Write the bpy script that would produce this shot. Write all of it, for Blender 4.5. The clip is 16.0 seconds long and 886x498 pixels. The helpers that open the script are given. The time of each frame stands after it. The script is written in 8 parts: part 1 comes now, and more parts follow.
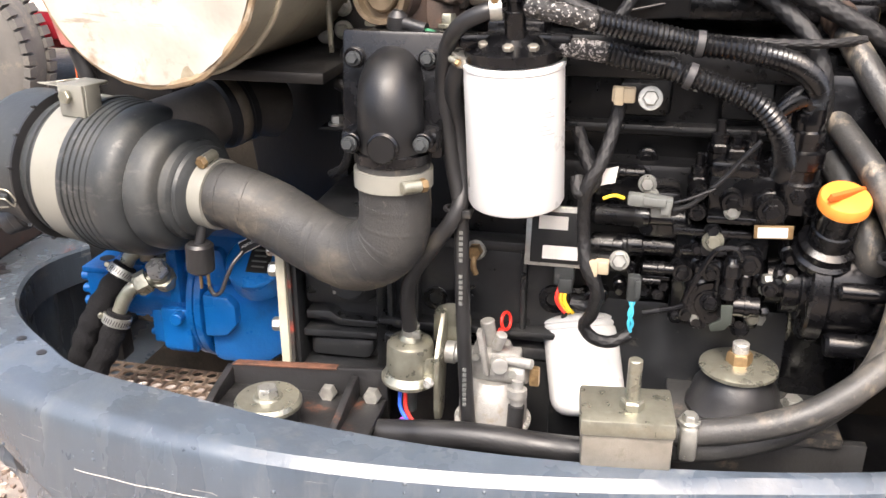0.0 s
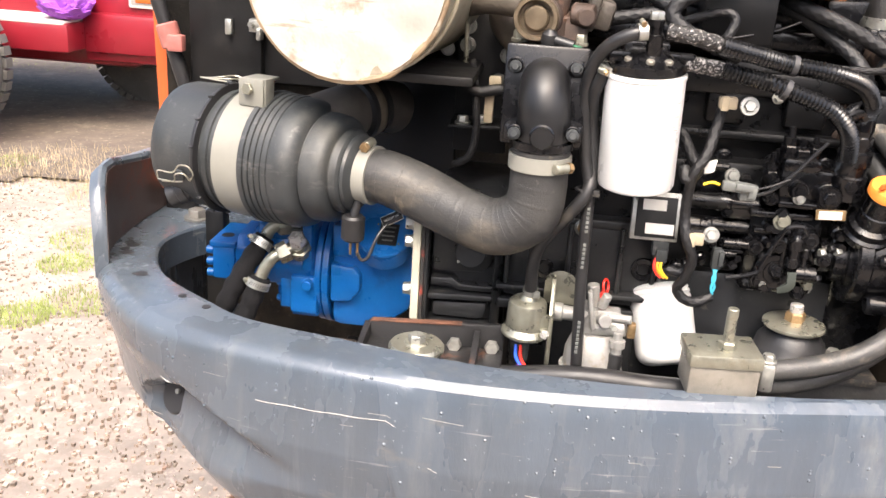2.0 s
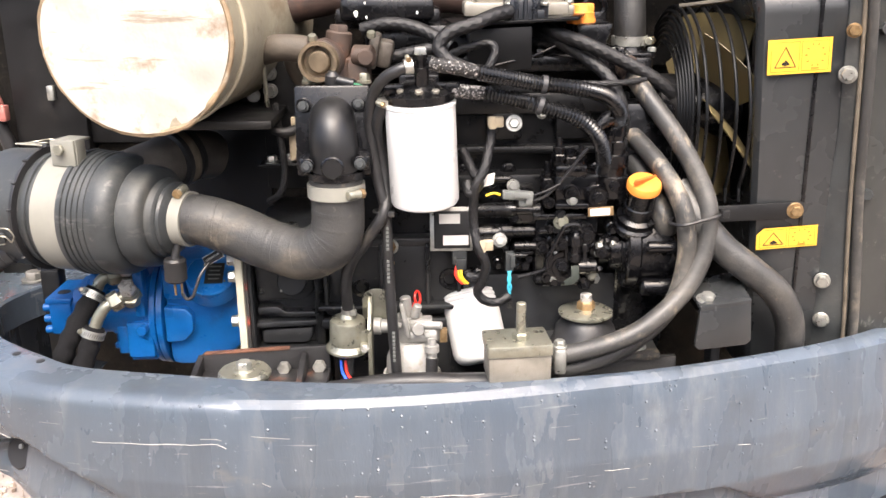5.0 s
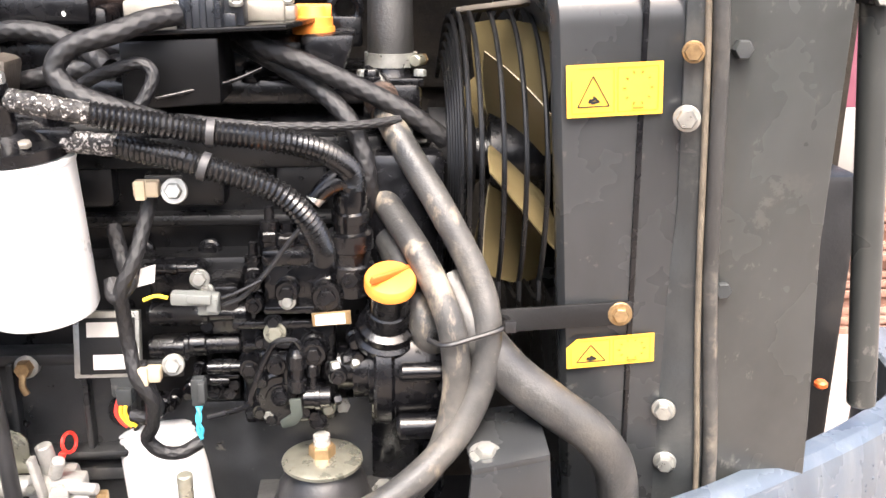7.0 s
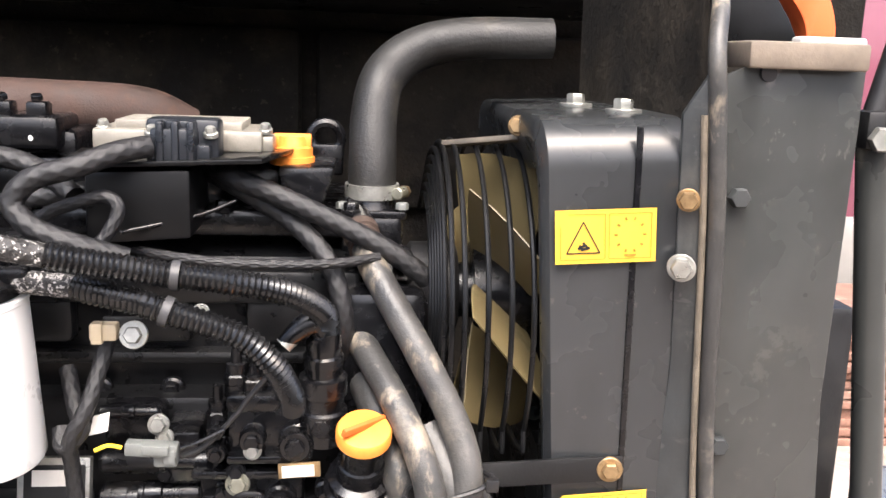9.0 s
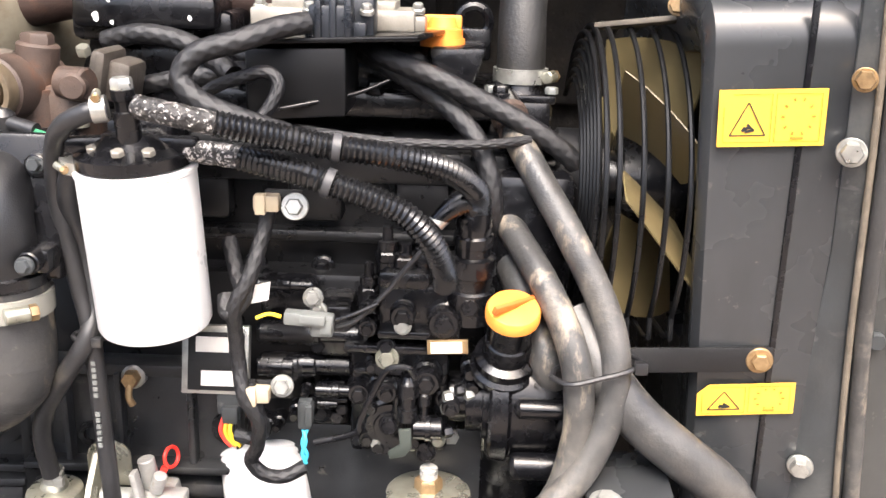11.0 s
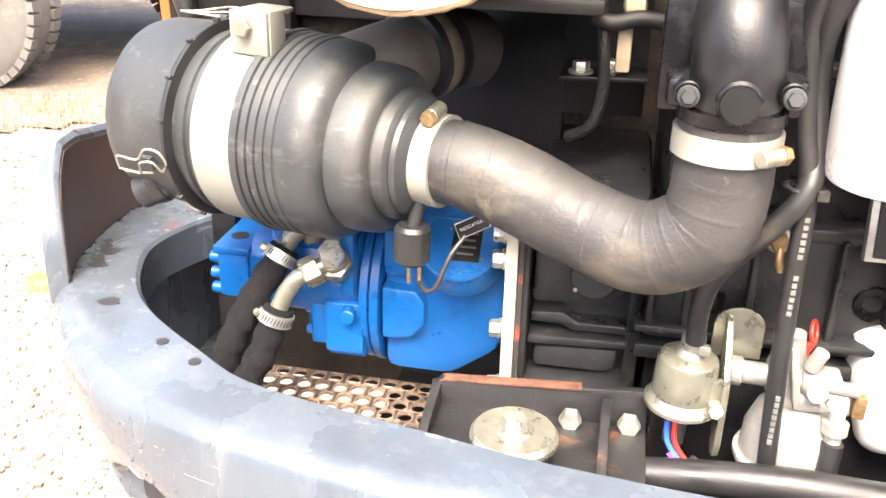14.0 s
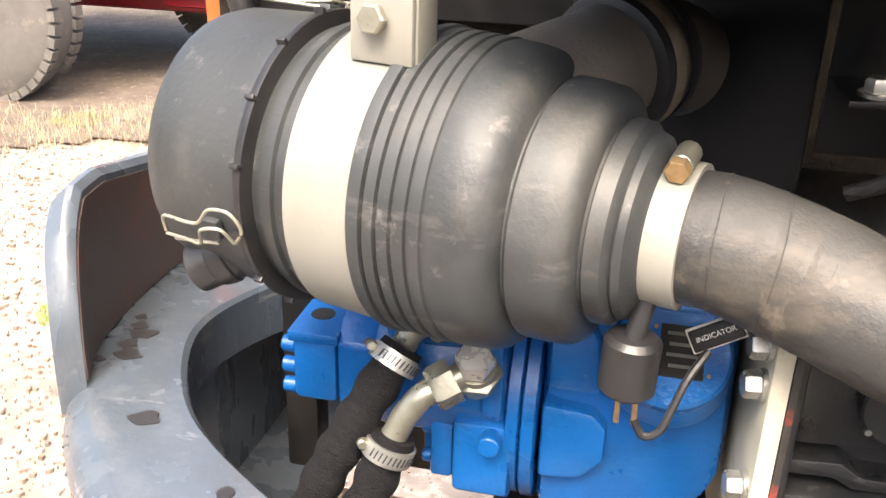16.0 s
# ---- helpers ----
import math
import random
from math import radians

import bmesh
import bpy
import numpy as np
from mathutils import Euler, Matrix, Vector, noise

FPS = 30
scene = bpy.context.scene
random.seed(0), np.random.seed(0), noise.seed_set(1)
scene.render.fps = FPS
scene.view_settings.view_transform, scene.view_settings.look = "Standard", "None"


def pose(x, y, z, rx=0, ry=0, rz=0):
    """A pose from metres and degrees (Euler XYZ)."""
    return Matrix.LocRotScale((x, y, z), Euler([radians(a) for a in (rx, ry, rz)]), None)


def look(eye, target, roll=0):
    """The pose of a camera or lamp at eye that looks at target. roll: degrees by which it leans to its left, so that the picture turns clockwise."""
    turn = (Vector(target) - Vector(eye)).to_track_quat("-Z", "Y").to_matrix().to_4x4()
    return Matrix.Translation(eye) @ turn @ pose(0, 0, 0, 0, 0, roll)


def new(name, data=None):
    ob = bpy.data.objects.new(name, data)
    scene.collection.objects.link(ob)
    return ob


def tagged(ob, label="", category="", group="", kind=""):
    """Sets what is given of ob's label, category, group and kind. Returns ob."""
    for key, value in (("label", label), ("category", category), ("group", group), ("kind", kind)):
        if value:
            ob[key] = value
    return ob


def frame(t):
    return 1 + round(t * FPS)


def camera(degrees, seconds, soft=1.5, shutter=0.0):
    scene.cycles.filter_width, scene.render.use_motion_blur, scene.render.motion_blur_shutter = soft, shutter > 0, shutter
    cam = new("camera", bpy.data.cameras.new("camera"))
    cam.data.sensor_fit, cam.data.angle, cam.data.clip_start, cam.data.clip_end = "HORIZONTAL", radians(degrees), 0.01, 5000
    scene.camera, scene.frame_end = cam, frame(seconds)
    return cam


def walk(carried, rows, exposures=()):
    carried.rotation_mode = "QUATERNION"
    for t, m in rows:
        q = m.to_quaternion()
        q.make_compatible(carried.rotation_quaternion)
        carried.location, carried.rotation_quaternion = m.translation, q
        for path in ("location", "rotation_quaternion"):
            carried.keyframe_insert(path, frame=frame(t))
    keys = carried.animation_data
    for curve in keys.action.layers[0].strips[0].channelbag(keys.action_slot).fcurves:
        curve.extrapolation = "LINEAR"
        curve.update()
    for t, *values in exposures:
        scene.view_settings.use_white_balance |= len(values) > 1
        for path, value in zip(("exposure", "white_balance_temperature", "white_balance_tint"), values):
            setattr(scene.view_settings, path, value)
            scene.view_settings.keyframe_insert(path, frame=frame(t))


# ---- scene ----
cam = camera(51.6, 16.0)
METRES, EYE, TILT, LEAN, TURN = 2.3, 1.5, -22.0, 0.0, 12.0
ROWS = [
    (0.0, 0.0, 0.0, 0.0, 0.0, 0.0, -0.0),
    (0.5, -0.0555, -0.0061, -0.0089, -2.95, -0.16, 0.71),
    (1.0, -0.093, -0.0181, -0.015, -5.64, -0.62, 0.25),
    (1.5, -0.1147, -0.0375, -0.0209, -5.18, -0.22, -1.01),
    (2.0, -0.1095, -0.0825, -0.0312, -5.5, 1.95, -1.4),
    (2.5, -0.0995, -0.1399, -0.0471, -6.74, 3.51, -0.53),
    (3.0, -0.0979, -0.1791, -0.0624, -6.19, 4.2, 0.51),
    (3.5, -0.0912, -0.1899, -0.0677, -7.4, 4.26, 1.46),
    (6.0, -0.0398, -0.0546, -0.0127, -14.85, 3.86, 6.98),
    (6.5, 0.0202, -0.0196, -0.0016, -16.29, 2.99, 7.03),
    (7.0, 0.0764, 0.0121, 0.0067, -15.74, 3.61, 5.76),
    (7.5, 0.092, 0.0267, 0.023, -16.37, 7.11, 5.66),
    (8.0, 0.0899, 0.026, 0.0341, -17.8, 11.05, 5.15),
    (10.5, 0.0746, 0.0325, 0.0153, -13.05, 4.82, 3.15),
    (11.0, 0.0672, 0.0346, 0.0156, -10.72, 4.56, 2.47),
    (11.5, 0.049, 0.0365, 0.0172, -6.53, 4.28, 0.87),
    (12.0, 0.0303, 0.0404, 0.0181, -3.43, 4.02, -0.7),
    (12.5, -0.0006, 0.0479, 0.02, -1.63, 3.35, -1.59),
    (13.0, -0.0415, 0.0601, 0.0183, -0.06, 1.34, -1.89),
    (13.5, -0.0828, 0.0803, 0.0133, 0.25, -1.04, -1.01),
    (14.0, -0.1067, 0.0989, 0.0078, -1.09, -2.4, -0.9),
    (14.5, -0.1309, 0.1375, 0.0069, -0.96, -2.66, -1.74),
    (15.0, -0.1545, 0.1966, 0.0115, 0.5, -2.88, -2.2),
    (15.5, -0.159, 0.2218, 0.0224, 0.64, -2.56, -2.28),
    (16.0, -0.1537, 0.2181, 0.0254, -0.13, -1.42, -1.65),
]
walk(cam, [(t, pose(0, 0, EYE, TILT, LEAN, TURN) @ pose(METRES * x, METRES * y, METRES * z, 90 + pitch, roll, yaw)) for t, x, y, z, yaw, pitch, roll in ROWS],
     [(0.0, 1.7, 6600, 12), (1.5, 1.88, 6700, 12), (2.0, 1.78, 6700, 12), (3.5, 1.7, 6700, 12), (6.0, 2.1, 6500, 12), (6.5, 2.45, 6500, 12), (7.0, 2.38, 6500, 12), (8.0, 1.95, 6350, 12), (11.0, 2.2, 6400, 12), (11.5, 2.95, 6400, 12), (12.0, 2.4, 6200, 12), (12.5, 1.25, 6000, 12), (13.0, 1.85, 6500, 12), (13.5, 2.85, 7000, 12), (14.5, 2.8, 7000, 12), (16.0, 2.2, 7050, 12)])

# ---- world and light ----
world = bpy.data.worlds.new("overcast_sky")
scene.world = world
world.use_nodes = True
wn = world.node_tree.nodes
sky = wn.new("ShaderNodeTexSky")
sky.sky_type, sky.sun_disc = "NISHITA", False
sky.sun_elevation, sky.sun_rotation = radians(58), radians(165)
sky.air_density, sky.dust_density = 1.0, 7.0
world.node_tree.links.new(sky.outputs[0], wn["Background"].inputs[0])
wn["Background"].inputs[1].default_value = 0.15
sun_data = bpy.data.lights.new("sun", "SUN")
sun_data.energy, sun_data.angle, sun_data.color = 1.5, radians(25), (1.0, 0.96, 0.9)
sun = new("sun", sun_data)
sun.matrix_world = look((-0.8, -2.6, 5.0), (0, 0.4, 0.6))


# ---- materials ----
def mat(name, col, rough=0.5, metal=0.0, var=0.2, scale=40.0, bump=0.1, bscale=300.0, dirt=None, amount=0.0, dscale=9.0, coat=0.0, rvar=0.15, stretch=(1, 1, 1), spec=0.5, drough=0.85, layers=()):
    """A painted or worn surface. layers: further noise-shaped marks (scale, stretch, from, to, colour, strength)."""
    m = bpy.data.materials.new(name)
    m.use_nodes = True
    nt = m.node_tree
    n, l = nt.nodes, nt.links
    b = n["Principled BSDF"]
    geo = n.new("ShaderNodeNewGeometry")
    mp = n.new("ShaderNodeMapping")
    mp.inputs["Scale"].default_value = stretch
    l.new(geo.outputs["Position"], mp.inputs[0])

    def tex(s, detail=4.0, rg=0.6):
        t = n.new("ShaderNodeTexNoise")
        t.inputs["Scale"].default_value, t.inputs["Detail"].default_value, t.inputs["Roughness"].default_value = s, detail, rg
        l.new(mp.outputs[0], t.inputs["Vector"])
        return t

    def ramp(src, a, c):
        r = n.new("ShaderNodeMapRange")
        r.inputs["From Min"].default_value, r.inputs["From Max"].default_value = a, c
        l.new(src, r.inputs["Value"])
        return r.outputs[0]

    def mixc(f, a, c):
        x = n.new("ShaderNodeMix")
        x.data_type = "RGBA"
        l.new(f, x.inputs["Factor"])
        for sock, v in ((x.inputs[6], a), (x.inputs[7], c)):
            if isinstance(v, tuple):
                sock.default_value = (*v[:3], 1)
            else:
                l.new(v, sock)
        return x.outputs[2]

    t1 = tex(scale)
    lo = tuple(max(0, c * (1 - var)) for c in col)
    hi = tuple(min(1, c * (1 + var)) for c in col)
    out = mixc(ramp(t1.outputs["Fac"], 0.3, 0.7), lo, hi)
    rsock = ramp(t1.outputs["Fac"], 0.25, 0.75)
    rr = n.new("ShaderNodeMapRange")
    rr.inputs["To Min"].default_value, rr.inputs["To Max"].default_value = max(0.02, rough - rvar), min(1, rough + rvar)
    l.new(rsock, rr.inputs["Value"])
    rough_out = rr.outputs[0]
    if dirt:
        t2 = tex(dscale, 8.0, 0.7)
        edge = 0.72 - 0.42 * amount
        f = ramp(t2.outputs["Fac"], edge - 0.03, edge + 0.14)
        out = mixc(f, out, dirt)
        mr = n.new("ShaderNodeMix")
        l.new(f, mr.inputs["Factor"])
        l.new(rough_out, mr.inputs[2])
        mr.inputs[3].default_value = drough
        rough_out = mr.outputs[0]
        if metal:
            mm = n.new("ShaderNodeMapRange")
            mm.inputs["To Min"].default_value, mm.inputs["To Max"].default_value = metal, 0.0
            l.new(f, mm.inputs["Value"])
            l.new(mm.outputs[0], b.inputs["Metallic"])
    for ls, st, lo_, hi_, lc, k in layers:
        m2 = n.new("ShaderNodeMapping")
        m2.inputs["Scale"].default_value = st
        m2.inputs["Location"].default_value = (ls * 0.37, 1.3, ls * 0.11)
        l.new(geo.outputs["Position"], m2.inputs[0])
        t4 = n.new("ShaderNodeTexNoise")
        t4.inputs["Scale"].default_value, t4.inputs["Detail"].default_value, t4.inputs["Roughness"].default_value = ls, 6.0, 0.65
        l.new(m2.outputs[0], t4.inputs["Vector"])
        r4 = n.new("ShaderNodeMapRange")
        r4.inputs["From Min"].default_value, r4.inputs["From Max"].default_value, r4.inputs["To Max"].default_value = lo_, hi_, k
        l.new(t4.outputs["Fac"], r4.inputs["Value"])
        out = mixc(r4.outputs[0], out, lc)
    l.new(out, b.inputs["Base Color"])
    l.new(rough_out, b.inputs["Roughness"])
    if not (dirt and metal):
        b.inputs["Metallic"].default_value = metal
    b.inputs["Specular IOR Level"].default_value = spec
    b.inputs["Coat Weight"].default_value = coat
    b.inputs["Coat Roughness"].default_value = 0.15
    if bump:
        t3 = tex(bscale, 3.0)
        bp = n.new("ShaderNodeBump")
        bp.inputs["Strength"].default_value, bp.inputs["Distance"].default_value = bump, 0.002
        l.new(t3.outputs["Fac"], bp.inputs["Height"])
        l.new(bp.outputs[0], b.inputs["Normal"])
    return m


DUST = (0.23, 0.19, 0.14)
RUST = (0.22, 0.085, 0.04)
M_CW = mat("grey_paint", (0.070, 0.089, 0.114), 0.28, 0, 0.16, 14, 0.22, 110, (0.175, 0.183, 0.188), 0.28, 7, stretch=(1, 1, 0.3), drough=0.40, coat=0.35,
           layers=((2.2, (1, 1, 1.5), 0.42, 0.62, (0.062, 0.072, 0.082), 0.6), (34, (1, 1, 0.06), 0.52, 0.74, (0.15, 0.162, 0.17), 0.4), (9, (1, 1, 2.5), 0.62, 0.76, (0.16, 0.15, 0.13), 0.5), (150, (1, 1, 1), 0.66, 0.74, (0.26, 0.26, 0.255), 0.6), (26, (0.25, 1, 5), 0.64, 0.70, (0.24, 0.245, 0.25), 0.7), (5.5, (1, 1, 1), 0.58, 0.70, (0.046, 0.052, 0.056), 0.5), (70, (0.12, 1, 3), 0.68, 0.72, (0.32, 0.32, 0.31), 0.7)))
M_HORN = mat("red_brown_primer", (0.06, 0.045, 0.042), 0.5, 0, 0.3, 12, 0.1, 200, (0.23, 0.07, 0.045), 0.45, 8)
M_CHIP = mat("bare_dark_spot", (0.022, 0.022, 0.024), 0.5, 0, 0.2, 60, 0.1)
M_SCRATCH = mat("pale_scratch", (0.30, 0.295, 0.28), 0.7, 0, 0.35, 120, 0.1)
M_BLACK = mat("engine_black_paint", (0.004, 0.004, 0.0048), 0.25, 0, 0.3, 60, 0.05, 500, (0.013, 0.0115, 0.010), 0.2, 14, spec=0.45, drough=0.5)
M_BLOCK = mat("cast_black_paint", (0.0042, 0.0044, 0.005), 0.34, 0, 0.3, 50, 0.16, 700, (0.014, 0.0125, 0.011), 0.22, 16, spec=0.35, drough=0.6)
M_CASE = mat("dusty_cast_black", (0.015, 0.0162, 0.018), 0.36, 0, 0.3, 30, 0.16, 600, (0.060, 0.055, 0.048), 0.26, 11, drough=0.6,
             layers=((6, (1, 1, 1), 0.50, 0.70, (0.040, 0.039, 0.037), 0.7), (50, (1, 1, 1), 0.64, 0.70, (0.11, 0.10, 0.085), 0.5)))
M_SATIN = mat("satin_black_sheet", (0.0045, 0.0046, 0.005), 0.34, 0, 0.2, 12, 0.06, 90, (0.018, 0.016, 0.014), 0.18, 6, drough=0.6, spec=0.25)
M_SHEET = mat("grey_black_sheet", (0.025, 0.0268, 0.0282), 0.26, 0, 0.15, 9, 0.05, 60, (0.07, 0.065, 0.058), 0.2, 5, drough=0.5,
              layers=((5, (1, 1, 0.3), 0.5, 0.72, (0.042, 0.044, 0.046), 0.6), (70, (1, 1, 1), 0.66, 0.73, (0.15, 0.14, 0.12), 0.5)))
M_PLATE = mat("grey_plate", (0.035, 0.0368, 0.0355), 0.28, 0, 0.2, 7, 0.06, 60, (0.10, 0.095, 0.085), 0.22, 9, drough=0.5,
              layers=((3, (1, 1, 0.6), 0.50, 0.70, (0.064, 0.066, 0.064), 0.7), (40, (1, 1, 0.5), 0.64, 0.72, (0.20, 0.19, 0.17), 0.5), (6, (2, 1, 1), 0.62, 0.70, (0.15, 0.13, 0.10), 0.5)))
M_MATT = mat("matt_black_steel", (0.0085, 0.0085, 0.009), 0.5, 0, 0.3, 30, 0.2, 150, (0.028, 0.025, 0.022), 0.22, 7, spec=0.35)
M_PLASTIC = mat("grey_black_plastic", (0.029, 0.0325, 0.034), 0.48, 0, 0.25, 14, 0.16, 250, (0.078, 0.076, 0.068), 0.34, 6, drough=0.6,
                layers=((5, (1, 1, 1), 0.52, 0.72, (0.082, 0.086, 0.085), 0.6), (60, (1, 1, 1), 0.62, 0.72, (0.16, 0.155, 0.145), 0.5), (14, (1, 1, 3), 0.62, 0.70, (0.16, 0.152, 0.14), 0.3)))
M_RUBBER = mat("dusty_rubber", (0.036, 0.0358, 0.035), 0.46, 0, 0.2, 25, 0.3, 300, (0.19, 0.165, 0.13), 0.26, 13, drough=0.7,
               layers=((7, (1, 1, 1), 0.48, 0.68, (0.115, 0.107, 0.095), 0.75), (24, (1, 1, 0.4), 0.58, 0.67, (0.30, 0.25, 0.185), 0.7), (120, (1, 1, 1), 0.62, 0.72, (0.16, 0.15, 0.125), 0.5)))
M_INTAKE = mat("tan_smeared_rubber", (0.022, 0.0225, 0.023), 0.55, 0, 0.2, 25, 0.3, 300, (0.085, 0.077, 0.064), 0.22, 13, drough=0.7,
               layers=((6, (1, 1, 1), 0.48, 0.66, (0.050, 0.049, 0.046), 0.75), (5, (1, 1, 2), 0.56, 0.66, (0.115, 0.099, 0.076), 0.65), (24, (1, 1, 0.4), 0.60, 0.68, (0.24, 0.20, 0.145), 0.55), (120, (1, 1, 1), 0.62, 0.72, (0.13, 0.12, 0.10), 0.5)))
M_HOSE = mat("black_rubber_hose", (0.016, 0.016, 0.017), 0.42, 0, 0.25, 40, 0.15, 300, (0.075, 0.066, 0.052), 0.2, 13)
M_BRAID = mat("woven_sleeve", (0.0085, 0.0085, 0.0095), 0.45, 0, 0.7, 900, 0.35, 1100)
M_CORR = mat("corrugated_conduit", (0.0075, 0.0075, 0.008), 0.26, 0, 0.25, 40, 0.05, 500, (0.028, 0.026, 0.022), 0.22, 20, drough=0.45)
M_BLUE = mat("blue_paint", (0.003, 0.108, 0.37), 0.34, 0, 0.14, 18, 0.35, 240, (0.012, 0.06, 0.17), 0.24, 14, coat=0.1, drough=0.6,
             layers=((9, (1, 1, 1), 0.52, 0.75, (0.02, 0.17, 0.46), 0.5), (60, (1, 1, 1), 0.68, 0.72, (0.30, 0.33, 0.36), 0.6), (34, (1, 1, 2), 0.68, 0.74, (0.12, 0.07, 0.045), 0.8)))
M_WHITE = mat("white_enamel", (0.70, 0.70, 0.685), 0.33, 0, 0.02, 30, 0.03, 200)
M_BAND = mat("cream_steel_band", (0.215, 0.212, 0.185), 0.45, 0, 0.1, 15, 0.1, 200, (0.19, 0.17, 0.135), 0.22, 14)
M_ZINC = mat("zinc_plate", (0.40, 0.40, 0.37), 0.36, 0.75, 0.2, 90, 0.15, 300, (0.22, 0.19, 0.14), 0.26, 40, drough=0.6)
M_YZINC = mat("yellow_zinc", (0.29, 0.285, 0.232), 0.34, 0.7, 0.2, 60, 0.15, 250, (0.20, 0.165, 0.11), 0.25, 34, drough=0.6,
              layers=((40, (1, 1, 1), 0.58, 0.72, (0.48, 0.46, 0.38), 0.6), (90, (1, 1, 1), 0.66, 0.72, (0.13, 0.09, 0.055), 0.7)))
M_STEEL = mat("bright_steel", (0.50, 0.49, 0.46), 0.3, 0.45, 0.12, 80, 0.1, 300)
M_BRASS = mat("brass_screw", (0.32, 0.215, 0.11), 0.4, 0.7, 0.25, 200, 0.1)
M_ALU = mat("cast_aluminium", (0.25, 0.232, 0.198), 0.46, 0.4, 0.15, 60, 0.16, 500, (0.13, 0.108, 0.08), 0.3, 26)
M_CASTALU = mat("bright_cast_aluminium", (0.30, 0.295, 0.28), 0.42, 0.35, 0.15, 90, 0.4, 500, (0.20, 0.16, 0.11), 0.26, 40, drough=0.6)
M_RUSTY = mat("rusty_casting", (0.048, 0.031, 0.023), 0.62, 0, 0.4, 40, 0.3, 420, (0.105, 0.048, 0.026), 0.3, 24, layers=((16, (1, 1, 1), 0.54, 0.66, (0.045, 0.034, 0.028), 0.8),))
M_RUSTST = mat("rust_brown", (0.13, 0.075, 0.045), 0.85, 0, 0.5, 120, 0.5, 400, (0.07, 0.065, 0.06), 0.4, 40)
M_DRUM = mat("weathered_foil", (0.43, 0.415, 0.365), 0.45, 0.15, 0.12, 18, 1.0, 34, (0.34, 0.26, 0.16), 0.22, 6, drough=0.6,
             layers=((3.2, (1, 1, 0.5), 0.56, 0.70, (0.28, 0.20, 0.12), 0.6), (16, (1, 1, 1), 0.58, 0.70, (0.20, 0.115, 0.055), 0.75), (10, (0.6, 1, 6), 0.60, 0.66, (0.18, 0.12, 0.07), 0.6)))
M_RIMRUST = mat("stained_drum_edge", (0.25, 0.18, 0.11), 0.65, 0, 0.4, 30, 0.4, 200, (0.42, 0.38, 0.30), 0.35, 26)
M_DRUMS = mat("dull_beige_steel", (0.30, 0.27, 0.20), 0.5, 0.1, 0.25, 14, 0.7, 45, (0.17, 0.125, 0.08), 0.3, 9, layers=((14, (1, 0.3, 1), 0.56, 0.68, (0.16, 0.11, 0.065), 0.6),))
M_YELLOW = mat("yellow_label", (0.78, 0.45, 0.045), 0.4, 0, 0.03, 30, 0)
M_INK = mat("black_print", (0.02, 0.02, 0.018), 0.5, 0, 0.1, 50, 0)
M_INK2 = mat("ochre_print", (0.28, 0.17, 0.015), 0.5, 0, 0.1, 50, 0)
M_PINK = mat("faded_red_print", (0.66, 0.42, 0.42), 0.5, 0, 0.1, 50, 0)
M_ORANGE = mat("orange_plastic", (0.80, 0.26, 0.04), 0.45, 0, 0.08, 60, 0.1)
M_OPAINT = mat("orange_paint", (0.68, 0.12, 0.03), 0.45, 0, 0.1, 10, 0.05)
M_FAN = mat("olive_tan_plastic", (0.145, 0.113, 0.052), 0.5, 0, 0.15, 14, 0.05, 200, (0.10, 0.085, 0.045), 0.2, 12)
M_RED = mat("red_truck_paint", (0.21, 0.009, 0.018), 0.35, 0, 0.12, 3, 0.03, 60, (0.30, 0.08, 0.07), 0.15, 3)
M_TYRE = mat("worn_tyre", (0.10, 0.095, 0.088), 0.85, 0, 0.2, 8, 0.3, 60, (0.22, 0.19, 0.15), 0.3, 5)
M_RIM = mat("dusty_rim", (0.42, 0.40, 0.37), 0.6, 0, 0.15, 8, 0.1, 60)
M_PURPLE = mat("purple_cloth", (0.28, 0.07, 0.42), 0.85, 0, 0.2, 20, 0.3, 120)
M_LAMP = mat("lamp_lens", (0.36, 0.35, 0.33), 0.15, 0, 0.05, 20, 0)
M_AMBER = mat("amber_lens", (0.45, 0.11, 0.02), 0.2, 0, 0.05, 20, 0)
M_PALE = mat("pale_board", (0.58, 0.55, 0.50), 0.7, 0, 0.1, 10, 0.1)
M_FOAM = mat("old_foam", (0.022, 0.018, 0.0135), 0.9, 0, 0.4, 20, 1.0, 120, (0.008, 0.007, 0.006), 0.4, 12, spec=0.2,
             layers=((5, (1, 1, 1), 0.46, 0.58, (0.005, 0.0045, 0.004), 0.85), (90, (1, 1, 1), 0.60, 0.66, (0.042, 0.035, 0.026), 0.6), (7, (1, 1, 0.3), 0.58, 0.68, (0.032, 0.024, 0.016), 0.6)))
M_TRACK = mat("muddy_track_steel", (0.15, 0.085, 0.055), 0.9, 0, 0.35, 20, 0.6, 150, (0.20, 0.13, 0.09), 0.4, 8)
M_PERF = mat("rusty_perforated_sheet", (0.16, 0.115, 0.085), 0.7, 0, 0.3, 30, 0.3, 200, (0.20, 0.10, 0.05), 0.3, 14)
M_GASKET = mat("pale_gasket", (0.44, 0.42, 0.33), 0.55, 0, 0.15, 30, 0.1, 300, (0.25, 0.21, 0.14), 0.25, 24)
M_REDW = mat("red_wire", (0.70, 0.03, 0.02), 0.4, 0, 0.1, 60, 0)
M_BLUEW = mat("blue_wire", (0.03, 0.12, 0.70), 0.4, 0, 0.1, 60, 0)
M_CYANW = mat("cyan_wire", (0.05, 0.40, 0.55), 0.4, 0, 0.1, 60, 0)
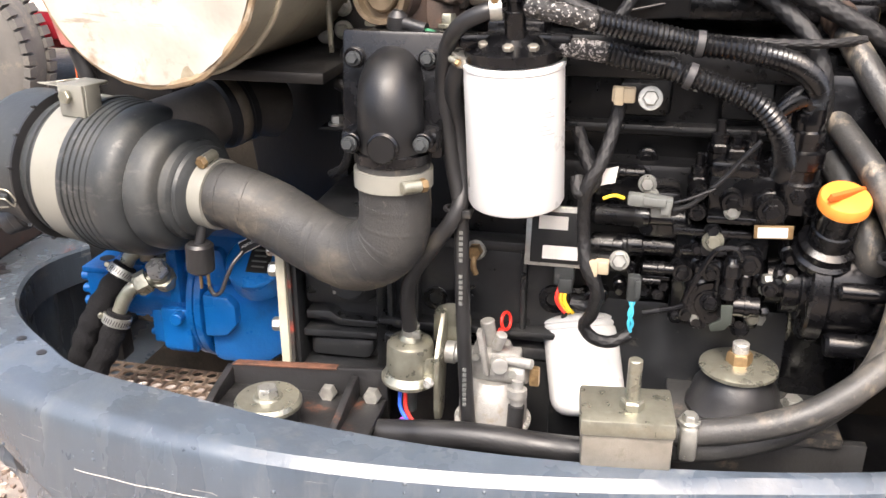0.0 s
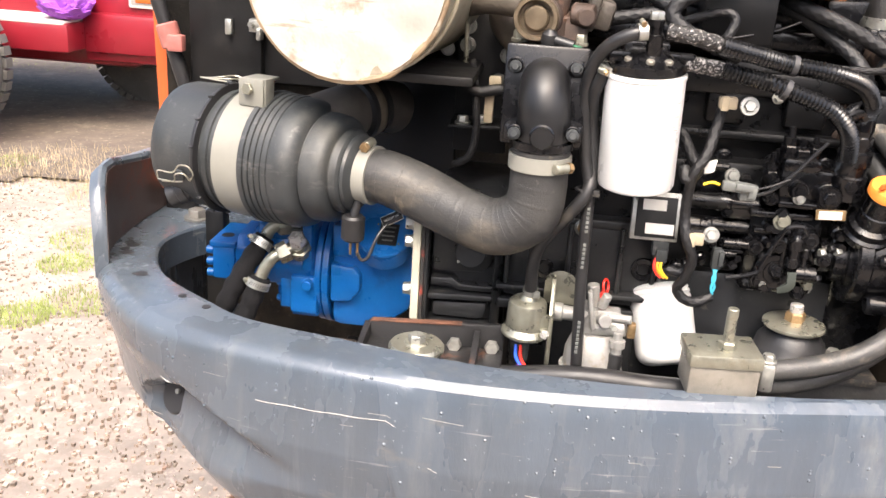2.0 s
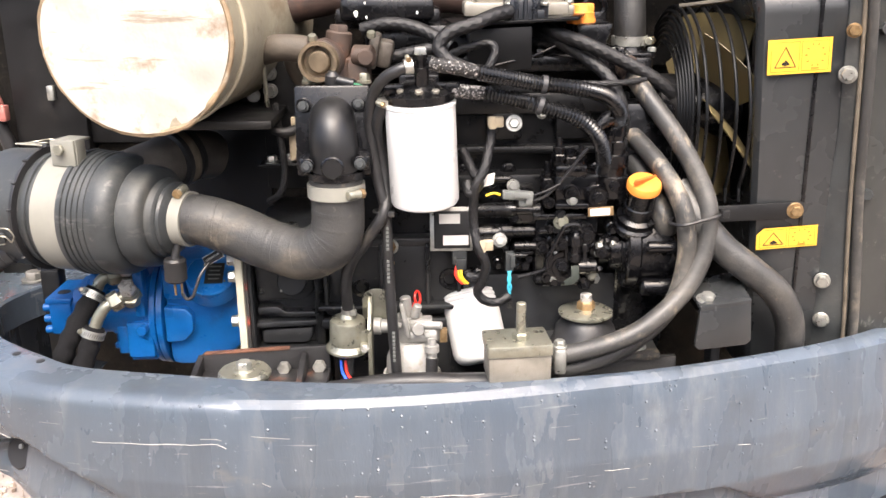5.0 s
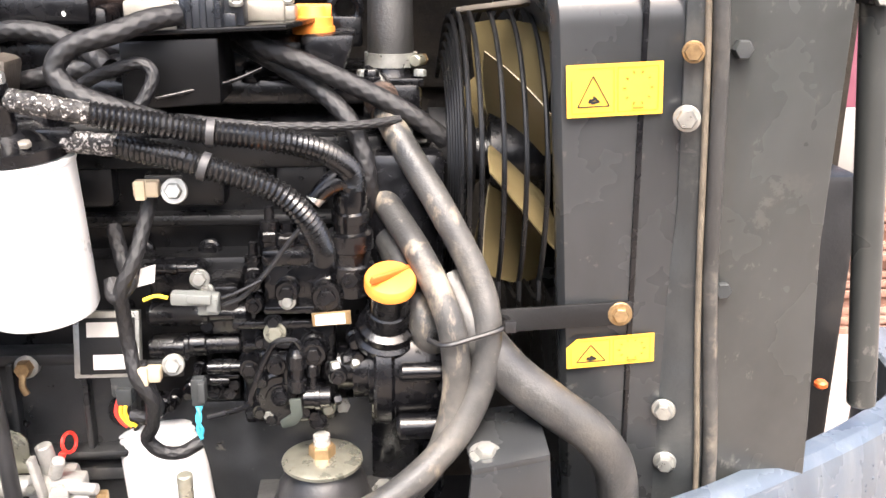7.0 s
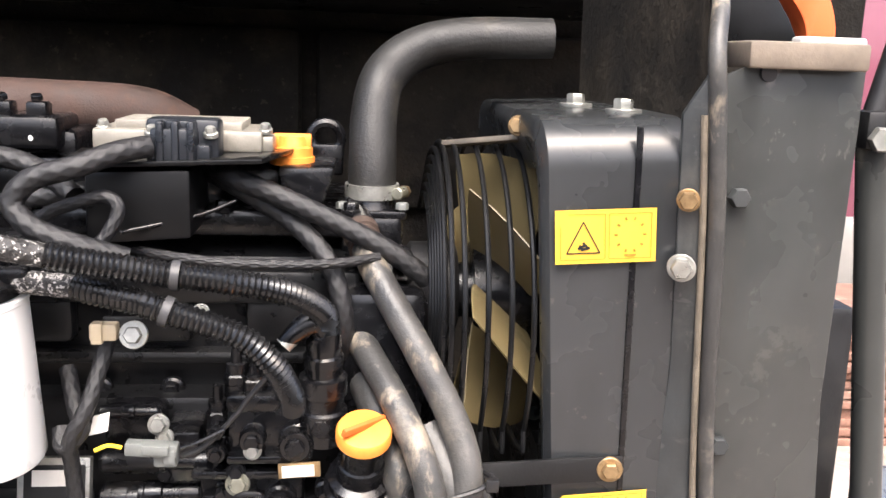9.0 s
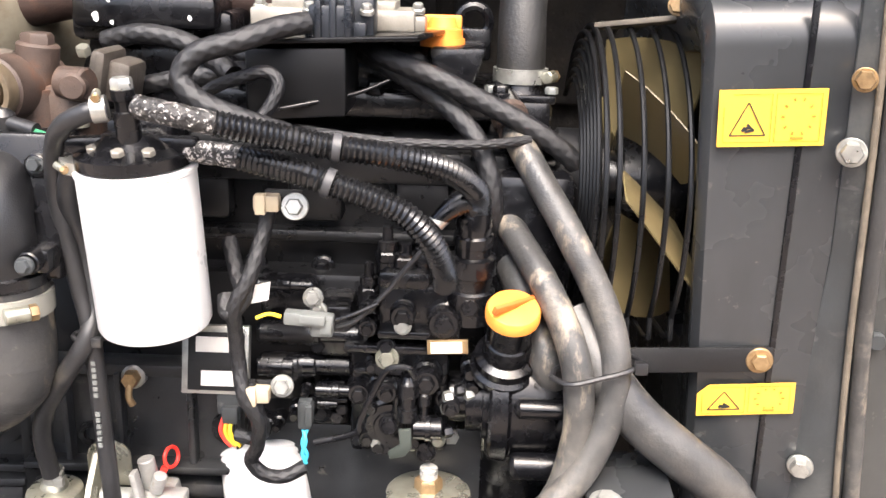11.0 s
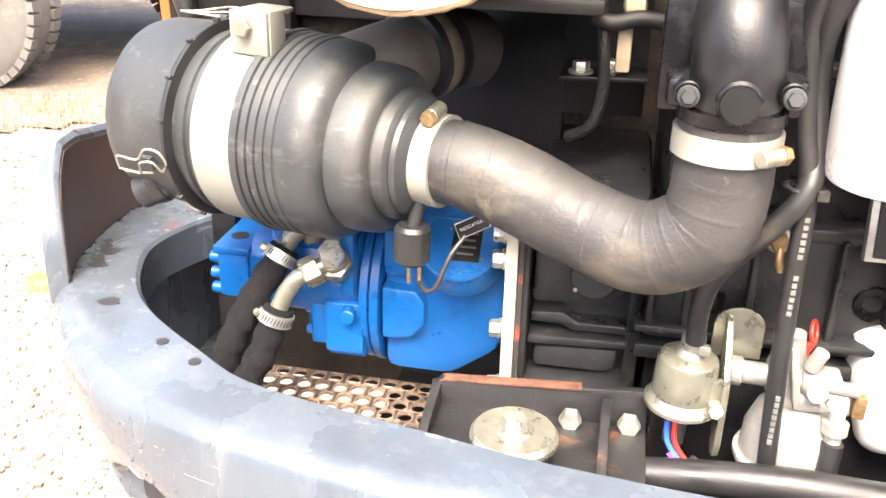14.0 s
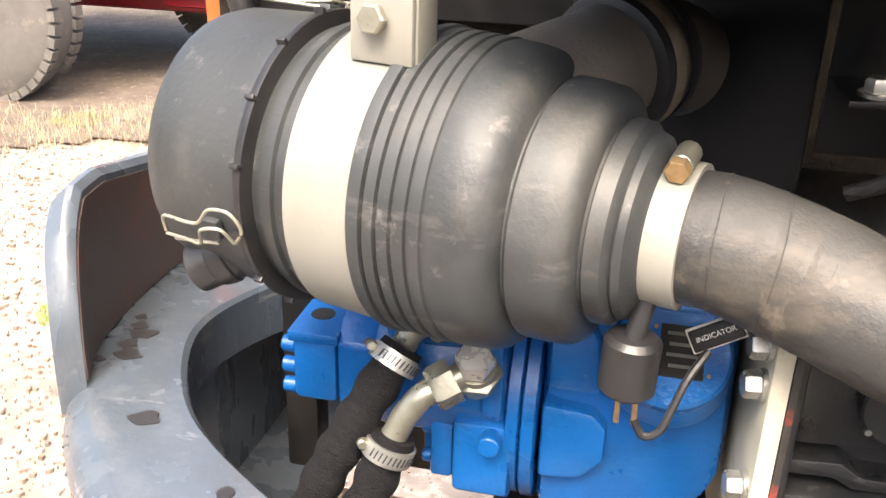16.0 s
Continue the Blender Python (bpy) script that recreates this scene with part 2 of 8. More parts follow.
M_ORW = mat("orange_wire", (0.85, 0.30, 0.02), 0.4, 0, 0.1, 60, 0)
M_YELW = mat("yellow_wire", (0.85, 0.55, 0.03), 0.4, 0, 0.1, 60, 0)
M_PURW = mat("purple_wire", (0.30, 0.08, 0.45), 0.4, 0, 0.1, 60, 0)
M_CLIPT = mat("tan_clip", (0.36, 0.30, 0.21), 0.5, 0, 0.1, 60, 0.1)
M_GREYP = mat("grey_connector", (0.13, 0.137, 0.13), 0.42, 0, 0.15, 60, 0.1)
M_CREAM = mat("white_label", (0.66, 0.65, 0.61), 0.5, 0, 0.05, 60, 0)
M_GLASS = mat("tinted_pane", (0.17, 0.055, 0.08), 0.12, 0, 0.1, 3, 0)
M_CAB = mat("silver_grey_paint", (0.20, 0.19, 0.175), 0.45, 0, 0.1, 4, 0.05)
M_HINGE = mat("brown_stained_zinc", (0.13, 0.108, 0.078), 0.62, 0.0, 0.3, 50, 0.2, 250, (0.075, 0.055, 0.035), 0.34, 30)
M_RIMW = mat("zinc_wire", (0.40, 0.38, 0.31), 0.35, 0.6, 0.1, 60, 0)


# ---- mesh helpers ----
def B():
    return bmesh.new()


def V(*a):
    return Vector(a)


def frame_of(d):
    d = Vector(d).normalized()
    u = d.cross(Vector((0, 0, 1)))
    if u.length < 1e-3:
        u = d.cross(Vector((0, 1, 0)))
    u.normalize()
    return d, u, u.cross(d)


def box(bm, c, s, bevel=0.0, rot=(0, 0, 0), seg=2):
    r = bmesh.ops.create_cube(bm, size=1)
    m = pose(*c, *rot) @ Matrix.Diagonal((*s, 1))
    bmesh.ops.transform(bm, matrix=m, verts=r["verts"])
    if bevel:
        es = list({e for v in r["verts"] for e in v.link_edges})
        bmesh.ops.bevel(bm, geom=es, offset=min(bevel, min(s) * 0.45), segments=seg, affect="EDGES", profile=0.5)
    return bm


def rings(bm, loops, caps=True, closed=False):
    rows = [[bm.verts.new(p) for p in lp] for lp in loops]
    k = len(rows[0])
    pairs = list(zip(rows, rows[1:])) + ([(rows[-1], rows[0])] if closed else [])
    for a, b in pairs:
        for i in range(k):
            j = (i + 1) % k
            bm.faces.new((a[i], a[j], b[j], b[i]))
    if caps and not closed:
        bm.faces.new(rows[0][::-1])
        bm.faces.new(rows[-1])
    return bm


def lathe(bm, p0, p1, prof, seg=32):
    """A turned form along p0-p1: prof holds (part of the way, radius)."""
    p0, p1 = Vector(p0), Vector(p1)
    d, u, w = frame_of(p1 - p0)
    L = []
    for t, r in prof:
        c = p0.lerp(p1, t)
        L.append([c + (u * math.cos(a) + w * math.sin(a)) * max(r, 1e-4) for a in (2 * math.pi * i / seg for i in range(seg))])
    return rings(bm, L)


def cyl(bm, p0, p1, r, r2=None, seg=20, ch=0.0):
    r2 = r if r2 is None else r2
    L = (Vector(p1) - Vector(p0)).length
    if ch:
        k = min(ch / L, 0.45)
        return lathe(bm, p0, p1, [(0, r - ch), (k, r), (1 - k, r2), (1, r2 - ch)], seg)
    return lathe(bm, p0, p1, [(0, r), (1, r2)], seg)


def spline(pts, n=8):
    P = [Vector(p) for p in pts]
    P = [P[0] * 2 - P[1]] + P + [P[-1] * 2 - P[-2]]
    out = []
    for i in range(1, len(P) - 2):
        a, b, c, d = P[i - 1:i + 3]
        for k in range(n):
            t = k / n
            out.append(0.5 * (2 * b + (c - a) * t + (2 * a - 5 * b + 4 * c - d) * t * t + (3 * b - a - 3 * c + d) * t ** 3))
    out.append(P[-2])
    return out


def tube(bm, pts, r, seg=12, n=8, ridge=None, smooth=True, weave=0.0):
    """A hose along a smooth line; r is a number or a function of (part of the way, metres); ridge: (pitch, depth), as rings or, with weave, as that many crossing strands."""
    line = spline(pts, n) if smooth else [Vector(p) for p in pts]
    if ridge:
        step = ridge[0] / (8 if weave else 4)
        acc, left = [line[0]], step
        for a, b in zip(line, line[1:]):
            seglen, at = (b - a).length, 0.0
            while seglen - at >= left:
                at += left
                acc.append(a.lerp(b, at / seglen))
                left = step
            left -= seglen - at
        line = acc + [line[-1]]
    T0 = (line[1] - line[0]).normalized()
    _, u, w = frame_of(T0)
    L, dist, loops = sum((b - a).length for a, b in zip(line, line[1:])), 0.0, []
    for i, c in enumerate(line):
        t = (line[min(i + 1, len(line) - 1)] - line[max(i - 1, 0)]).normalized()
        u = (u - t * u.dot(t)).normalized()
        w = t.cross(u)
        if i:
            dist += (c - line[i - 1]).length
        rr = r(dist / L, dist) if callable(r) else r
        if ridge and not weave:
            rr -= ridge[1] * (0.5 - 0.5 * math.cos(2 * math.pi * dist / ridge[0]))
        turn = 2 * math.pi * dist / ridge[0] if weave else 0.0
        loops.append([c + (u * math.cos(a) + w * math.sin(a)) * (rr + (ridge[1] * max(math.cos(weave * a + turn), math.cos(weave * a - turn)) if weave else 0.0)) for a in (2 * math.pi * k / seg for k in range(seg))])
    return rings(bm, loops)


def prism(bm, poly, vec, bevel=0.0):
    vec = Vector(vec)
    a = [bm.verts.new(p) for p in poly]
    b = [bm.verts.new(Vector(p) + vec) for p in poly]
    k = len(poly)
    fs = [bm.faces.new(a[::-1]), bm.faces.new(b)]
    for i in range(k):
        j = (i + 1) % k
        fs.append(bm.faces.new((a[i], a[j], b[j], b[i])))
    bmesh.ops.recalc_face_normals(bm, faces=fs)
    if bevel:
        es = list({e for v in a + b for e in v.link_edges})
        bmesh.ops.bevel(bm, geom=es, offset=bevel, segments=2, affect="EDGES", profile=0.5)
    return bm


def hexa(bm, p, d, r, h, dome=True):
    """A hexagon head or nut on p, standing out along d."""
    d, u, w = frame_of(d)
    p = Vector(p)
    L = []
    for t, k in ((0, 1), (0.8, 1), (1, 0.86)):
        L.append([p + d * h * t + (u * math.cos(a) + w * math.sin(a)) * r * k for a in (math.pi * i / 3 for i in range(6))])
    return rings(bm, L)


def torus(bm, c, axis, R, r, seg=32, k=8, arc=1.0, start=0.0):
    d, u, w = frame_of(axis)
    c = Vector(c)
    L = []
    for i in range(seg + (arc < 1)):
        a = start + 2 * math.pi * arc * i / seg
        o = u * math.cos(a) + w * math.sin(a)
        L.append([c + o * (R + r * math.cos(b)) + d * r * math.sin(b) for b in (2 * math.pi * j / k for j in range(k))])
    return rings(bm, L, caps=arc < 1, closed=arc == 1)


ORIGIN = {}
LEANING = [0.0, 0.0]  # how far a leaning group goes over in x and y for each metre down from 1.40 m


def part(name, bm, material, parent=None, label="", angle=35):
    me = bpy.data.meshes.new(name)
    if LEANING[1]:
        for v in bm.verts:
            v.co.x, v.co.y = v.co.x + LEANING[0] * (1.40 - v.co.z), v.co.y + LEANING[1] * (1.40 - v.co.z)
    bmesh.ops.recalc_face_normals(bm, faces=bm.faces[:])
    lo = Vector([min(v.co[i] for v in bm.verts) for i in range(3)])
    hi = Vector([max(v.co[i] for v in bm.verts) for i in range(3)])
    c = (lo + hi) / 2
    if parent is None:
        c.z = lo.z
    bmesh.ops.translate(bm, verts=bm.verts[:], vec=-c)
    for f in bm.faces:
        f.smooth = True
    bm.to_mesh(me)
    bm.free()
    me.set_sharp_from_angle(angle=radians(angle))
    me.materials.append(material)
    ob = new(name, me)
    ORIGIN[ob.name] = c
    if parent is None:
        ob.location = c
    else:
        ob.parent = parent
        ob.location = c - ORIGIN[parent.name]
    if label:
        ob["label"] = label
    return ob


def thing(name, at, label, category, group="", kind=""):
    ob = new(name)
    ob.empty_display_size = 0.02
    ob.location = at
    ORIGIN[ob.name] = Vector(at)
    return tagged(ob, label, category, group, kind)


def single(name, bm, material, label, category, group="", kind="", angle=35):
    return tagged(part(name, bm, material, None, "", angle), label, category, group, kind)


def bolt(p, d, r=0.008, h=0.006, washer=0.0, label="zinc hexagon bolt with a flange", group="", material=None, parent=None, name="bolt"):
    """A hexagon bolt standing out of p along d; a thing, or a part of parent."""
    bm = B()
    d = Vector(d).normalized()
    p = Vector(p)
    if washer:
        cyl(bm, p - d * 0.002, p + d * 0.0022, washer, seg=24, ch=0.0006)
    hexa(bm, p + d * 0.0015, d, r, h)
    m = material or M_ZINC
    if parent:
        return part(name, bm, m, parent)
    return single(name, bm, m, label, "bolt", group)


def hose_clamp(c, axis, R, width=0.012, screw=(0, 0, 1), group="hose clamps", label="pale steel worm-drive hose clamp with a yellowish screw"):
    d = Vector(axis).normalized()
    c = Vector(c)
    t = thing("hose_clamp", c, label, "clamp", group)
    bm = B()
    lathe(bm, c - d * width / 2, c + d * width / 2, [(0, R), (0.0, R + 0.0018), (1, R + 0.0018), (1, R)], 36)
    part("band", bm, M_BAND if R > 0.03 else M_ZINC, t)
    s = Vector(screw)
    s = (s - d * s.dot(d)).normalized()
    k = d.cross(s)
    if 0.012 < R < 0.018:
        bm = B()
        for i in range(27):
            a = 0.62 + i * 0.19
            o, e = s * math.cos(a) + k * math.sin(a), k * math.cos(a) - s * math.sin(a)
            q = c + o * (R + 0.0016)
            prism(bm, [q - d * width * 0.26 - e * 0.0006, q + d * width * 0.26 + e * 0.0003, q + d * width * 0.26 + e * 0.0012, q - d * width * 0.26 + e * 0.0003], o * 0.0006)
        tagged(part("thread_slots", bm, M_CHIP, t), kind="stuff")
    z = max(0.5, min(1, R / 0.026))
    q = c + s * (R + 0.006 * z)
    bm = B()
    cyl(bm, q - k * 0.010 * z, q + k * 0.008 * z, 0.0062 * z, seg=12, ch=0.001)
    part("housing", bm, M_YZINC, t)
    bm = B()
    hexa(bm, q + k * 0.008 * z, k, 0.0065 * z, 0.006 * z)
    part("screw", bm, M_BRASS, t)
    return t


# ---- ground ----
def ground_material():
    m = mat("gravel_earth", (0.205, 0.172, 0.145), 0.95, 0, 0.3, 9, 0.9, 45, (0.20, 0.165, 0.13), 0.40, 0.9, drough=0.95, layers=((0.55, (1, 1, 1), 0.48, 0.66, (0.33, 0.285, 0.245), 0.7), (22, (1, 1, 1), 0.52, 0.66, (0.39, 0.335, 0.285), 0.7), (60, (1, 1, 1), 0.58, 0.68, (0.16, 0.13, 0.105), 0.7), (34, (1, 1, 1), 0.64, 0.70, (0.36, 0.20, 0.15), 0.7)))
    return m


bm = B()
bmesh.ops.create_grid(bm, x_segments=60, y_segments=60, size=1)
for v in bm.verts:
    d = max(abs(v.co.x), abs(v.co.y))
    k = 6 * d + 1500 * d ** 6
    v.co.x, v.co.y = v.co.x * k, v.co.y * k
    v.co.z = 0.02 * noise.noise(Vector((v.co.x * 0.7, v.co.y * 0.7, 0)))
single("ground", bm, ground_material(), "dusty brown gravel yard with worn bare earth", "ground", kind="structure")

# darker trodden earth round the lorry; its colour also holds the lorry's shade
bm = B()
bmesh.ops.create_grid(bm, x_segments=70, y_segments=50, size=1)
gone = []
for v in bm.verts:
    rr = math.hypot(v.co.x, v.co.y) + 0.22 * noise.noise(Vector((v.co.x * 3, v.co.y * 3, 5)))
    v.co.x, v.co.y = -4.3 + v.co.x * 3.6, 6.5 + v.co.y * 3.0
    v.co.z = 0.02 * noise.noise(Vector((v.co.x * 0.7, v.co.y * 0.7, 0))) + 0.02
    if rr > 0.9:
        gone.append(v)
bmesh.ops.delete(bm, geom=gone, context="VERTS")
single("shaded_earth_patch", bm, mat("dark_earth_and_shade", (0.105, 0.083, 0.064), 0.95, 0, 0.35, 7, 0.8, 40, (0.22, 0.18, 0.14), 0.3, 2.0, layers=((26, (1, 1, 1), 0.58, 0.68, (0.30, 0.26, 0.21), 0.6),)), "dark brown trodden earth round the lorry, with the lorry's shade in its colour", "earth", kind="structure")
# added wall behind the camera, never in view; it darkens reflections and fill
bm = B()
box(bm, (0.0, -5.2, 1.3), (26.0, 0.2, 2.9))
single("wall_unseen", bm, mat("unseen_wall_grey", (0.09, 0.088, 0.08), 0.9, 0, 0.25, 1.2, 0.5, 30, (0.13, 0.12, 0.10), 0.35, 0.7), "plain grey wall added out of view behind the camera to darken reflections", "wall", kind="structure")
rnd = random.Random(5)
M_STONE = mat("pale_gravel", (0.36, 0.32, 0.28), 0.9, 0, 0.3, 25, 0.3, 60, (0.30, 0.17, 0.12), 0.3, 14, layers=((18, (1, 1, 1), 0.5, 0.6, (0.20, 0.18, 0.155), 0.8),))


def scatter_stones():
    verts, faces = [], []
    for i in range(26000):
        x, y = -3.6 + rnd.random() * 3.4, 0.3 + 5.2 * rnd.random() ** 1.3
        s = 0.0012 + 0.0062 * rnd.random() ** 4
        b0 = len(verts)
        for k in range(8):
            verts.append((x + s * (1 if k & 1 else -1) * (0.5 + rnd.random()), y + s * (1 if k & 2 else -1) * (0.5 + rnd.random()), 0.0 + (0.004 + s * (0.25 + 0.4 * rnd.random()) if k & 4 else -0.02)))
        for f in ((0, 1, 5, 4), (1, 3, 7, 5), (3, 2, 6, 7), (2, 0, 4, 6), (4, 5, 7, 6)):
            faces.append(tuple(b0 + j for j in f))
    me = bpy.data.meshes.new("gravel")
    me.from_pydata(verts, [], faces)
    me.materials.append(M_STONE)
    tagged(new("gravel", me), "loose pale stones lying on the yard", "gravel", kind="stuff")


scatter_stones()
# each stone has its own shade
nt = M_STONE.node_tree
stone_bsdf = nt.nodes["Principled BSDF"]
old = stone_bsdf.inputs["Base Color"].links[0].from_socket
geo_n, shade = nt.nodes.new("ShaderNodeNewGeometry"), nt.nodes.new("ShaderNodeValToRGB")
shade.color_ramp.elements[0].color, shade.color_ramp.elements[1].color = (0.55, 0.49, 0.44, 1), (1.30, 1.28, 1.25, 1)
mid_tone = shade.color_ramp.elements.new(0.55)
mid_tone.color = (0.80, 0.66, 0.58, 1)
nt.links.new(geo_n.outputs["Random Per Island"], shade.inputs[0])
mul = nt.nodes.new("ShaderNodeMix")
mul.data_type, mul.blend_type = "RGBA", "MULTIPLY"
mul.inputs["Factor"].default_value = 1.0
nt.links.new(old, mul.inputs[6])
nt.links.new(shade.outputs[0], mul.inputs[7])
nt.links.new(mul.outputs[2], stone_bsdf.inputs["Base Color"])


def tufts(name, label, material, spots, count, hgt, seed):
    r = random.Random(seed)
    verts, faces = [], []
    for cx, cy, rad in spots:
        for i in range(count):
            a, q = r.random() * 6.28, rad * math.sqrt(r.random())
            x, y = cx + q * math.cos(a), cy + q * math.sin(a)
            h = hgt * (0.4 + r.random())
            b, w, l = r.random() * 6.28, 0.0011 + 0.0014 * r.random(), h * (0.2 + 0.7 * r.random())
            dx, dy = math.cos(b), math.sin(b)
            k = len(verts)
            verts += [(x - dy * w, y + dx * w, -0.01), (x + dy * w, y - dx * w, -0.01), (x + dx * l * 0.4 + dy * w * 0.7, y + dy * l * 0.4 - dx * w * 0.7, h * 0.6), (x + dx * l * 0.4 - dy * w * 0.7, y + dy * l * 0.4 + dx * w * 0.7, h * 0.6), (x + dx * l, y + dy * l, h)]
            faces += [(k, k + 1, k + 2, k + 3), (k + 3, k + 2, k + 4)]
    me = bpy.data.meshes.new(name)
    me.from_pydata(verts, [], faces)
    me.materials.append(material)
    return tagged(new(name, me), label, "grass", kind="stuff")


M_GRASS = mat("green_grass", (0.26, 0.31, 0.085), 0.7, 0, 0.4, 6, 0)
M_DRY = mat("dry_straw", (0.40, 0.32, 0.20), 0.8, 0, 0.3, 6, 0)
tufts("grass", "short green grass tufts growing in the gravel", M_GRASS, [(-2.27, 3.5, 0.16), (-1.95, 2.86, 0.16), (-2.1, 2.68, 0.12), (-2.2, 3.2, 0.12), (-3.3, 4.6, 0.15), (-4.1, 8.0, 0.9), (-3.2, 8.3, 0.9), (-5.6, 8.6, 0.9), (-4.8, 8.2, 0.8)], 620, 0.024, 2)
tufts("straw", "dry straw and dead grass beside the truck", M_DRY, [(-2.98, 4.65, 0.4), (-3.2, 4.45, 0.35), (-2.6, 4.5, 0.35), (-3.6, 4.3, 0.4), (-2.4, 4.2, 0.3)], 420, 0.06, 3)


# ---- counterweight ----
INNER = [(-0.60, 1.17), (-0.68, 1.13), (-0.735, 1.075), (-0.762, 1.0), (-0.745, 0.93), (-0.70, 0.862), (-0.616, 0.797), (-0.546, 0.757), (-0.405, 0.727), (-0.302, 0.708), (-0.154, 0.695), (-0.025, 0.697), (0.096, 0.708), (0.207, 0.730), (0.331, 0.765), (0.45, 0.808), (0.55, 0.86), (0.70, 0.95), (0.80, 1.04), (0.84, 1.2)]
OUTER = [(-0.852, 1.24), (-0.855, 1.12), (-0.852, 1.03), (-0.842, 0.96), (-0.820, 0.895), (-0.783, 0.83), (-0.704, 0.747), (-0.603, 0.694), (-0.439, 0.656), (-0.291, 0.640), (-0.151, 0.643), (-0.012, 0.660), (0.131, 0.688), (0.23, 0.710), (0.35, 0.747), (0.48, 0.79), (0.585, 0.84), (0.74, 0.93), (0.86, 1.02), (0.91, 1.2)]
CW_TOP = 1.02


def curve(keys, u):
    """Straight steps between (u, value) keys."""
    for (a, p), (b, q) in zip(keys, keys[1:]):
        if u <= b:
            return p + (q - p) * (u - a) / (b - a)
    return keys[-1][1]


END_FALL = [(0, -0.018), (0.02, -0.010), (0.05, -0.003), (0.10, 0.0), (0.25, -0.004), (0.365, -0.013), (0.49, -0.019), (0.61, -0.023), (0.72, -0.028), (0.79, -0.036), (0.85, -0.056), (0.92, -0.086), (1.0, -0.13)]
MID_FALL = [(0, -0.013), (0.004, -0.006), (0.010, -0.002), (0.022, 0.001), (0.05, 0.005), (0.105, 0.010), (0.17, 0.006), (0.21, -0.006), (0.232, -0.020), (0.25, -0.034), (0.42, -0.06)]  # by metres below the top


LEDGE = [(-0.34, 0.785), (-0.275, 0.832), (-0.23, 0.848), (0.0, 0.858), (0.29, 0.846), (0.39, 0.785), (0.50, 0.77), (1.0, 0.75)]  # lower edge of the outer skin


def shell(o, nrm, u):
    """A point on the outer skin, u from the top edge to the bottom edge."""
    zb = curve([(-0.90, 0.80), (-0.72, 0.80), (-0.67, 0.79), (-0.61, 0.778), (-0.55, 0.772), (-0.46, 0.770), (-0.345, 0.772), (-0.330, 0.62), (1.0, 0.60)], o.x)
    z = 1.019 - u * (1.019 - zb)
    k = min(1, max(0, (o.x + 0.70) / 0.17))
    k = k * k * (3 - 2 * k)
    d = curve(END_FALL, u) * (1 - k) + curve(MID_FALL, 1.019 - z) * k
    # scooped tie-down pocket: sharp roof, floor running out below and along
    s = min(1, max(0, (-0.435 - o.x) / 0.20))
    fx = s * s * (3 - 2 * s) * min(1, max(0, (o.x + 0.727) / 0.022))
    roof = curve([(-0.73, 0.885), (-0.70, 0.913), (-0.66, 0.937), (-0.62, 0.945), (-0.56, 0.923), (-0.43, 0.870)], o.x)
    foot = curve([(-0.73, 0.872), (-0.715, 0.838), (-0.62, 0.825), (-0.52, 0.842), (-0.43, 0.868)], o.x)
    fz = min(1, max(0, (roof - z) / 0.018)) * min(1, max(0, (z - foot) / (0.80 * max(0.002, roof - foot))))
    d -= 0.040 * fx * fz
    # lower skin set back under a ledge
    if o.x > -0.34:
        d -= 0.032 * min(1, (o.x + 0.34) / 0.011) * min(1, max(0, (curve(LEDGE, o.x) - z) / 0.012))
    return V(o.x, o.y, z) + nrm * d


CW_IN = spline([(x, y, 0) for x, y in INNER], 14)
CW_OUT = spline([(x, y, 0) for x, y in OUTER], 14)


def cw_normal(i):
    q = (CW_OUT[min(i + 1, len(CW_OUT) - 1)] - CW_OUT[max(i - 1, 0)]).normalized()
    return V(q.y, -q.x, 0)


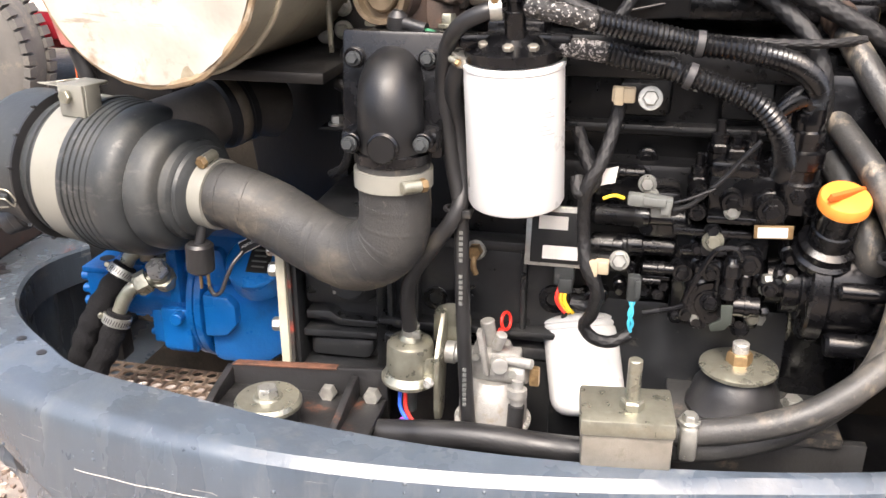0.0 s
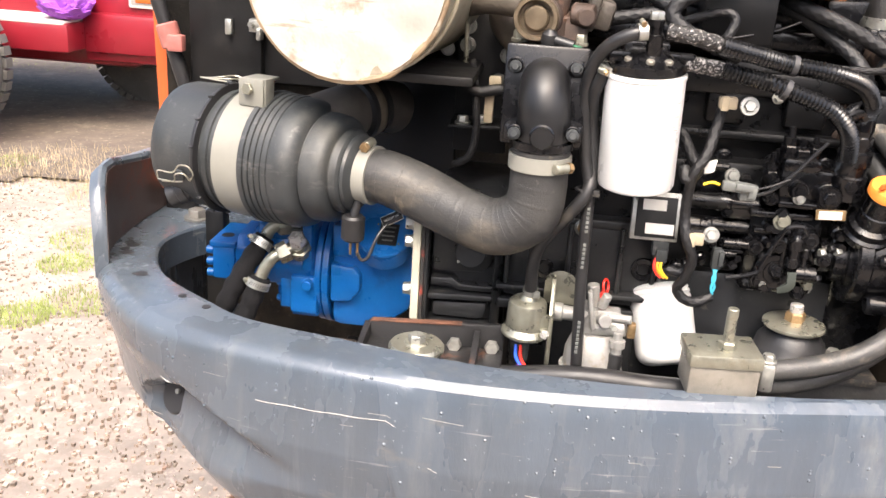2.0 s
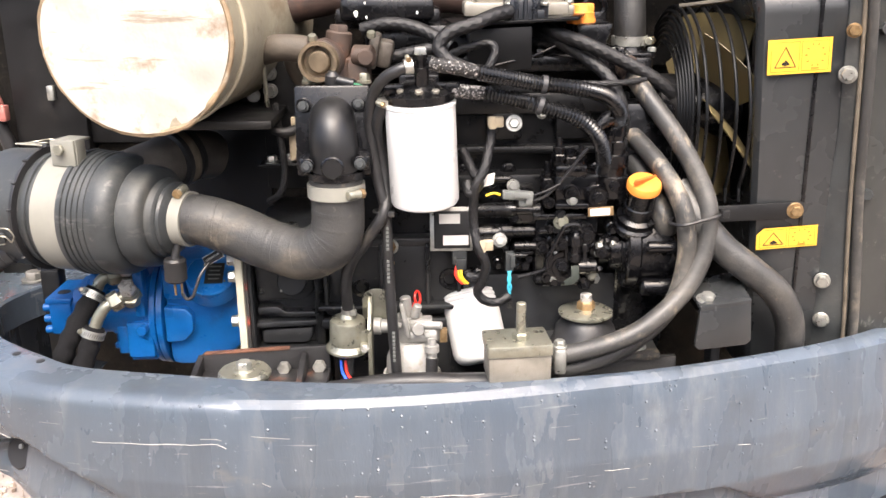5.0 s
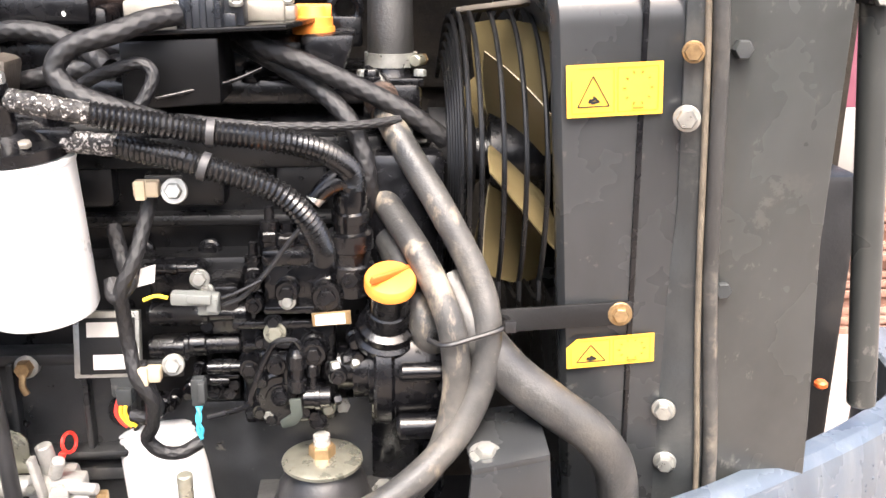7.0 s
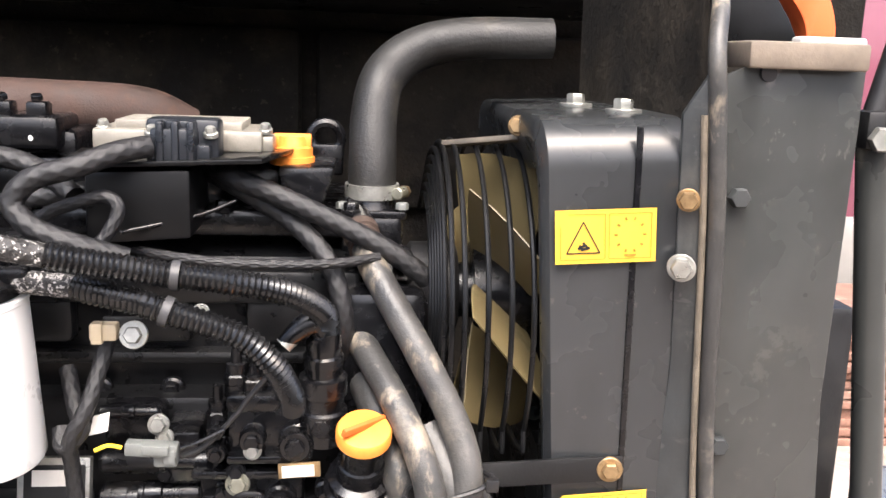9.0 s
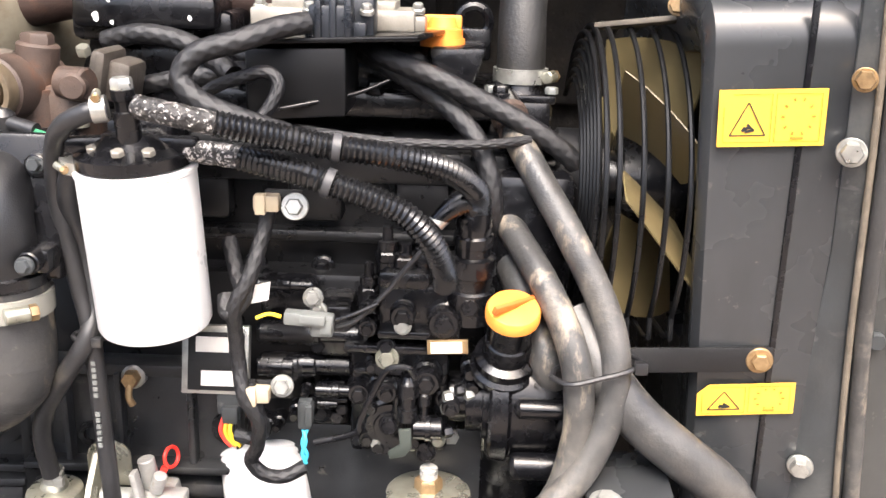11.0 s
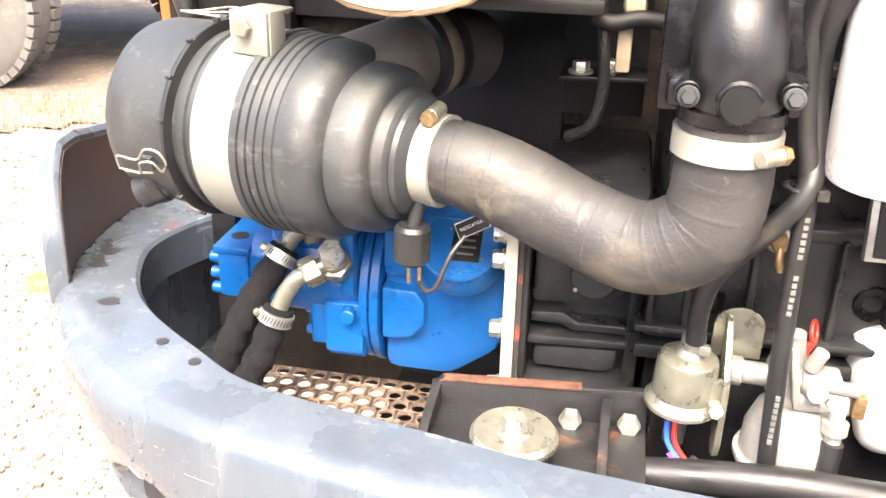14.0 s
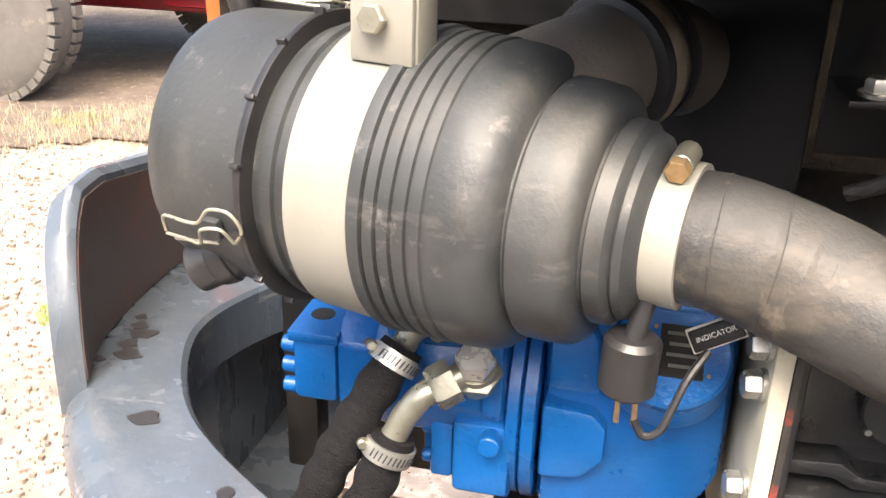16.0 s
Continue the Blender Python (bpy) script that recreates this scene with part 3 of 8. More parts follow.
def counterweight():
    t = thing("counterweight", (-0.1, 0.9, 0.6), "scratched dark grey painted steel excavator counterweight, curved and weathered", "counterweight")
    bm = B()
    loops = []
    us = [0, 0.02, 0.04, 0.06, 0.09] + [0.12 + 0.88 * k / 76 for k in range(77)]
    for i, (a, o) in enumerate(zip(CW_IN, CW_OUT)):
        nrm = cw_normal(i)
        inw = (a - o).normalized()
        row = [a + V(0, 0, CW_TOP - 0.05), a + V(0, 0, CW_TOP - 0.004), a - inw * 0.004 + V(0, 0, CW_TOP), o + inw * 0.022 + V(0, 0, CW_TOP)]
        row += [shell(o, nrm, u) for u in us]
        low = row[-1].copy()
        back = (o + inw * min(0.085, (a - o).length - 0.012)).xy
        row += [low - nrm * 0.02 + V(0, 0, 0.012), V(*back, low.z + 0.03), V(*back, CW_TOP - 0.05)]
        loops.append(row)
    rings(bm, loops)
    body = part("body", bm, M_CW, t, angle=30)
    # upright horn closing the end of the shell
    bm = B()
    hin = spline([(-0.797, 0.884, 0), (-0.818, 0.932, 0), (-0.828, 0.99, 0), (-0.832, 1.06, 0), (-0.830, 1.16, 0)], 20)
    hout = spline([(-0.813, 0.874, 0), (-0.837, 0.922, 0), (-0.850, 0.99, 0), (-0.855, 1.07, 0), (-0.852, 1.2, 0)], 20)
    loops = []
    for i, (a, o) in enumerate(zip(hin, hout)):
        s = i / (len(hin) - 1)
        top = 1.02 + 0.125 * min(1, (s / 0.30) ** 0.4 if s > 0 else 0.02) - 0.05 * max(0, s - 0.45)
        r = min(0.012, (top - 1.0) * 0.4)
        w = (o - a).normalized()
        loops.append([a + V(0, 0, 1.0), a + V(0, 0, top - r * 0.4), a + w * r * 0.4 + V(0, 0, top), o - w * r + V(0, 0, top), o + V(0, 0, top - r), o + V(0, 0, 1.0)])
    rings(bm, loops)
    part("horn", bm, M_CW, t, "upright end lip of the shell")
    bm = B()
    loops = []
    for i, a in enumerate(hin[1:-1]):
        s = (i + 1) / (len(hin) - 1)
        top = 1.02 + 0.125 * min(1, (s / 0.30) ** 0.4) - 0.05 * max(0, s - 0.45) - 0.010
        loops.append([a + V(0.0015, 0, 1.022), a + V(0.0015, 0, top), a + V(0, 0, top), a + V(0, 0, 1.022)])
    rings(bm, loops)
    part("lining", bm, M_HORN, t, "reddish brown worn inner face of the horn")
    # dark inner disc of the pocket
    bm = B()
    k = min(range(len(CW_OUT) // 2), key=lambda q: abs(CW_OUT[q].x + 0.656))
    nn = (cw_normal(k) + V(0, 0, 0.4)).normalized()
    c = V(-0.658, 0.773, 0.887)
    cyl(bm, c - nn * 0.016, c + nn * 0.002, 0.024, seg=32, ch=0.002)
    part("pocket_plug", bm, M_CHIP, t, "dark round plug in the tie-down pocket")
    bm = B()
    cyl(bm, c + V(0.006, -0.003, 0.010) + nn * 0.001, c + V(0.006, -0.003, 0.010) + nn * 0.004, 0.0035, seg=12)
    part("plug_screw", bm, M_ZINC, t)
    return t


cw = counterweight()


def cw_marks():
    rr = random.Random(11)
    # bare spots and bolt holes on the top face
    for (x, y, r, k) in ((-0.792, 0.930, 0.007, 1.5), (-0.800, 0.944, 0.006, 1.2), (-0.796, 0.960, 0.008, 1.3), (-0.806, 0.972, 0.005, 1.4), (-0.812, 0.985, 0.004, 1.2), (-0.738, 0.858, 0.007, 1.5), (-0.808, 0.918, 0.004, 1.0)):
        bm = B()
        n = 26
        ph = rr.random() * 6
        poly = [(x + r * k * math.cos(a) * (1 + 0.25 * math.sin(3 * a + ph)), y + r * math.sin(a) * (1 + 0.25 * math.cos(2 * a + ph)), CW_TOP + 0.0004) for a in (6.2832 * i / n for i in range(n))]
        prism(bm, poly, (0, 0, 0.0006))
        part("paint_chip", bm, M_CHIP, cw)
    for x, y in ((-0.613, 0.775), (-0.655, 0.80)):
        bm = B()
        cyl(bm, (x, y, CW_TOP - 0.001), (x, y, CW_TOP + 0.0012), 0.0055, seg=16)
        part("bolt_hole", bm, M_CHIP, cw)

    # short random scrapes
    verts, faces = [], []
    for k in range(44):
        i = rr.randrange(70, 240)
        u = 0.10 + 0.75 * rr.random() ** 1.2
        n = rr.choice((1, 1, 1, 2, 2, 3, 5))
        w = 0.0002 + 0.0003 * rr.random() ** 2
        tilt = 0.005 * (rr.random() - 0.5)
        for q in range(n):
            a, b = (i + q, u + tilt * q), (i + q + (1.0 if q < n - 1 else 0.5), u + tilt * (q + 1))
            f = b[0] - (i + q)
            pa, na = shell(CW_OUT[a[0]], cw_normal(a[0]), a[1]), cw_normal(a[0])
            pb = pa.lerp(shell(CW_OUT[a[0] + 1], cw_normal(a[0] + 1), b[1]), f)
            b0 = len(verts)
            verts += [pa + na * 0.0006 - V(0, 0, w), pb + na * 0.0006 - V(0, 0, w), pb + na * 0.0006 + V(0, 0, w), pa + na * 0.0006 + V(0, 0, w)]
            faces.append((b0, b0 + 1, b0 + 2, b0 + 3))
    bm = B()
    vs = [bm.verts.new(v) for v in verts]
    for f in faces:
        bm.faces.new([vs[q] for q in f])
    tagged(part("scuffing", bm, M_SCRATCH, cw), kind="stuff")
    # scratches on the skin: start and end along the outline and height
    for xa, xb, ua, ub, wd in ((-0.52, -0.34, 0.235, 0.205, 0.0016), (-0.66, -0.60, 0.33, 0.345, 0.0016), (-0.12, -0.03, 0.315, 0.325, 0.0016), (-0.20, -0.17, 0.30, 0.303, 0.001), (0.12, 0.16, 0.29, 0.295, 0.0012), (-0.30, -0.285, 0.25, 0.26, 0.002), (0.30, 0.33, 0.27, 0.275, 0.0012), (0.02, 0.05, 0.36, 0.362, 0.001)):
        idx = [i for i, o in enumerate(CW_OUT) if xa <= o.x <= xb and i < 250]
        if len(idx) < 2:
            idx = [min(range(len(CW_OUT)), key=lambda i: abs(CW_OUT[i].x - xa))]
            idx.append(idx[0] + 1)
        bm = B()
        L = []
        for n, i in enumerate(idx):
            f = n / (len(idx) - 1)
            u = ua + (ub - ua) * f + 0.002 * math.sin(n * 1.3)
            w = 0.6 * wd * (0.35 + 0.65 * math.sin(math.pi * min(1, max(0.12, f)) * 0.95))
            p = shell(CW_OUT[i], cw_normal(i), u)
            nn = cw_normal(i)
            L.append([p + nn * 0.0002 - V(0, 0, w / 2), p + nn * 0.0012, p + nn * 0.0002 + V(0, 0, w / 2), p - nn * 0.001])
        rings(bm, L)
        part("scratch", bm, M_SCRATCH, cw)
    # rust line under the ledge
    bm = B()
    L = []
    for i, o in enumerate(CW_OUT):
        if -0.325 < o.x < -0.10 and i < 250:
            nn = cw_normal(i)
            zb = curve([(-0.345, 0.772), (-0.330, 0.62), (1.0, 0.60)], o.x)
            u = (1.019 - curve(LEDGE, o.x)) / (1.019 - zb)
            p = shell(o, nn, u)
            w = 0.0004 + 0.0020 * max(0, noise.noise(Vector((o.x * 26, 0, 0))))
            L.append([p - nn * 0.002 - V(0, 0, w), p + nn * 0.0006 - V(0, 0, w), p + nn * 0.0006 + V(0, 0, w), p - nn * 0.002 + V(0, 0, w)])
    rings(bm, L)
    part("rust_line", bm, M_RUSTST, cw, "rust stain along the lower ledge")
    # small raised droplets on the outer skin, given the same grey paint
    verts, faces = [], []
    for k in range(420):
        i = rr.randrange(60, 240)
        u = 0.02 + 0.36 * rr.random() ** 1.3
        p, nn = shell(CW_OUT[i], cw_normal(i), u), cw_normal(i)
        s = 0.0008 + 0.0020 * rr.random() ** 2
        e = V(-nn.y, nn.x, 0)
        b0 = len(verts)
        verts += [p + (e * math.cos(a) + V(0, 0, 1) * math.sin(a)) * s for a in (0, 1.05, 2.1, 3.14, 4.19, 5.24)] + [p + nn * s * 0.7]
        faces += [(b0 + q, b0 + (q + 1) % 6, b0 + 6) for q in range(6)]
    bm = B()
    vs = [bm.verts.new(v) for v in verts]
    for f in faces:
        bm.faces.new([vs[q] for q in f])
    tagged(part("skin_droplets", bm, M_CW, cw), kind="stuff")


cw_marks()


def marker():
    t = thing("side_marker", (-0.835, 1.15, 1.05), "small orange plastic marker on a zinc bolt behind the horn", "marker")
    bm = B()
    lathe(bm, (-0.812, 1.15, 1.062), (-0.842, 1.155, 1.070), [(0, 0.010), (0.1, 0.014), (0.6, 0.015), (0.7, 0.010), (1, 0.010)], 20)
    part("lens", bm, M_OPAINT, t)
    bolt((-0.842, 1.155, 1.070), (-1, 0, 0.2), 0.011, 0.010, 0.014, parent=t, material=M_RUSTY)
    bm = B()
    box(bm, (-0.80, 1.155, 1.045), (0.05, 0.02, 0.055), 0.003)
    part("bracket", bm, M_MATT, t)


marker()

# ---- bay: walls, floor, roof beam ----
bm = B()
box(bm, (-0.02, 1.36, 1.17), (1.76, 0.03, 1.06))
single("wall_bulkhead", bm, M_FOAM, "dark soot-stained foam insulated bulkhead", "wall", kind="structure")
bm = B()
box(bm, (-0.105, 1.335, 1.45), (0.42, 0.03, 0.23), 0.012)
tagged(part("foam_panel", bm, M_FOAM), "crumbling brown sound-deadening foam panel on the bulkhead", "insulation", "foam panels")
bm = B()
box(bm, (0.34, 1.335, 1.45), (0.43, 0.03, 0.23), 0.012)
tagged(part("foam_panel", bm, M_FOAM), "crumbling brown sound-deadening foam panel on the bulkhead", "insulation", "foam panels")
bm = B()
box(bm, (0.035, 1.06, 0.72), (1.17, 0.54, 0.02))
single("floor", bm, M_MATT, "dirty black belly pan under the engine", "floor", kind="structure")
bm = B()
prism(bm, [(-0.44, 1.30, 1.585), (-0.44, 1.10, 1.600), (-0.44, 1.085, 1.612), (-0.44, 1.085, 1.70), (-0.44, 1.105, 1.70), (-0.44, 1.115, 1.63), (-0.44, 1.30, 1.61)], (1.0, 0, 0))
single("roof_beam", bm, M_SATIN, "black folded steel cross beam above the engine", "beam", kind="structure")
bm = B()
prism(bm, [(-0.90, 1.12, 1.70), (-0.90, 1.36, 1.71), (-0.90, 1.36, 1.73), (-0.90, 1.10, 1.72), (-0.90, 0.78, 2.36), (-0.90, 0.76, 2.35)], (1.50, 0, 0))
single("ceiling", bm, M_SATIN, "raised black steel engine hood", "hood", kind="structure")


def hinge():
    t = thing("hinge", (0.33, 1.07, 1.60), "beige steel hood hinge plate with three bolts", "hinge")
    bm = B()
    box(bm, (0.337, 1.078, 1.628), (0.125, 0.012, 0.04), 0.003)
    part("plate", bm, M_HINGE, t)
    for x in (0.290, 0.337, 0.384):
        bolt((x, 1.071, 1.626), (0, -1, 0), 0.010, 0.008, 0.014, parent=t, material=M_HINGE)


hinge()

# left end of the bay: pillar, latch panel, orange side door with its stay
bm = B()
box(bm, (-0.775, 1.33, 1.48), (0.13, 0.05, 0.62), 0.006)
box(bm, (-0.62, 1.34, 1.5), (0.24, 0.04, 0.58), 0.004)
single("wall_pillar", bm, M_MATT, "black steel end pillar of the engine bay", "pillar", kind="structure")
bm = B()
prism(bm, [(-0.45, 1.06, 1.00), (-0.335, 1.02, 1.0), (-0.335, 1.02, 1.5), (-0.50, 1.10, 1.5), (-0.50, 1.09, 1.27)], (0.0, 0.03, 0), 0.003)
single("wall_bracket", bm, M_MATT, "black pressed steel support plate behind the engine", "support", kind="structure")
for z in (1.305, 1.335, 1.365):
    bolt((-0.352, 1.012, z), (0.2, -1, 0), 0.0075, 0.008, 0.010, group="support plate bolts")


def latch():
    t = thing("door_latch", (-0.755, 1.30, 1.27), "small zinc door latch bolted to the black pillar", "latch")
    bm = B()
    box(bm, (-0.765, 1.298, 1.305), (0.012, 0.012, 0.026), 0.002)
    part("catch", bm, M_ZINC, t)
    bm = B()
    box(bm, (-0.715, 1.298, 1.310), (0.026, 0.014, 0.022), 0.002)
    box(bm, (-0.708, 1.29, 1.297), (0.008, 0.02, 0.02), 0.002)
    part("keeper", bm, M_ZINC, t)
    bolt((-0.722, 1.290, 1.312), (0, -1, 0), 0.006, 0.006, parent=t, material=M_ZINC)


latch()
bm = B()
prism(bm, [(-0.952, 1.42, 1.08), (-0.882, 1.42, 1.08), (-0.919, 1.42, 1.387), (-0.93, 1.42, 1.75), (-0.965, 1.42, 1.75), (-0.958, 1.42, 1.385)], (0, 0.02, 0), 0.003)
single("side_door", bm, M_OPAINT, "orange painted steel side door standing open", "door")


def stay():
    t = thing("gas_stay", (-0.80, 1.28, 1.12), "black gas stay with a faded red plastic clip", "stay")
    bm = B()
    cyl(bm, (-0.825, 1.30, 1.12), (-0.908, 1.30, 1.393), 0.0125, seg=16)
    cyl(bm, (-0.904, 1.30, 1.38), (-0.99, 1.30, 1.68), 0.009, seg=16)
    part("rod", bm, M_HOSE, t)
    bm = B()
    cyl(bm, (-0.867, 1.30, 1.262), (-0.879, 1.30, 1.303), 0.019, seg=16, ch=0.003)
    box(bm, (-0.855, 1.285, 1.272), (0.028, 0.02, 0.028), 0.003)
    part("clip", bm, mat("faded_red_plastic", (0.36, 0.13, 0.11), 0.6), t, "faded red plastic clip")


stay()


# ---- truck in the yard ----
def truck():
    t = thing("truck", (-3.6, 6.0, 0.0), "red lorry with dusty tyres and a pale step", "truck")
    bm = B()
    box(bm, (-4.1, 6.35, 0.80), (2.3, 1.5, 0.75), 0.05)
    part("cab", bm, M_RED, t)
    bm = B()
    box(bm, (-2.97, 5.62, 0.78), (0.62, 0.22, 0.62), 0.03)
    box(bm, (-2.93, 5.56, 0.66), (0.66, 0.2, 0.26), 0.03)
    part("corner_panel", bm, M_RED, t)
    bm = B()
    box(bm, (-4.12, 5.45, 0.64), (1.75, 0.4, 0.18), 0.02)
    part("step", bm, M_RED, t)
    bm = B()
    box(bm, (-4.12, 5.44, 0.735), (1.70, 0.38, 0.025), 0.008)
    part("tread_board", bm, M_PALE, t, "pale worn step board")
    bm = B()
    box(bm, (-2.83, 5.495, 0.95), (0.20, 0.03, 0.20), 0.02)
    lamp = part("headlamp", bm, M_LAMP, t, "clear headlamp lens")
    bm = B()
    box(bm, (-2.83, 5.478, 0.905), (0.13, 0.012, 0.075), 0.008)
    part("indicator_lens", bm, M_AMBER, lamp, "amber lens")
    bm = B()
    box(bm, (-2.83, 5.500, 0.95), (0.235, 0.03, 0.235), 0.02)
    part("lamp_bezel", bm, M_PALE, lamp, "pale lamp surround")
    for z in (0.92, 1.06):
        bm = B()
        box(bm, (-4.15, 5.595, z), (2.1, 0.012, 0.022), 0.003)
        part("panel_gap", bm, M_MATT, t)
    bm = B()
    box(bm, (-4.1, 5.58, 1.12), (1.9, 0.03, 0.06), 0.006)
    part("trim_strip", bm, M_PALE, t, "pale trim strip")
    bm = B()
    box(bm, (-4.0, 6.5, 0.48), (2.0, 1.1, 0.22), 0.03)
    part("chassis", bm, M_MATT, t)

    def wheel(c, R, w):
        c = Vector(c)
        bm = B()
        lathe(bm, c - V(0, w / 2, 0), c + V(0, w / 2, 0), [(0, R * 0.60), (0.0, R * 0.88), (0.08, R * 0.97), (0.3, R), (0.7, R), (0.92, R * 0.97), (1, R * 0.88), (1, R * 0.60)], 56)
        ty = part("wheel", bm, M_TYRE, t, "dusty worn tyre")
        bm = B()
        for i in range(44):
            a = 2 * math.pi * i / 44
            for s in (-1, 1):
                p = c + V(math.cos(a) * R, s * w * 0.36, math.sin(a) * R)
                box(bm, p, (0.055, w * 0.24, 0.045), 0, (0, -math.degrees(a) + 90, 0))
        tagged(part("tread", bm, M_TYRE, ty), kind="stuff")
        bm = B()
        lathe(bm, c - V(0, w / 2 - 0.01, 0), c - V(0, 0, 0), [(0, R * 0.6), (0.02, R * 0.52), (0.5, R * 0.48), (0.55, R * 0.3), (0.35, R * 0.2), (0.3, 0.0)], 40)
        rim = part("rim", bm, M_RIM, ty, "dusty grey rim")
        for i in range(8):
            a = 2 * math.pi * i / 8
            bm = B()
            hexa(bm, c + V(R * 0.36 * math.cos(a), -w * 0.22, R * 0.36 * math.sin(a)), (0, -1, 0), 0.022, 0.03)
            part("nut", bm, M_RIM, ty)

    wheel((-4.05, 4.95, 0.50), 0.50, 0.28)
    wheel((-3.25, 6.6, 0.48), 0.48, 0.28)
    return t


truck()
bm = B()
rr = random.Random(4)
bmesh.ops.create_icosphere(bm, subdivisions=5, radius=1)
for v in bm.verts:
    p = v.co.copy()
    k = 1 + 0.40 * noise.noise(p * 1.7) + 0.26 * abs(noise.noise(p * 4)) - 0.16 * abs(noise.noise(p * 9))
    v.co = V(-3.30 + p.x * 0.17 * k, 5.38 + p.y * 0.13 * k, 0.745 + max(0, p.z * 0.5 + 0.5) * 0.16 * k)
single("cloth", bm, M_PURPLE, "crumpled purple cloth lying on the truck step", "cloth")


# ---- crawler track under the machine ----
def track():
    t = thing("crawler_track", (-0.1, 0.9, 0.0), "muddy brown steel crawler track below the counterweight", "track")
    for i in range(9):
        bm = B()
        x = -0.62 + i * 0.135
        prism(bm, [(x, 0.72, 0.655), (x + 0.125, 0.72, 0.655), (x + 0.125, 0.72, 0.675), (x + 0.105, 0.72, 0.678), (x + 0.10, 0.72, 0.70), (x + 0.085, 0.72, 0.70), (x + 0.08, 0.72, 0.68), (x, 0.72, 0.676)], (0, 0.40, 0), 0.002)
        part("shoe", bm, M_TRACK, t)
    bm = B()
    box(bm, (-0.05, 0.93, 0.33), (1.05, 0.30, 0.64), 0.05)
    part("frame", bm, M_TRACK, t)


track()


# ---- air cleaner ----
AC0, AC1 = V(-0.694, 0.919, 1.199), V(-0.412, 0.838, 1.195)
ACD = (AC1 - AC0).normalized()


def air_cleaner():
    t = thing("air_cleaner", (-0.6, 0.92, 1.10), "dusty black plastic air cleaner canister with a cream steel strap", "air cleaner")
    R = 0.0822
    u = V(0, 0, 1).cross(ACD).normalized()
    w = ACD.cross(u)

    def rim_point(ang, along, out):
        a = radians(ang)
        return AC0 + ACD * along + (u * math.cos(a) + w * math.sin(a)) * out

    bm = B()
    lathe(bm, AC0, AC1, [(0.0, 0.0), (0.0, 0.050), (0.004, R - 0.018), (0.012, R - 0.010), (0.026, R - 0.005), (0.06, R - 0.002), (0.20, R), (0.252, R + 0.0005), (0.256, R - 0.002)], 72)
    cap = part("end_cap", bm, M_PLASTIC, t)
    bm = B()
    lathe(bm, AC0, AC1, [(0.252, R - 0.004), (0.254, R + 0.0032), (0.262, R + 0.0044), (0.272, R + 0.0040), (0.276, R - 0.002)], 72)
    for ang in range(0, 360, 24):
        box(bm, rim_point(ang, 0.0772, R + 0.0035), (0.006, 0.007, 0.003), 0.0008, (ang, 0, -16))
    part("cap_flange", bm, M_HOSE, cap, "dark notched edge of the cap")
    bm = B()
    prof = [(0.27, R - 0.006), (0.278, R - 0.0045), (0.300, R - 0.0045), (0.304, R - 0.0015), (0.324, R - 0.0012), (0.328, R - 0.0035), (0.350, R - 0.0035), (0.355, R - 0.0015), (0.49, R - 0.0015), (0.494, R + 0.0035), (0.503, R + 0.0042), (0.518, R + 0.0040), (0.521, R + 0.0005)]
    for i in range(4):
        a = 0.522 + 0.0285 * i
        prof += [(a, R + 0.0004), (a + 0.002, R + 0.0028 - 0.0003 * i), (a + 0.021, R + 0.0026 - 0.0003 * i), (a + 0.0235, R + 0.0003), (a + 0.0255, R + 0.0003)]
    prof += [(0.640, R + 0.0012), (0.68, R + 0.0002), (0.704, R - 0.0010), (0.720, R - 0.0030), (0.732, R - 0.0062), (0.740, R - 0.0100), (0.7445, R - 0.0145), (0.747, R - 0.0160), (0.751, R - 0.0160), (0.755, R - 0.0135), (0.760, R - 0.0125), (0.80, R - 0.0130), (0.838, R - 0.0145), (0.852, R - 0.0175), (0.859, R - 0.0215), (0.8615, R - 0.0295), (0.866, R - 0.0305), (0.870, R - 0.0285), (0.898, R - 0.0295), (0.905, R - 0.0325), (0.908, R - 0.0345), (0.913, R - 0.0335), (0.926, R - 0.0350), (0.933, R - 0.0385), (0.941, 0.0400), (0.948, 0.0335), (1.03, 0.0335)]
    lathe(bm, AC0, AC1, prof, 80)
    body = part("body", bm, M_PLASTIC, t)
    bm = B()
    lathe(bm, AC0, AC1, [(0.358, R - 0.003), (0.358, R + 0.0012), (0.488, R + 0.0012), (0.488, R - 0.003)], 72)
    part("strap", bm, M_BAND, t, "cream painted steel strap")
    c = AC0.lerp(AC1, 0.445) + V(0.0, -0.034, R - 0.004)
    bm = B()
    box(bm, c + V(-0.003, -0.010, 0.011), (0.036, 0.0045, 0.034), 0.0015, (0, 0, -16))
    box(bm, c + V(0.0165, -0.004, 0.011), (0.0045, 0.020, 0.034), 0.0015, (0, 0, -16))
    box(bm, c + V(0.004, 0.006, 0.0265), (0.034, 0.032, 0.004), 0.0015, (0, 0, -16))
    part("strap_ear", bm, M_BAND, t, "folded cream steel bracket")
    bolt(c + V(-0.006, -0.013, 0.016), (-0.25, -1, 0.1), 0.0078, 0.005, 0.0, parent=t, material=M_YZINC)
    # rubber dust valve
    q = AC0.lerp(AC1, 0.12)
    bm = B()
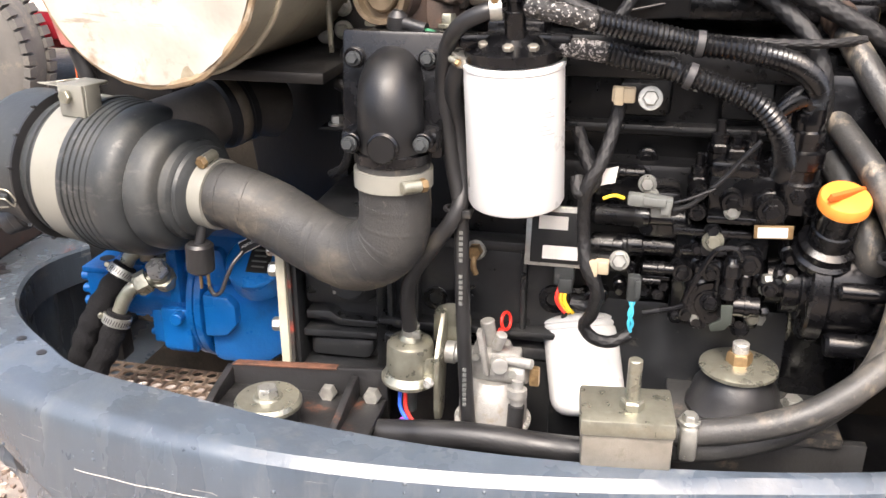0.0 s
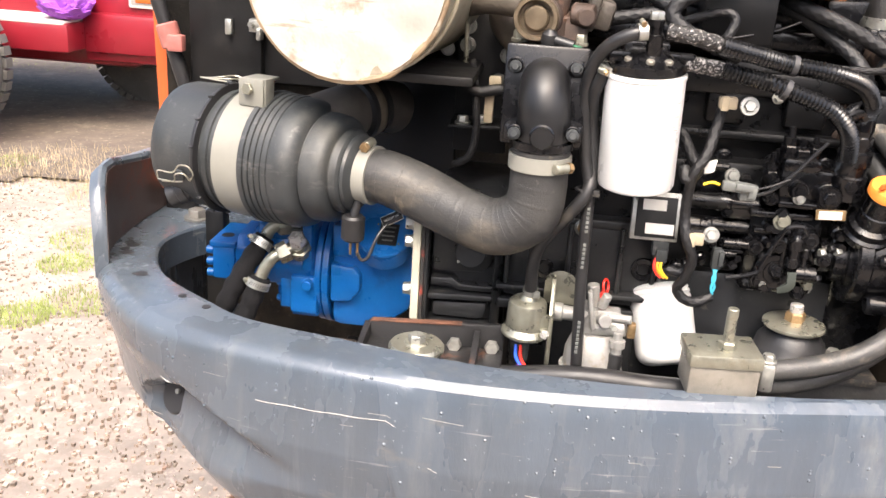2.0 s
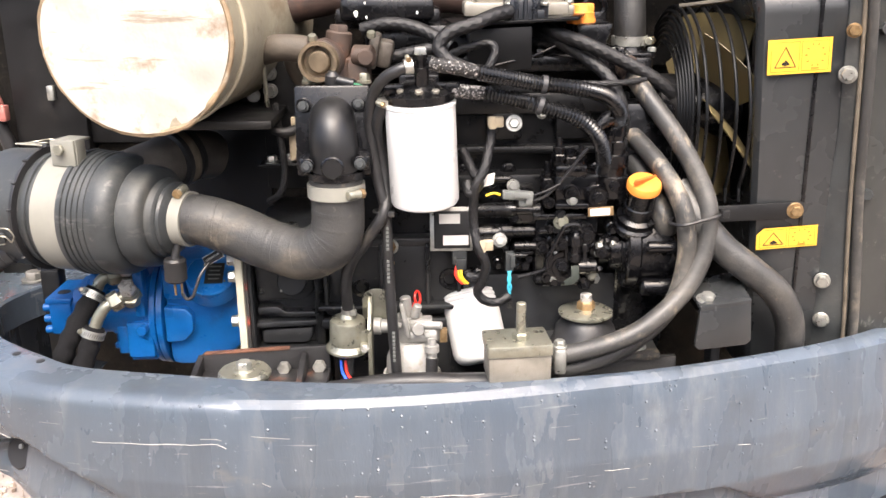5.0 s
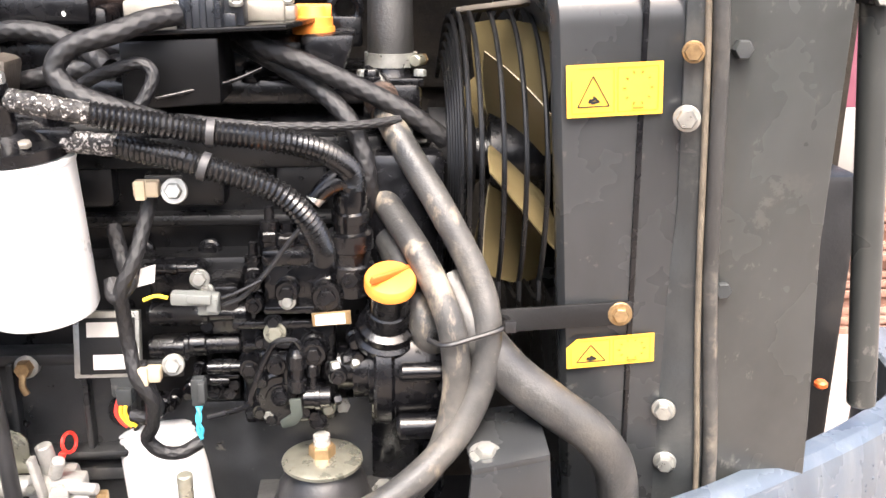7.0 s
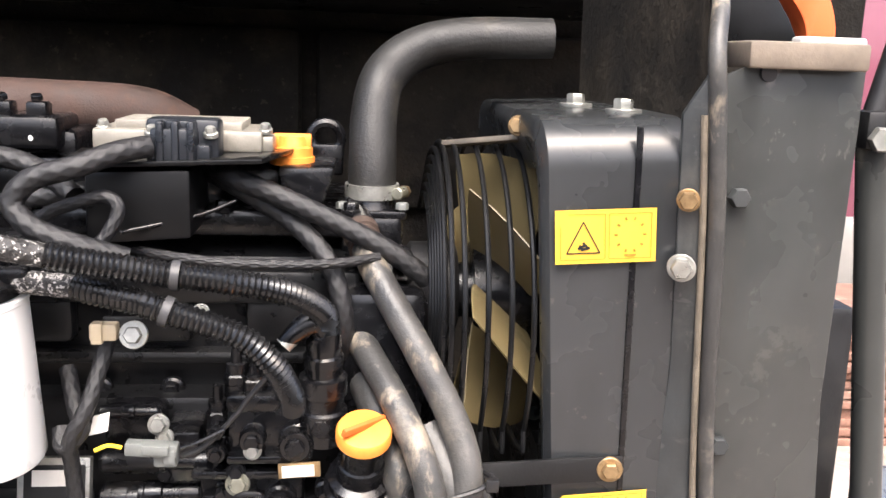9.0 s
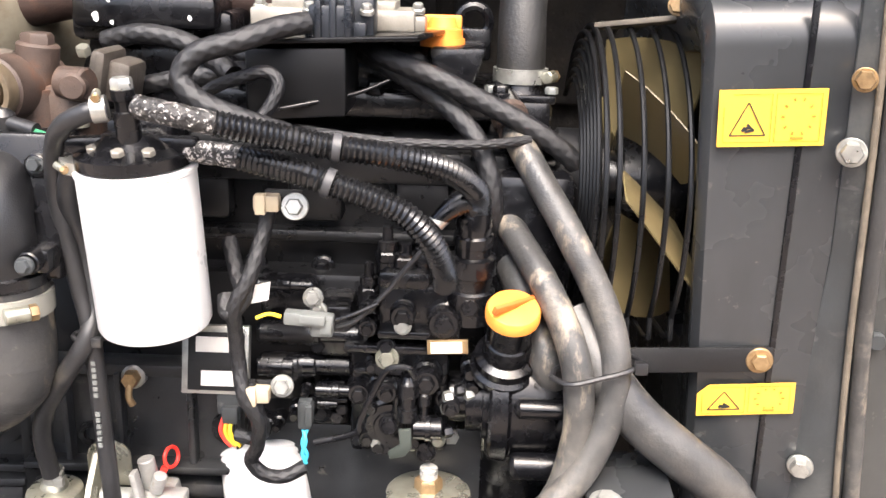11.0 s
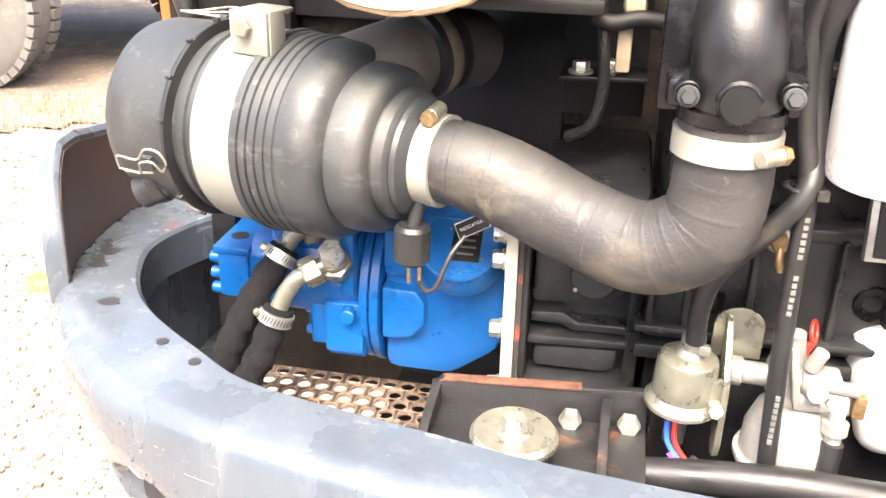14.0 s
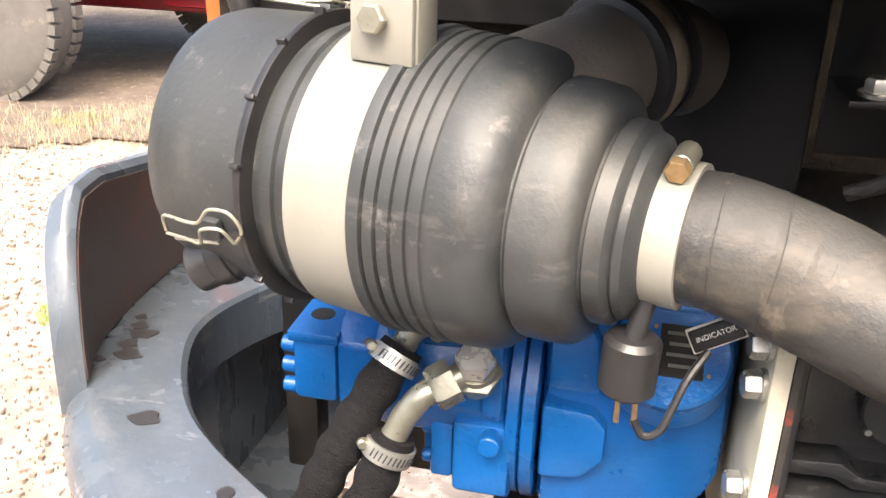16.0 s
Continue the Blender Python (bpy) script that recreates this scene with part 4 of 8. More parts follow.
    tube(bm, [q + V(0.008, -0.040, -0.040), q + V(-0.002, -0.047, -0.047), q + V(-0.012, -0.051, -0.053), q + V(-0.021, -0.053, -0.058), q + V(-0.029, -0.054, -0.062)], lambda a, d: 0.0150 + 0.0022 * math.sin(min(1, a * 1.4) * 3.1) + (0.0015 if 0.55 < a < 0.72 else 0), 24, 10)
    part("dust_valve", bm, M_HOSE, t, "soft black rubber dust valve")
    # spring clips of bent wire
    for ang in (-163, 75):
        a = radians(ang)
        o = u * math.cos(a) + w * math.sin(a)
        k = ACD.cross(o)
        p = AC0 + ACD * 0.045 + o * (R + 0.003)
        bm = B()
        tube(bm, [p - ACD * 0.026 + k * 0.008, p - ACD * 0.022 - k * 0.004 + o * 0.001, p - ACD * 0.004 - k * 0.006 + o * 0.003, p + ACD * 0.008 - k * 0.010 + o * 0.005, p + ACD * 0.020 - k * 0.022 + o * 0.006, p + ACD * 0.033 - k * 0.022 + o * 0.005, p + ACD * 0.036 - k * 0.010 + o * 0.003, p + ACD * 0.028 + k * 0.001 + o * 0.002], 0.0010, 8, 10)
        tube(bm, [p - ACD * 0.026 + k * 0.010, p - ACD * 0.010 + k * 0.008 + o * 0.002, p + ACD * 0.006 + k * 0.004 + o * 0.006, p + ACD * 0.014 - k * 0.010 + o * 0.010, p + ACD * 0.026 - k * 0.012 + o * 0.008, p + ACD * 0.028 + k * 0.000 + o * 0.003], 0.0010, 8, 10)
        tube(bm, [p - ACD * 0.020 + k * 0.012, p + ACD * 0.000 + k * 0.009, p + ACD * 0.014 + k * 0.006], 0.0011, 8, 6)
        part("clip", bm, M_RIMW, t, "bent spring wire clip")
        bm = B()
        box(bm, p + ACD * 0.012 - k * 0.004, (0.012, 0.005, 0.012), 0.001, (ang, 0, -16))
        part("clip_anchor", bm, M_PLASTIC, t)
    # scroll and inlet branch at the back
    bm = B()
    s = AC0.lerp(AC1, 0.70)
    tube(bm, [s + V(-0.03, 0.010, 0.012), s + V(0.0, 0.045, 0.036), s + V(0.026, 0.080, 0.056), s + V(0.048, 0.112, 0.062), s + V(0.072, 0.155, 0.050)], lambda a, d: 0.066 - 0.030 * min(1, a * 1.9), 36, 10)
    part("inlet", bm, mat("dust_brown_plastic", (0.088, 0.078, 0.067), 0.55, 0, 0.3, 20, 0.2, 250, (0.16, 0.13, 0.10), 0.35, 9), t, "dusty brown-grey inlet tube")
    e0, e1 = s + V(0.034, 0.090, 0.0575), s + V(0.044, 0.106, 0.0605)
    bm = B()
    lathe(bm, e0, e1, [(-0.4, 0.038), (-0.3, 0.042), (0, 0.043), (0, 0.0415), (1, 0.0415), (1, 0.043), (1.4, 0.043), (1.5, 0.038)], 36)
    part("inlet_cuff", bm, M_HOSE, t, "black rubber cuff on the inlet")
    bm = B()
    lathe(bm, e0, e1, [(0.1, 0.041), (0.3, 0.0432), (0.6, 0.0432), (0.9, 0.041)], 36)
    cyl(bm, e0.lerp(e1, 0.5) + V(-0.014, -0.004, 0.042), e0.lerp(e1, 0.5) + V(0.012, 0.004, 0.044), 0.0055, seg=12, ch=0.001)
    part("inlet_band", bm, M_HINGE, t, "brown-stained clamp band")


air_cleaner()
hose_clamp(AC0.lerp(AC1, 0.972), ACD, 0.0355, 0.017, (0.15, -0.25, 1))
HOSE = [AC0.lerp(AC1, 0.965), AC0.lerp(AC1, 1.06), V(-0.352, 0.828, 1.181), V(-0.302, 0.806, 1.1665), V(-0.256, 0.788, 1.1600), V(-0.222, 0.779, 1.178), V(-0.211, 0.777, 1.205), V(-0.211, 0.776, 1.270)]
bm = B()
tube(bm, HOSE, lambda a, d: 0.0333 + 0.0012 * math.sin(a * 7) ** 2 + 0.0003 * (1 if (d % 0.019) < 0.003 else 0), 40, 28)
hose = thing("intake_hose", (-0.30, 0.80, 1.11), "thick dusty black rubber air intake hose with wrapped seams", "hose")
part("tube", bm, M_INTAKE, hose)
line = spline(HOSE, 28)
for i in range(24, len(line) - 8, 17):
    bm = B()
    ax = (line[i + 1] - line[i - 1]).normalized() + V(0.12, 0.0, 0.16 if i % 2 else 0.10)
    torus(bm, line[i], ax, 0.0334 + 0.0012 * math.sin(i / (len(line) - 1) * 7) ** 2, 0.0003, 48, 6)
    part("wrap_seam", bm, M_INTAKE, hose)
hose_clamp((-0.211, 0.776, 1.249), (0, 0, 1), 0.0345, 0.017, (0.6, -0.75, 0))


# ---- engine ----
def engine():
    t = thing("engine", (-0.05, 0.98, 0.85), "black painted four-cylinder diesel engine with oily castings", "engine")
    bm = B()
    box(bm, (-0.02, 1.02, 1.06), (0.44, 0.26, 0.36), 0.008)
    part("crankcase", bm, M_BLOCK, t)
    for nm, c, s, bv in (("side_cover", (-0.15, 0.882, 1.092), (0.19, 0.02, 0.105), 0.006), ("rail", (-0.15, 0.880, 1.15), (0.20, 0.03, 0.012), 0.003), ("rail", (-0.15, 0.880, 1.03), (0.20, 0.03, 0.014), 0.003), ("sump", (0.06, 0.91, 1.0), (0.26, 0.07, 0.2), 0.01), ("sump", (-0.13, 0.905, 0.95), (0.20, 0.05, 0.13), 0.01)):
        bm = B()
        box(bm, c, s, bv)
        part(nm, bm, M_CASE, t)
    for x in (-0.241, -0.212, -0.163, -0.098, -0.055):
        bm = B()
        box(bm, (x, 0.872, 1.10), (0.006, 0.026, 0.098), 0.002)
        part("rib", bm, M_CASE, t)
    for xa, xb in ((-0.206, -0.169), (-0.157, -0.104), (-0.236, -0.217)):
        bm = B()
        prism(bm, [(xa, 0.871, 1.068), (xb, 0.871, 1.068), (xb, 0.871, 1.122), (xb - 0.006, 0.874, 1.132), (xa + 0.006, 0.874, 1.132), (xa, 0.871, 1.122)], (0, 0.02, 0), 0.005)
        part("cast_panel", bm, M_CASE, t)
    for x, z, r in ((-0.193, 1.083, 0.0125), (-0.067, 1.094, 0.015)):
        bm = B()
        lathe(bm, (x, 0.885, z), (x, 0.868, z), [(0, r + 0.002), (0.7, r + 0.002), (0.8, r), (1, r), (1, r * 0.6), (0.7, r * 0.5), (0.7, 0.0)], 24)
        part("core_plug", bm, M_BLACK, t)
    bm = B()
    box(bm, (-0.145, 0.868, 1.058), (0.215, 0.030, 0.007), 0.002)
    part("sump_joint", bm, M_CASE, t)
    bm = B()
    box(bm, (-0.02, 1.03, 1.285), (0.43, 0.22, 0.15), 0.008)
    part("cylinder_head", bm, M_BLOCK, t)
    for c, s in (((-0.02, 0.925, 1.335), (0.40, 0.05, 0.03)), ((-0.02, 0.922, 1.27), (0.40, 0.035, 0.012))):
        bm = B()
        box(bm, c, s, 0.005)
        part("gasket_rail", bm, M_BLOCK, t)
    for i, x in enumerate((-0.185, -0.09, 0.01, 0.105)):
        bm = B()
        box(bm, (x, 0.915, 1.305), (0.05, 0.022, 0.045), 0.008)
        part("port_boss", bm, M_BLOCK, t)
    for i in range(6):
        bm = B()
        x = -0.17 + i * 0.062
        cyl(bm, (x, 0.915, 1.24), (x, 0.905, 1.24), 0.011, seg=16, ch=0.002)
        hexa(bm, (x, 0.905, 1.24), (0, -1, 0), 0.007, 0.005)
        part("gallery_plug", bm, M_BLACK, t)
    bm = B()
    box(bm, (0.0, 1.03, 1.385), (0.38, 0.19, 0.025), 0.006)
    box(bm, (-0.02, 1.035, 1.415), (0.33, 0.15, 0.05), 0.016)
    box(bm, (-0.15, 1.03, 1.445), (0.15, 0.11, 0.03), 0.008)
    part("valve_cover", bm, M_BLACK, t)
    for i in range(7):
        bolt((-0.165 + i * 0.056, 0.936, 1.397), (0, 0, 1), 0.007, 0.007, 0.009, parent=t, material=M_BRASS if i in (3, 5) else M_BLACK)
    # breather box at the flank of the cover
    bm = B()
    prism(bm, [(-0.040, 0.868, 1.437), (0.042, 0.868, 1.440), (0.042, 0.868, 1.384), (-0.041, 0.868, 1.378)], (0, 0.10, 0), 0.003)
    part("side_box", bm, M_SATIN, t, "plain black sheet steel box")
    bm = B()
    prism(bm, [(-0.060, 0.86, 1.440), (0.10, 0.86, 1.447), (0.13, 0.97, 1.449), (-0.07, 0.97, 1.441)], (0, 0, 0.004), 0.001)
    part("tray", bm, M_SATIN, t)
    bm = B()
    prism(bm, [(0.118, 0.915, 1.385), (0.140, 0.915, 1.389), (0.158, 0.915, 1.440), (0.106, 0.915, 1.438)], (0, 0.08, 0), 0.006)
    part("filler_tower", bm, M_BLACK, t)
    bm = B()
    cyl(bm, (0.118, 0.952, 1.437), (0.118, 0.952, 1.444), 0.020, seg=28)
    lathe(bm, (0.118, 0.952, 1.442), (0.118, 0.952, 1.462), [(0, 0.018), (0.5, 0.018), (0.55, 0.014), (1, 0.012)], 28)
    box(bm, (0.118, 0.952, 1.458), (0.034, 0.010, 0.012), 0.002)
    part("filler_cap", bm, M_ORANGE, t, "orange oil filler cap")
    bm = B()
    torus(bm, (0.146, 1.01, 1.456), (0, 1, 0), 0.0145, 0.0048, 28, 8)
    box(bm, (0.146, 1.01, 1.435), (0.034, 0.010, 0.03), 0.003)
    part("lifting_eye", bm, M_BLACK, t)
    return t


eng = engine()


def control_unit():
    t = thing("control_unit", (0.03, 0.93, 1.447), "ribbed cast aluminium control unit with a black plug", "control unit")
    bm = B()
    box(bm, (0.025, 0.955, 1.459), (0.14, 0.085, 0.018), 0.003)
    box(bm, (0.094, 0.935, 1.457), (0.02, 0.03, 0.014), 0.003)
    part("case", bm, M_ALU, t)
    for i in range(9):
        bm = B()
        box(bm, (0.025, 0.922 + i * 0.0082, 1.471), (0.105, 0.004, 0.008), 0.001)
        part("cooling_fin", bm, M_ALU, t)
    bm = B()
    box(bm, (0.035, 0.893, 1.463), (0.058, 0.030, 0.034), 0.004)
    box(bm, (0.030, 0.874, 1.458), (0.036, 0.020, 0.030), 0.003)
    box(bm, (0.035, 0.876, 1.474), (0.024, 0.010, 0.010), 0.002)
    box(bm, (0.052, 0.875, 1.452), (0.012, 0.012, 0.016), 0.002)
    box(bm, (0.014, 0.872, 1.450), (0.010, 0.012, 0.012), 0.002)
    for i in range(3):
        box(bm, (0.020 + i * 0.012, 0.868, 1.462), (0.006, 0.014, 0.034), 0.002)
    part("plug", bm, mat("blue_grey_plastic", (0.012, 0.014, 0.018), 0.35), t, "blue-grey plastic connector")
    for x, y in ((-0.038, 0.925), (0.097, 0.925), (0.012, 0.876), (0.058, 0.876)):
        bolt((x, y, 1.468), (0, -0.3, 1), 0.0045, 0.005, 0.006, parent=t, material=M_ZINC)


control_unit()


# ---- fuel injection side ----
def injection_pump():
    t = thing("injection_pump", (0.09, 0.84, 1.1), "glossy black fuel injection pump with pipes and levers", "injection pump")
    blocks = (("head", 0.0719, 0.1157, 1.246, 1.2626, 0.834), ("body", 0.0723, 0.1335, 1.2029, 1.25, 0.838), ("bracket", 0.0194, 0.0496, 1.1795, 1.2269, 0.844), ("cover", -0.0337, 0.0156, 1.1914, 1.2383, 0.868), ("ledge", 0.0726, 0.1414, 1.2047, 1.212, 0.828), ("side_block", 0.0593, 0.0717, 1.2003, 1.2245, 0.842))
    lower = (("lower_body", 0.0477, 0.1337, 1.0904, 1.193, 0.846), ("ledge", 0.0439, 0.1157, 1.1893, 1.1969, 0.832), ("ledge", 0.0517, 0.0952, 1.169, 1.1748, 0.834), ("pad", 0.0172, 0.0448, 1.1071, 1.1511, 0.858), ("pad", 0.0723, 0.0943, 1.1292, 1.162, 0.836), ("ledge", 0.0183, 0.0464, 1.138, 1.1423, 0.84), ("pad", 0.1197, 0.136, 1.1319, 1.1549, 0.838), ("foot", 0.0496, 0.1213, 1.0934, 1.1056, 0.838))
    for name, xa, xb, za, zb, y in blocks + lower:
        bm = B()
        box(bm, ((xa + xb) / 2, y + 0.03, (za + zb) / 2), (xb - xa, 0.06, zb - za), min(0.005, 0.3 * (zb - za)))
        part(name, bm, M_BLACK, t)
    # delivery valves standing on the head
    for x, za, zb, r in ((0.079, 1.2549, 1.2968, 0.0085), (0.0939, 1.2565, 1.2821, 0.0105), (0.1083, 1.2573, 1.2876, 0.0065), (0.0634, 1.2221, 1.2648, 0.008)):
        bm = B()
        lathe(bm, (x, 0.852, za), (x, 0.852, zb), [(0, r * 1.15), (0.28, r * 1.15), (0.30, r * 0.9), (0.52, r * 0.9), (0.53, r), (0.70, r), (0.72, r * 0.55), (1, r * 0.5)], 18)
        hexa(bm, (x, 0.852, za + 0.30 * (zb - za)), (0, 0, 1), r * 1.25, 0.008)
        part("delivery_valve", bm, M_BLACK, t)
    # round bosses and screwed caps on the flank
    for i, (x, z, y, r) in enumerate(((0.0935, 1.2261, 0.838, 0.0105), (0.128, 1.2209, 0.838, 0.0135), (0.149, 1.2367, 0.842, 0.013), (0.0642, 1.2133, 0.842, 0.008), (0.0642, 1.2332, 0.842, 0.0075), (0.0817, 1.1575, 0.836, 0.009), (0.115, 1.1678, 0.836, 0.0115), (0.1364, 1.1441, 0.838, 0.008), (0.0568, 1.1507, 0.846, 0.01), (0.0643, 1.1078, 0.846, 0.008))):
        bm = B()
        lathe(bm, (x, y + 0.01, z), (x, y - 0.014, z), [(0, r * 1.2), (0.35, r * 1.2), (0.45, r), (0.9, r), (1, r * 0.88)], 28)
        cap = part("boss", bm, M_BLACK, t)
        bm = B()
        hexa(bm, (x, y - 0.0135, z), (0, -1, 0.05), r * 0.62, 0.005)
        part("hexagon", bm, M_BLACK, cap)
        if i == 1:
            bm = B()
            for k in range(28):
                a = 2 * math.pi * k / 28
                box(bm, (x + r * math.cos(a), y - 0.009, z + r * math.sin(a)), (0.0012, 0.008, 0.0012))
            tagged(part("knurling", bm, M_BLACK, cap), kind="stuff")
    for x, y, z, r, m in ((0.0172, 0.842, 1.2348, 0.0065, "Z"), (0.0217, 0.842, 1.2233, 0.0055, "Z"), (0.094, 0.826, 1.2181, 0.0055, "Z"), (0.0811, 0.832, 1.1863, 0.0075, "Y"), (0.0797, 0.834, 1.1961, 0.006, "K"), (0.072, 0.836, 1.1042, 0.005, "Z"), (0.1256, 0.838, 1.1082, 0.0055, "Y"), (0.1158, 0.836, 1.0962, 0.0065, "K"), (0.0841, 0.828, 1.1256, 0.007, "K"), (0.0208, 0.852, 1.1237, 0.0075, "K"), (0.0204, 0.85, 1.1882, 0.006, "K"), (0.0531, 0.84, 1.3305, 0.005, "Z")):
        bolt((x, y, z), (0, -1, 0.15), r, 0.006, r * 1.35, parent=t, material={"Z": M_ZINC, "Y": M_YZINC, "K": M_BLACK}[m])
    # solenoids and rack barrels lying along the engine
    for xa, xb, y, z, r in ((-0.0333, 0.0153, 0.855, 1.2407, 0.0055), (-0.0327, 0.0572, 0.852, 1.1984, 0.0105), (-0.0325, 0.0496, 0.852, 1.1689, 0.01), (0.0183, 0.0535, 0.838, 1.1513, 0.0062), (0.1039, 0.1294, 0.826, 1.1247, 0.0105), (0.0197, 0.0375, 0.842, 1.1365, 0.0045), (-0.0337, 0.0196, 0.85, 1.167, 0.0095)):
        bm = B()
        lathe(bm, (xa, y, z), (xb, y, z), [(0, r * 0.7), (0.04, r), (0.42, r), (0.44, r * 1.12), (0.60, r * 1.12), (0.62, r * 0.9), (0.97, r * 0.9), (1, r * 0.7)], 22)
        part("solenoid", bm, M_BLACK, t)
    for x, y, za, zb, r in ((0.0996, 0.822, 1.1327, 1.1751, 0.0085), (0.1134, 0.826, 1.1256, 1.1621, 0.005), (0.0898, 0.83, 1.1246, 1.1676, 0.005)):
        bm = B()
        lathe(bm, (x, y, za), (x, y, zb), [(0, r * 0.7), (0.05, r), (0.3, r), (0.32, r * 0.75), (0.55, r * 0.75), (0.57, r * 1.1), (0.85, r * 1.1), (0.9, r * 0.8), (1, r * 0.6)], 18)
        part("plunger", bm, M_BLACK, t)
    for i, (x, z) in enumerate(((0.1374, 1.1528), (0.1477, 1.1597), (0.1366, 1.142), (0.1382, 1.1198), (0.1556, 1.1558))):
        bolt((x, 0.832, z), (-1, -0.5, 0), 0.0052, 0.007, parent=t, material=M_BLACK if i % 2 else M_ZINC)
    # governor cover, lever and throttle rod
    bm = B()
    lathe(bm, (0.0847, 0.85, 1.1224), (0.0847, 0.828, 1.1224), [(0, 0.024), (0.6, 0.024), (0.7, 0.021), (0.9, 0.021), (0.9, 0.015), (1, 0.014)], 32)
    part("governor_cover", bm, M_BLACK, t)
    bm = B()
    prism(bm, [(0.0929, 0.812, 1.1311), (0.1035, 0.812, 1.132), (0.1045, 0.812, 1.1141), (0.0982, 0.812, 1.1063), (0.0861, 0.812, 1.1034), (0.084, 0.812, 1.1099), (0.0942, 0.812, 1.1168)], (0, -0.004, 0), 0.001)
    part("lever", bm, mat("grey_green_lever", (0.035, 0.042, 0.036), 0.5), t, "dull grey-green lever")
    bm = B()
    tube(bm, [(0.0223, 0.806, 1.1178), (0.0564, 0.806, 1.1282), (0.0616, 0.806, 1.1422), (0.0766, 0.806, 1.1772), (0.085, 0.806, 1.1881), (0.1004, 0.806, 1.1893), (0.1068, 0.806, 1.1796)], 0.0027, 10)
    part("linkage", bm, M_BLACK, t)
    bm = B()
    tube(bm, [(0.041, 0.81, 1.2213), (0.0585, 0.81, 1.2294), (0.0819, 0.81, 1.2539), (0.0945, 0.81, 1.271), (0.1096, 0.81, 1.2897)], 0.0022, 10)
    part("sensor_lead", bm, M_HOSE, t)
    bm = B()
    box(bm, (0.1319, 0.822, 1.2027), (0.034, 0.003, 0.0125), 0.0005, (0, -3, 0))
    tagplate = part("data_plate", bm, M_BRASS, t, "small brass framed data plate")
    bm = B()
    box(bm, (0.1309, 0.8198, 1.2027), (0.026, 0.001, 0.0095), 0, (0, -3, 0))
    part("label_face", bm, M_CREAM, tagplate)
    rp = random.Random(21)
    for k in range(26):
        x, z = (0.055 + 0.10 * rp.random(), 1.098 + 0.085 * rp.random()) if k < 18 else (-0.03 + 0.07 * rp.random(), 1.10 + 0.06 * rp.random())
        y, r = (0.838 if k < 18 else 0.850), 0.003 + 0.004 * rp.random()
        bm = B()
        if k % 2 == 0:
            lathe(bm, (x, y + 0.02, z), (x, y - 0.010, z), [(0, r * 1.4), (0.5, r * 1.4), (0.55, r), (0.9, r), (1, r * 0.7)], 14)
            part("cap_nut", bm, M_BLACK, t)
        else:
            hexa(bm, (x, y + 0.004, z), (0.1, -1, 0.1), r * 1.2, 0.012)
            part("bolt_head", bm, M_BLACK, t)
    # drive coupling towards the gear case
    bm = B()
    lathe(bm, (0.135, 0.855, 1.142), (0.175, 0.855, 1.142), [(0, 0.022), (0.35, 0.022), (0.36, 0.030), (0.7, 0.030), (0.72, 0.036), (1, 0.036)], 28)
    part("coupling", bm, M_BLACK, t)


injection_pump()


def gear_case():
    t = thing("gear_case", (0.20, 0.86, 1.05), "black timing gear case with an orange-capped oil filler", "gear case")
    bm = B()
    lathe(bm, (0.168, 0.86, 1.145), (0.246, 0.86, 1.145), [(0, 0.030), (0.0, 0.056), (0.03, 0.059), (0.20, 0.060), (0.24, 0.0565), (0.62, 0.0560), (0.78, 0.053), (0.92, 0.045), (1, 0.032)], 48)
    part("housing", bm, M_BLACK, t)
    for xa, y, z, r in ((0.190, 0.803, 1.158, 0.0085), (0.188, 0.812, 1.100, 0.0120)):
        bm = B()
        cyl(bm, (xa, y, z), (0.240, y, z), r, seg=20, ch=0.003)
        part("rib", bm, M_BLACK, t)
    bm = B()
    box(bm, (0.20, 0.95, 1.16), (0.075, 0.16, 0.36), 0.012)
    part("cover", bm, M_BLACK, t)
    bm = B()
    lathe(bm, (0.180, 0.838, 1.172), (0.183, 0.806, 1.238), [(0, 0.024), (0.10, 0.029), (0.20, 0.0295), (0.24, 0.0260), (0.30, 0.0265), (0.36, 0.0265), (0.40, 0.0205), (0.62, 0.0195), (0.64, 0.0180), (1, 0.0175)], 36)
    part("filler_neck", bm, M_BLACK, t)
    d = V(0.002, -0.026, 0.058).normalized()
    c = V(0.183, 0.806, 1.236)
    bm = B()
    lathe(bm, c, c + d * 0.013, [(0, 0.0205), (0.15, 0.0222), (0.75, 0.0222), (0.95, 0.0205), (1, 0.018)], 36)
    cap = part("filler_cap", bm, M_ORANGE, t, "orange plastic oil filler cap")
    bm = B()
    box(bm, c + d * 0.0155, (0.0445, 0.0042, 0.0075), 0.0012, (24, 0, 42))
    part("grip", bm, mat("dark_orange_plastic", (0.48, 0.12, 0.02), 0.5), cap)


gear_case()


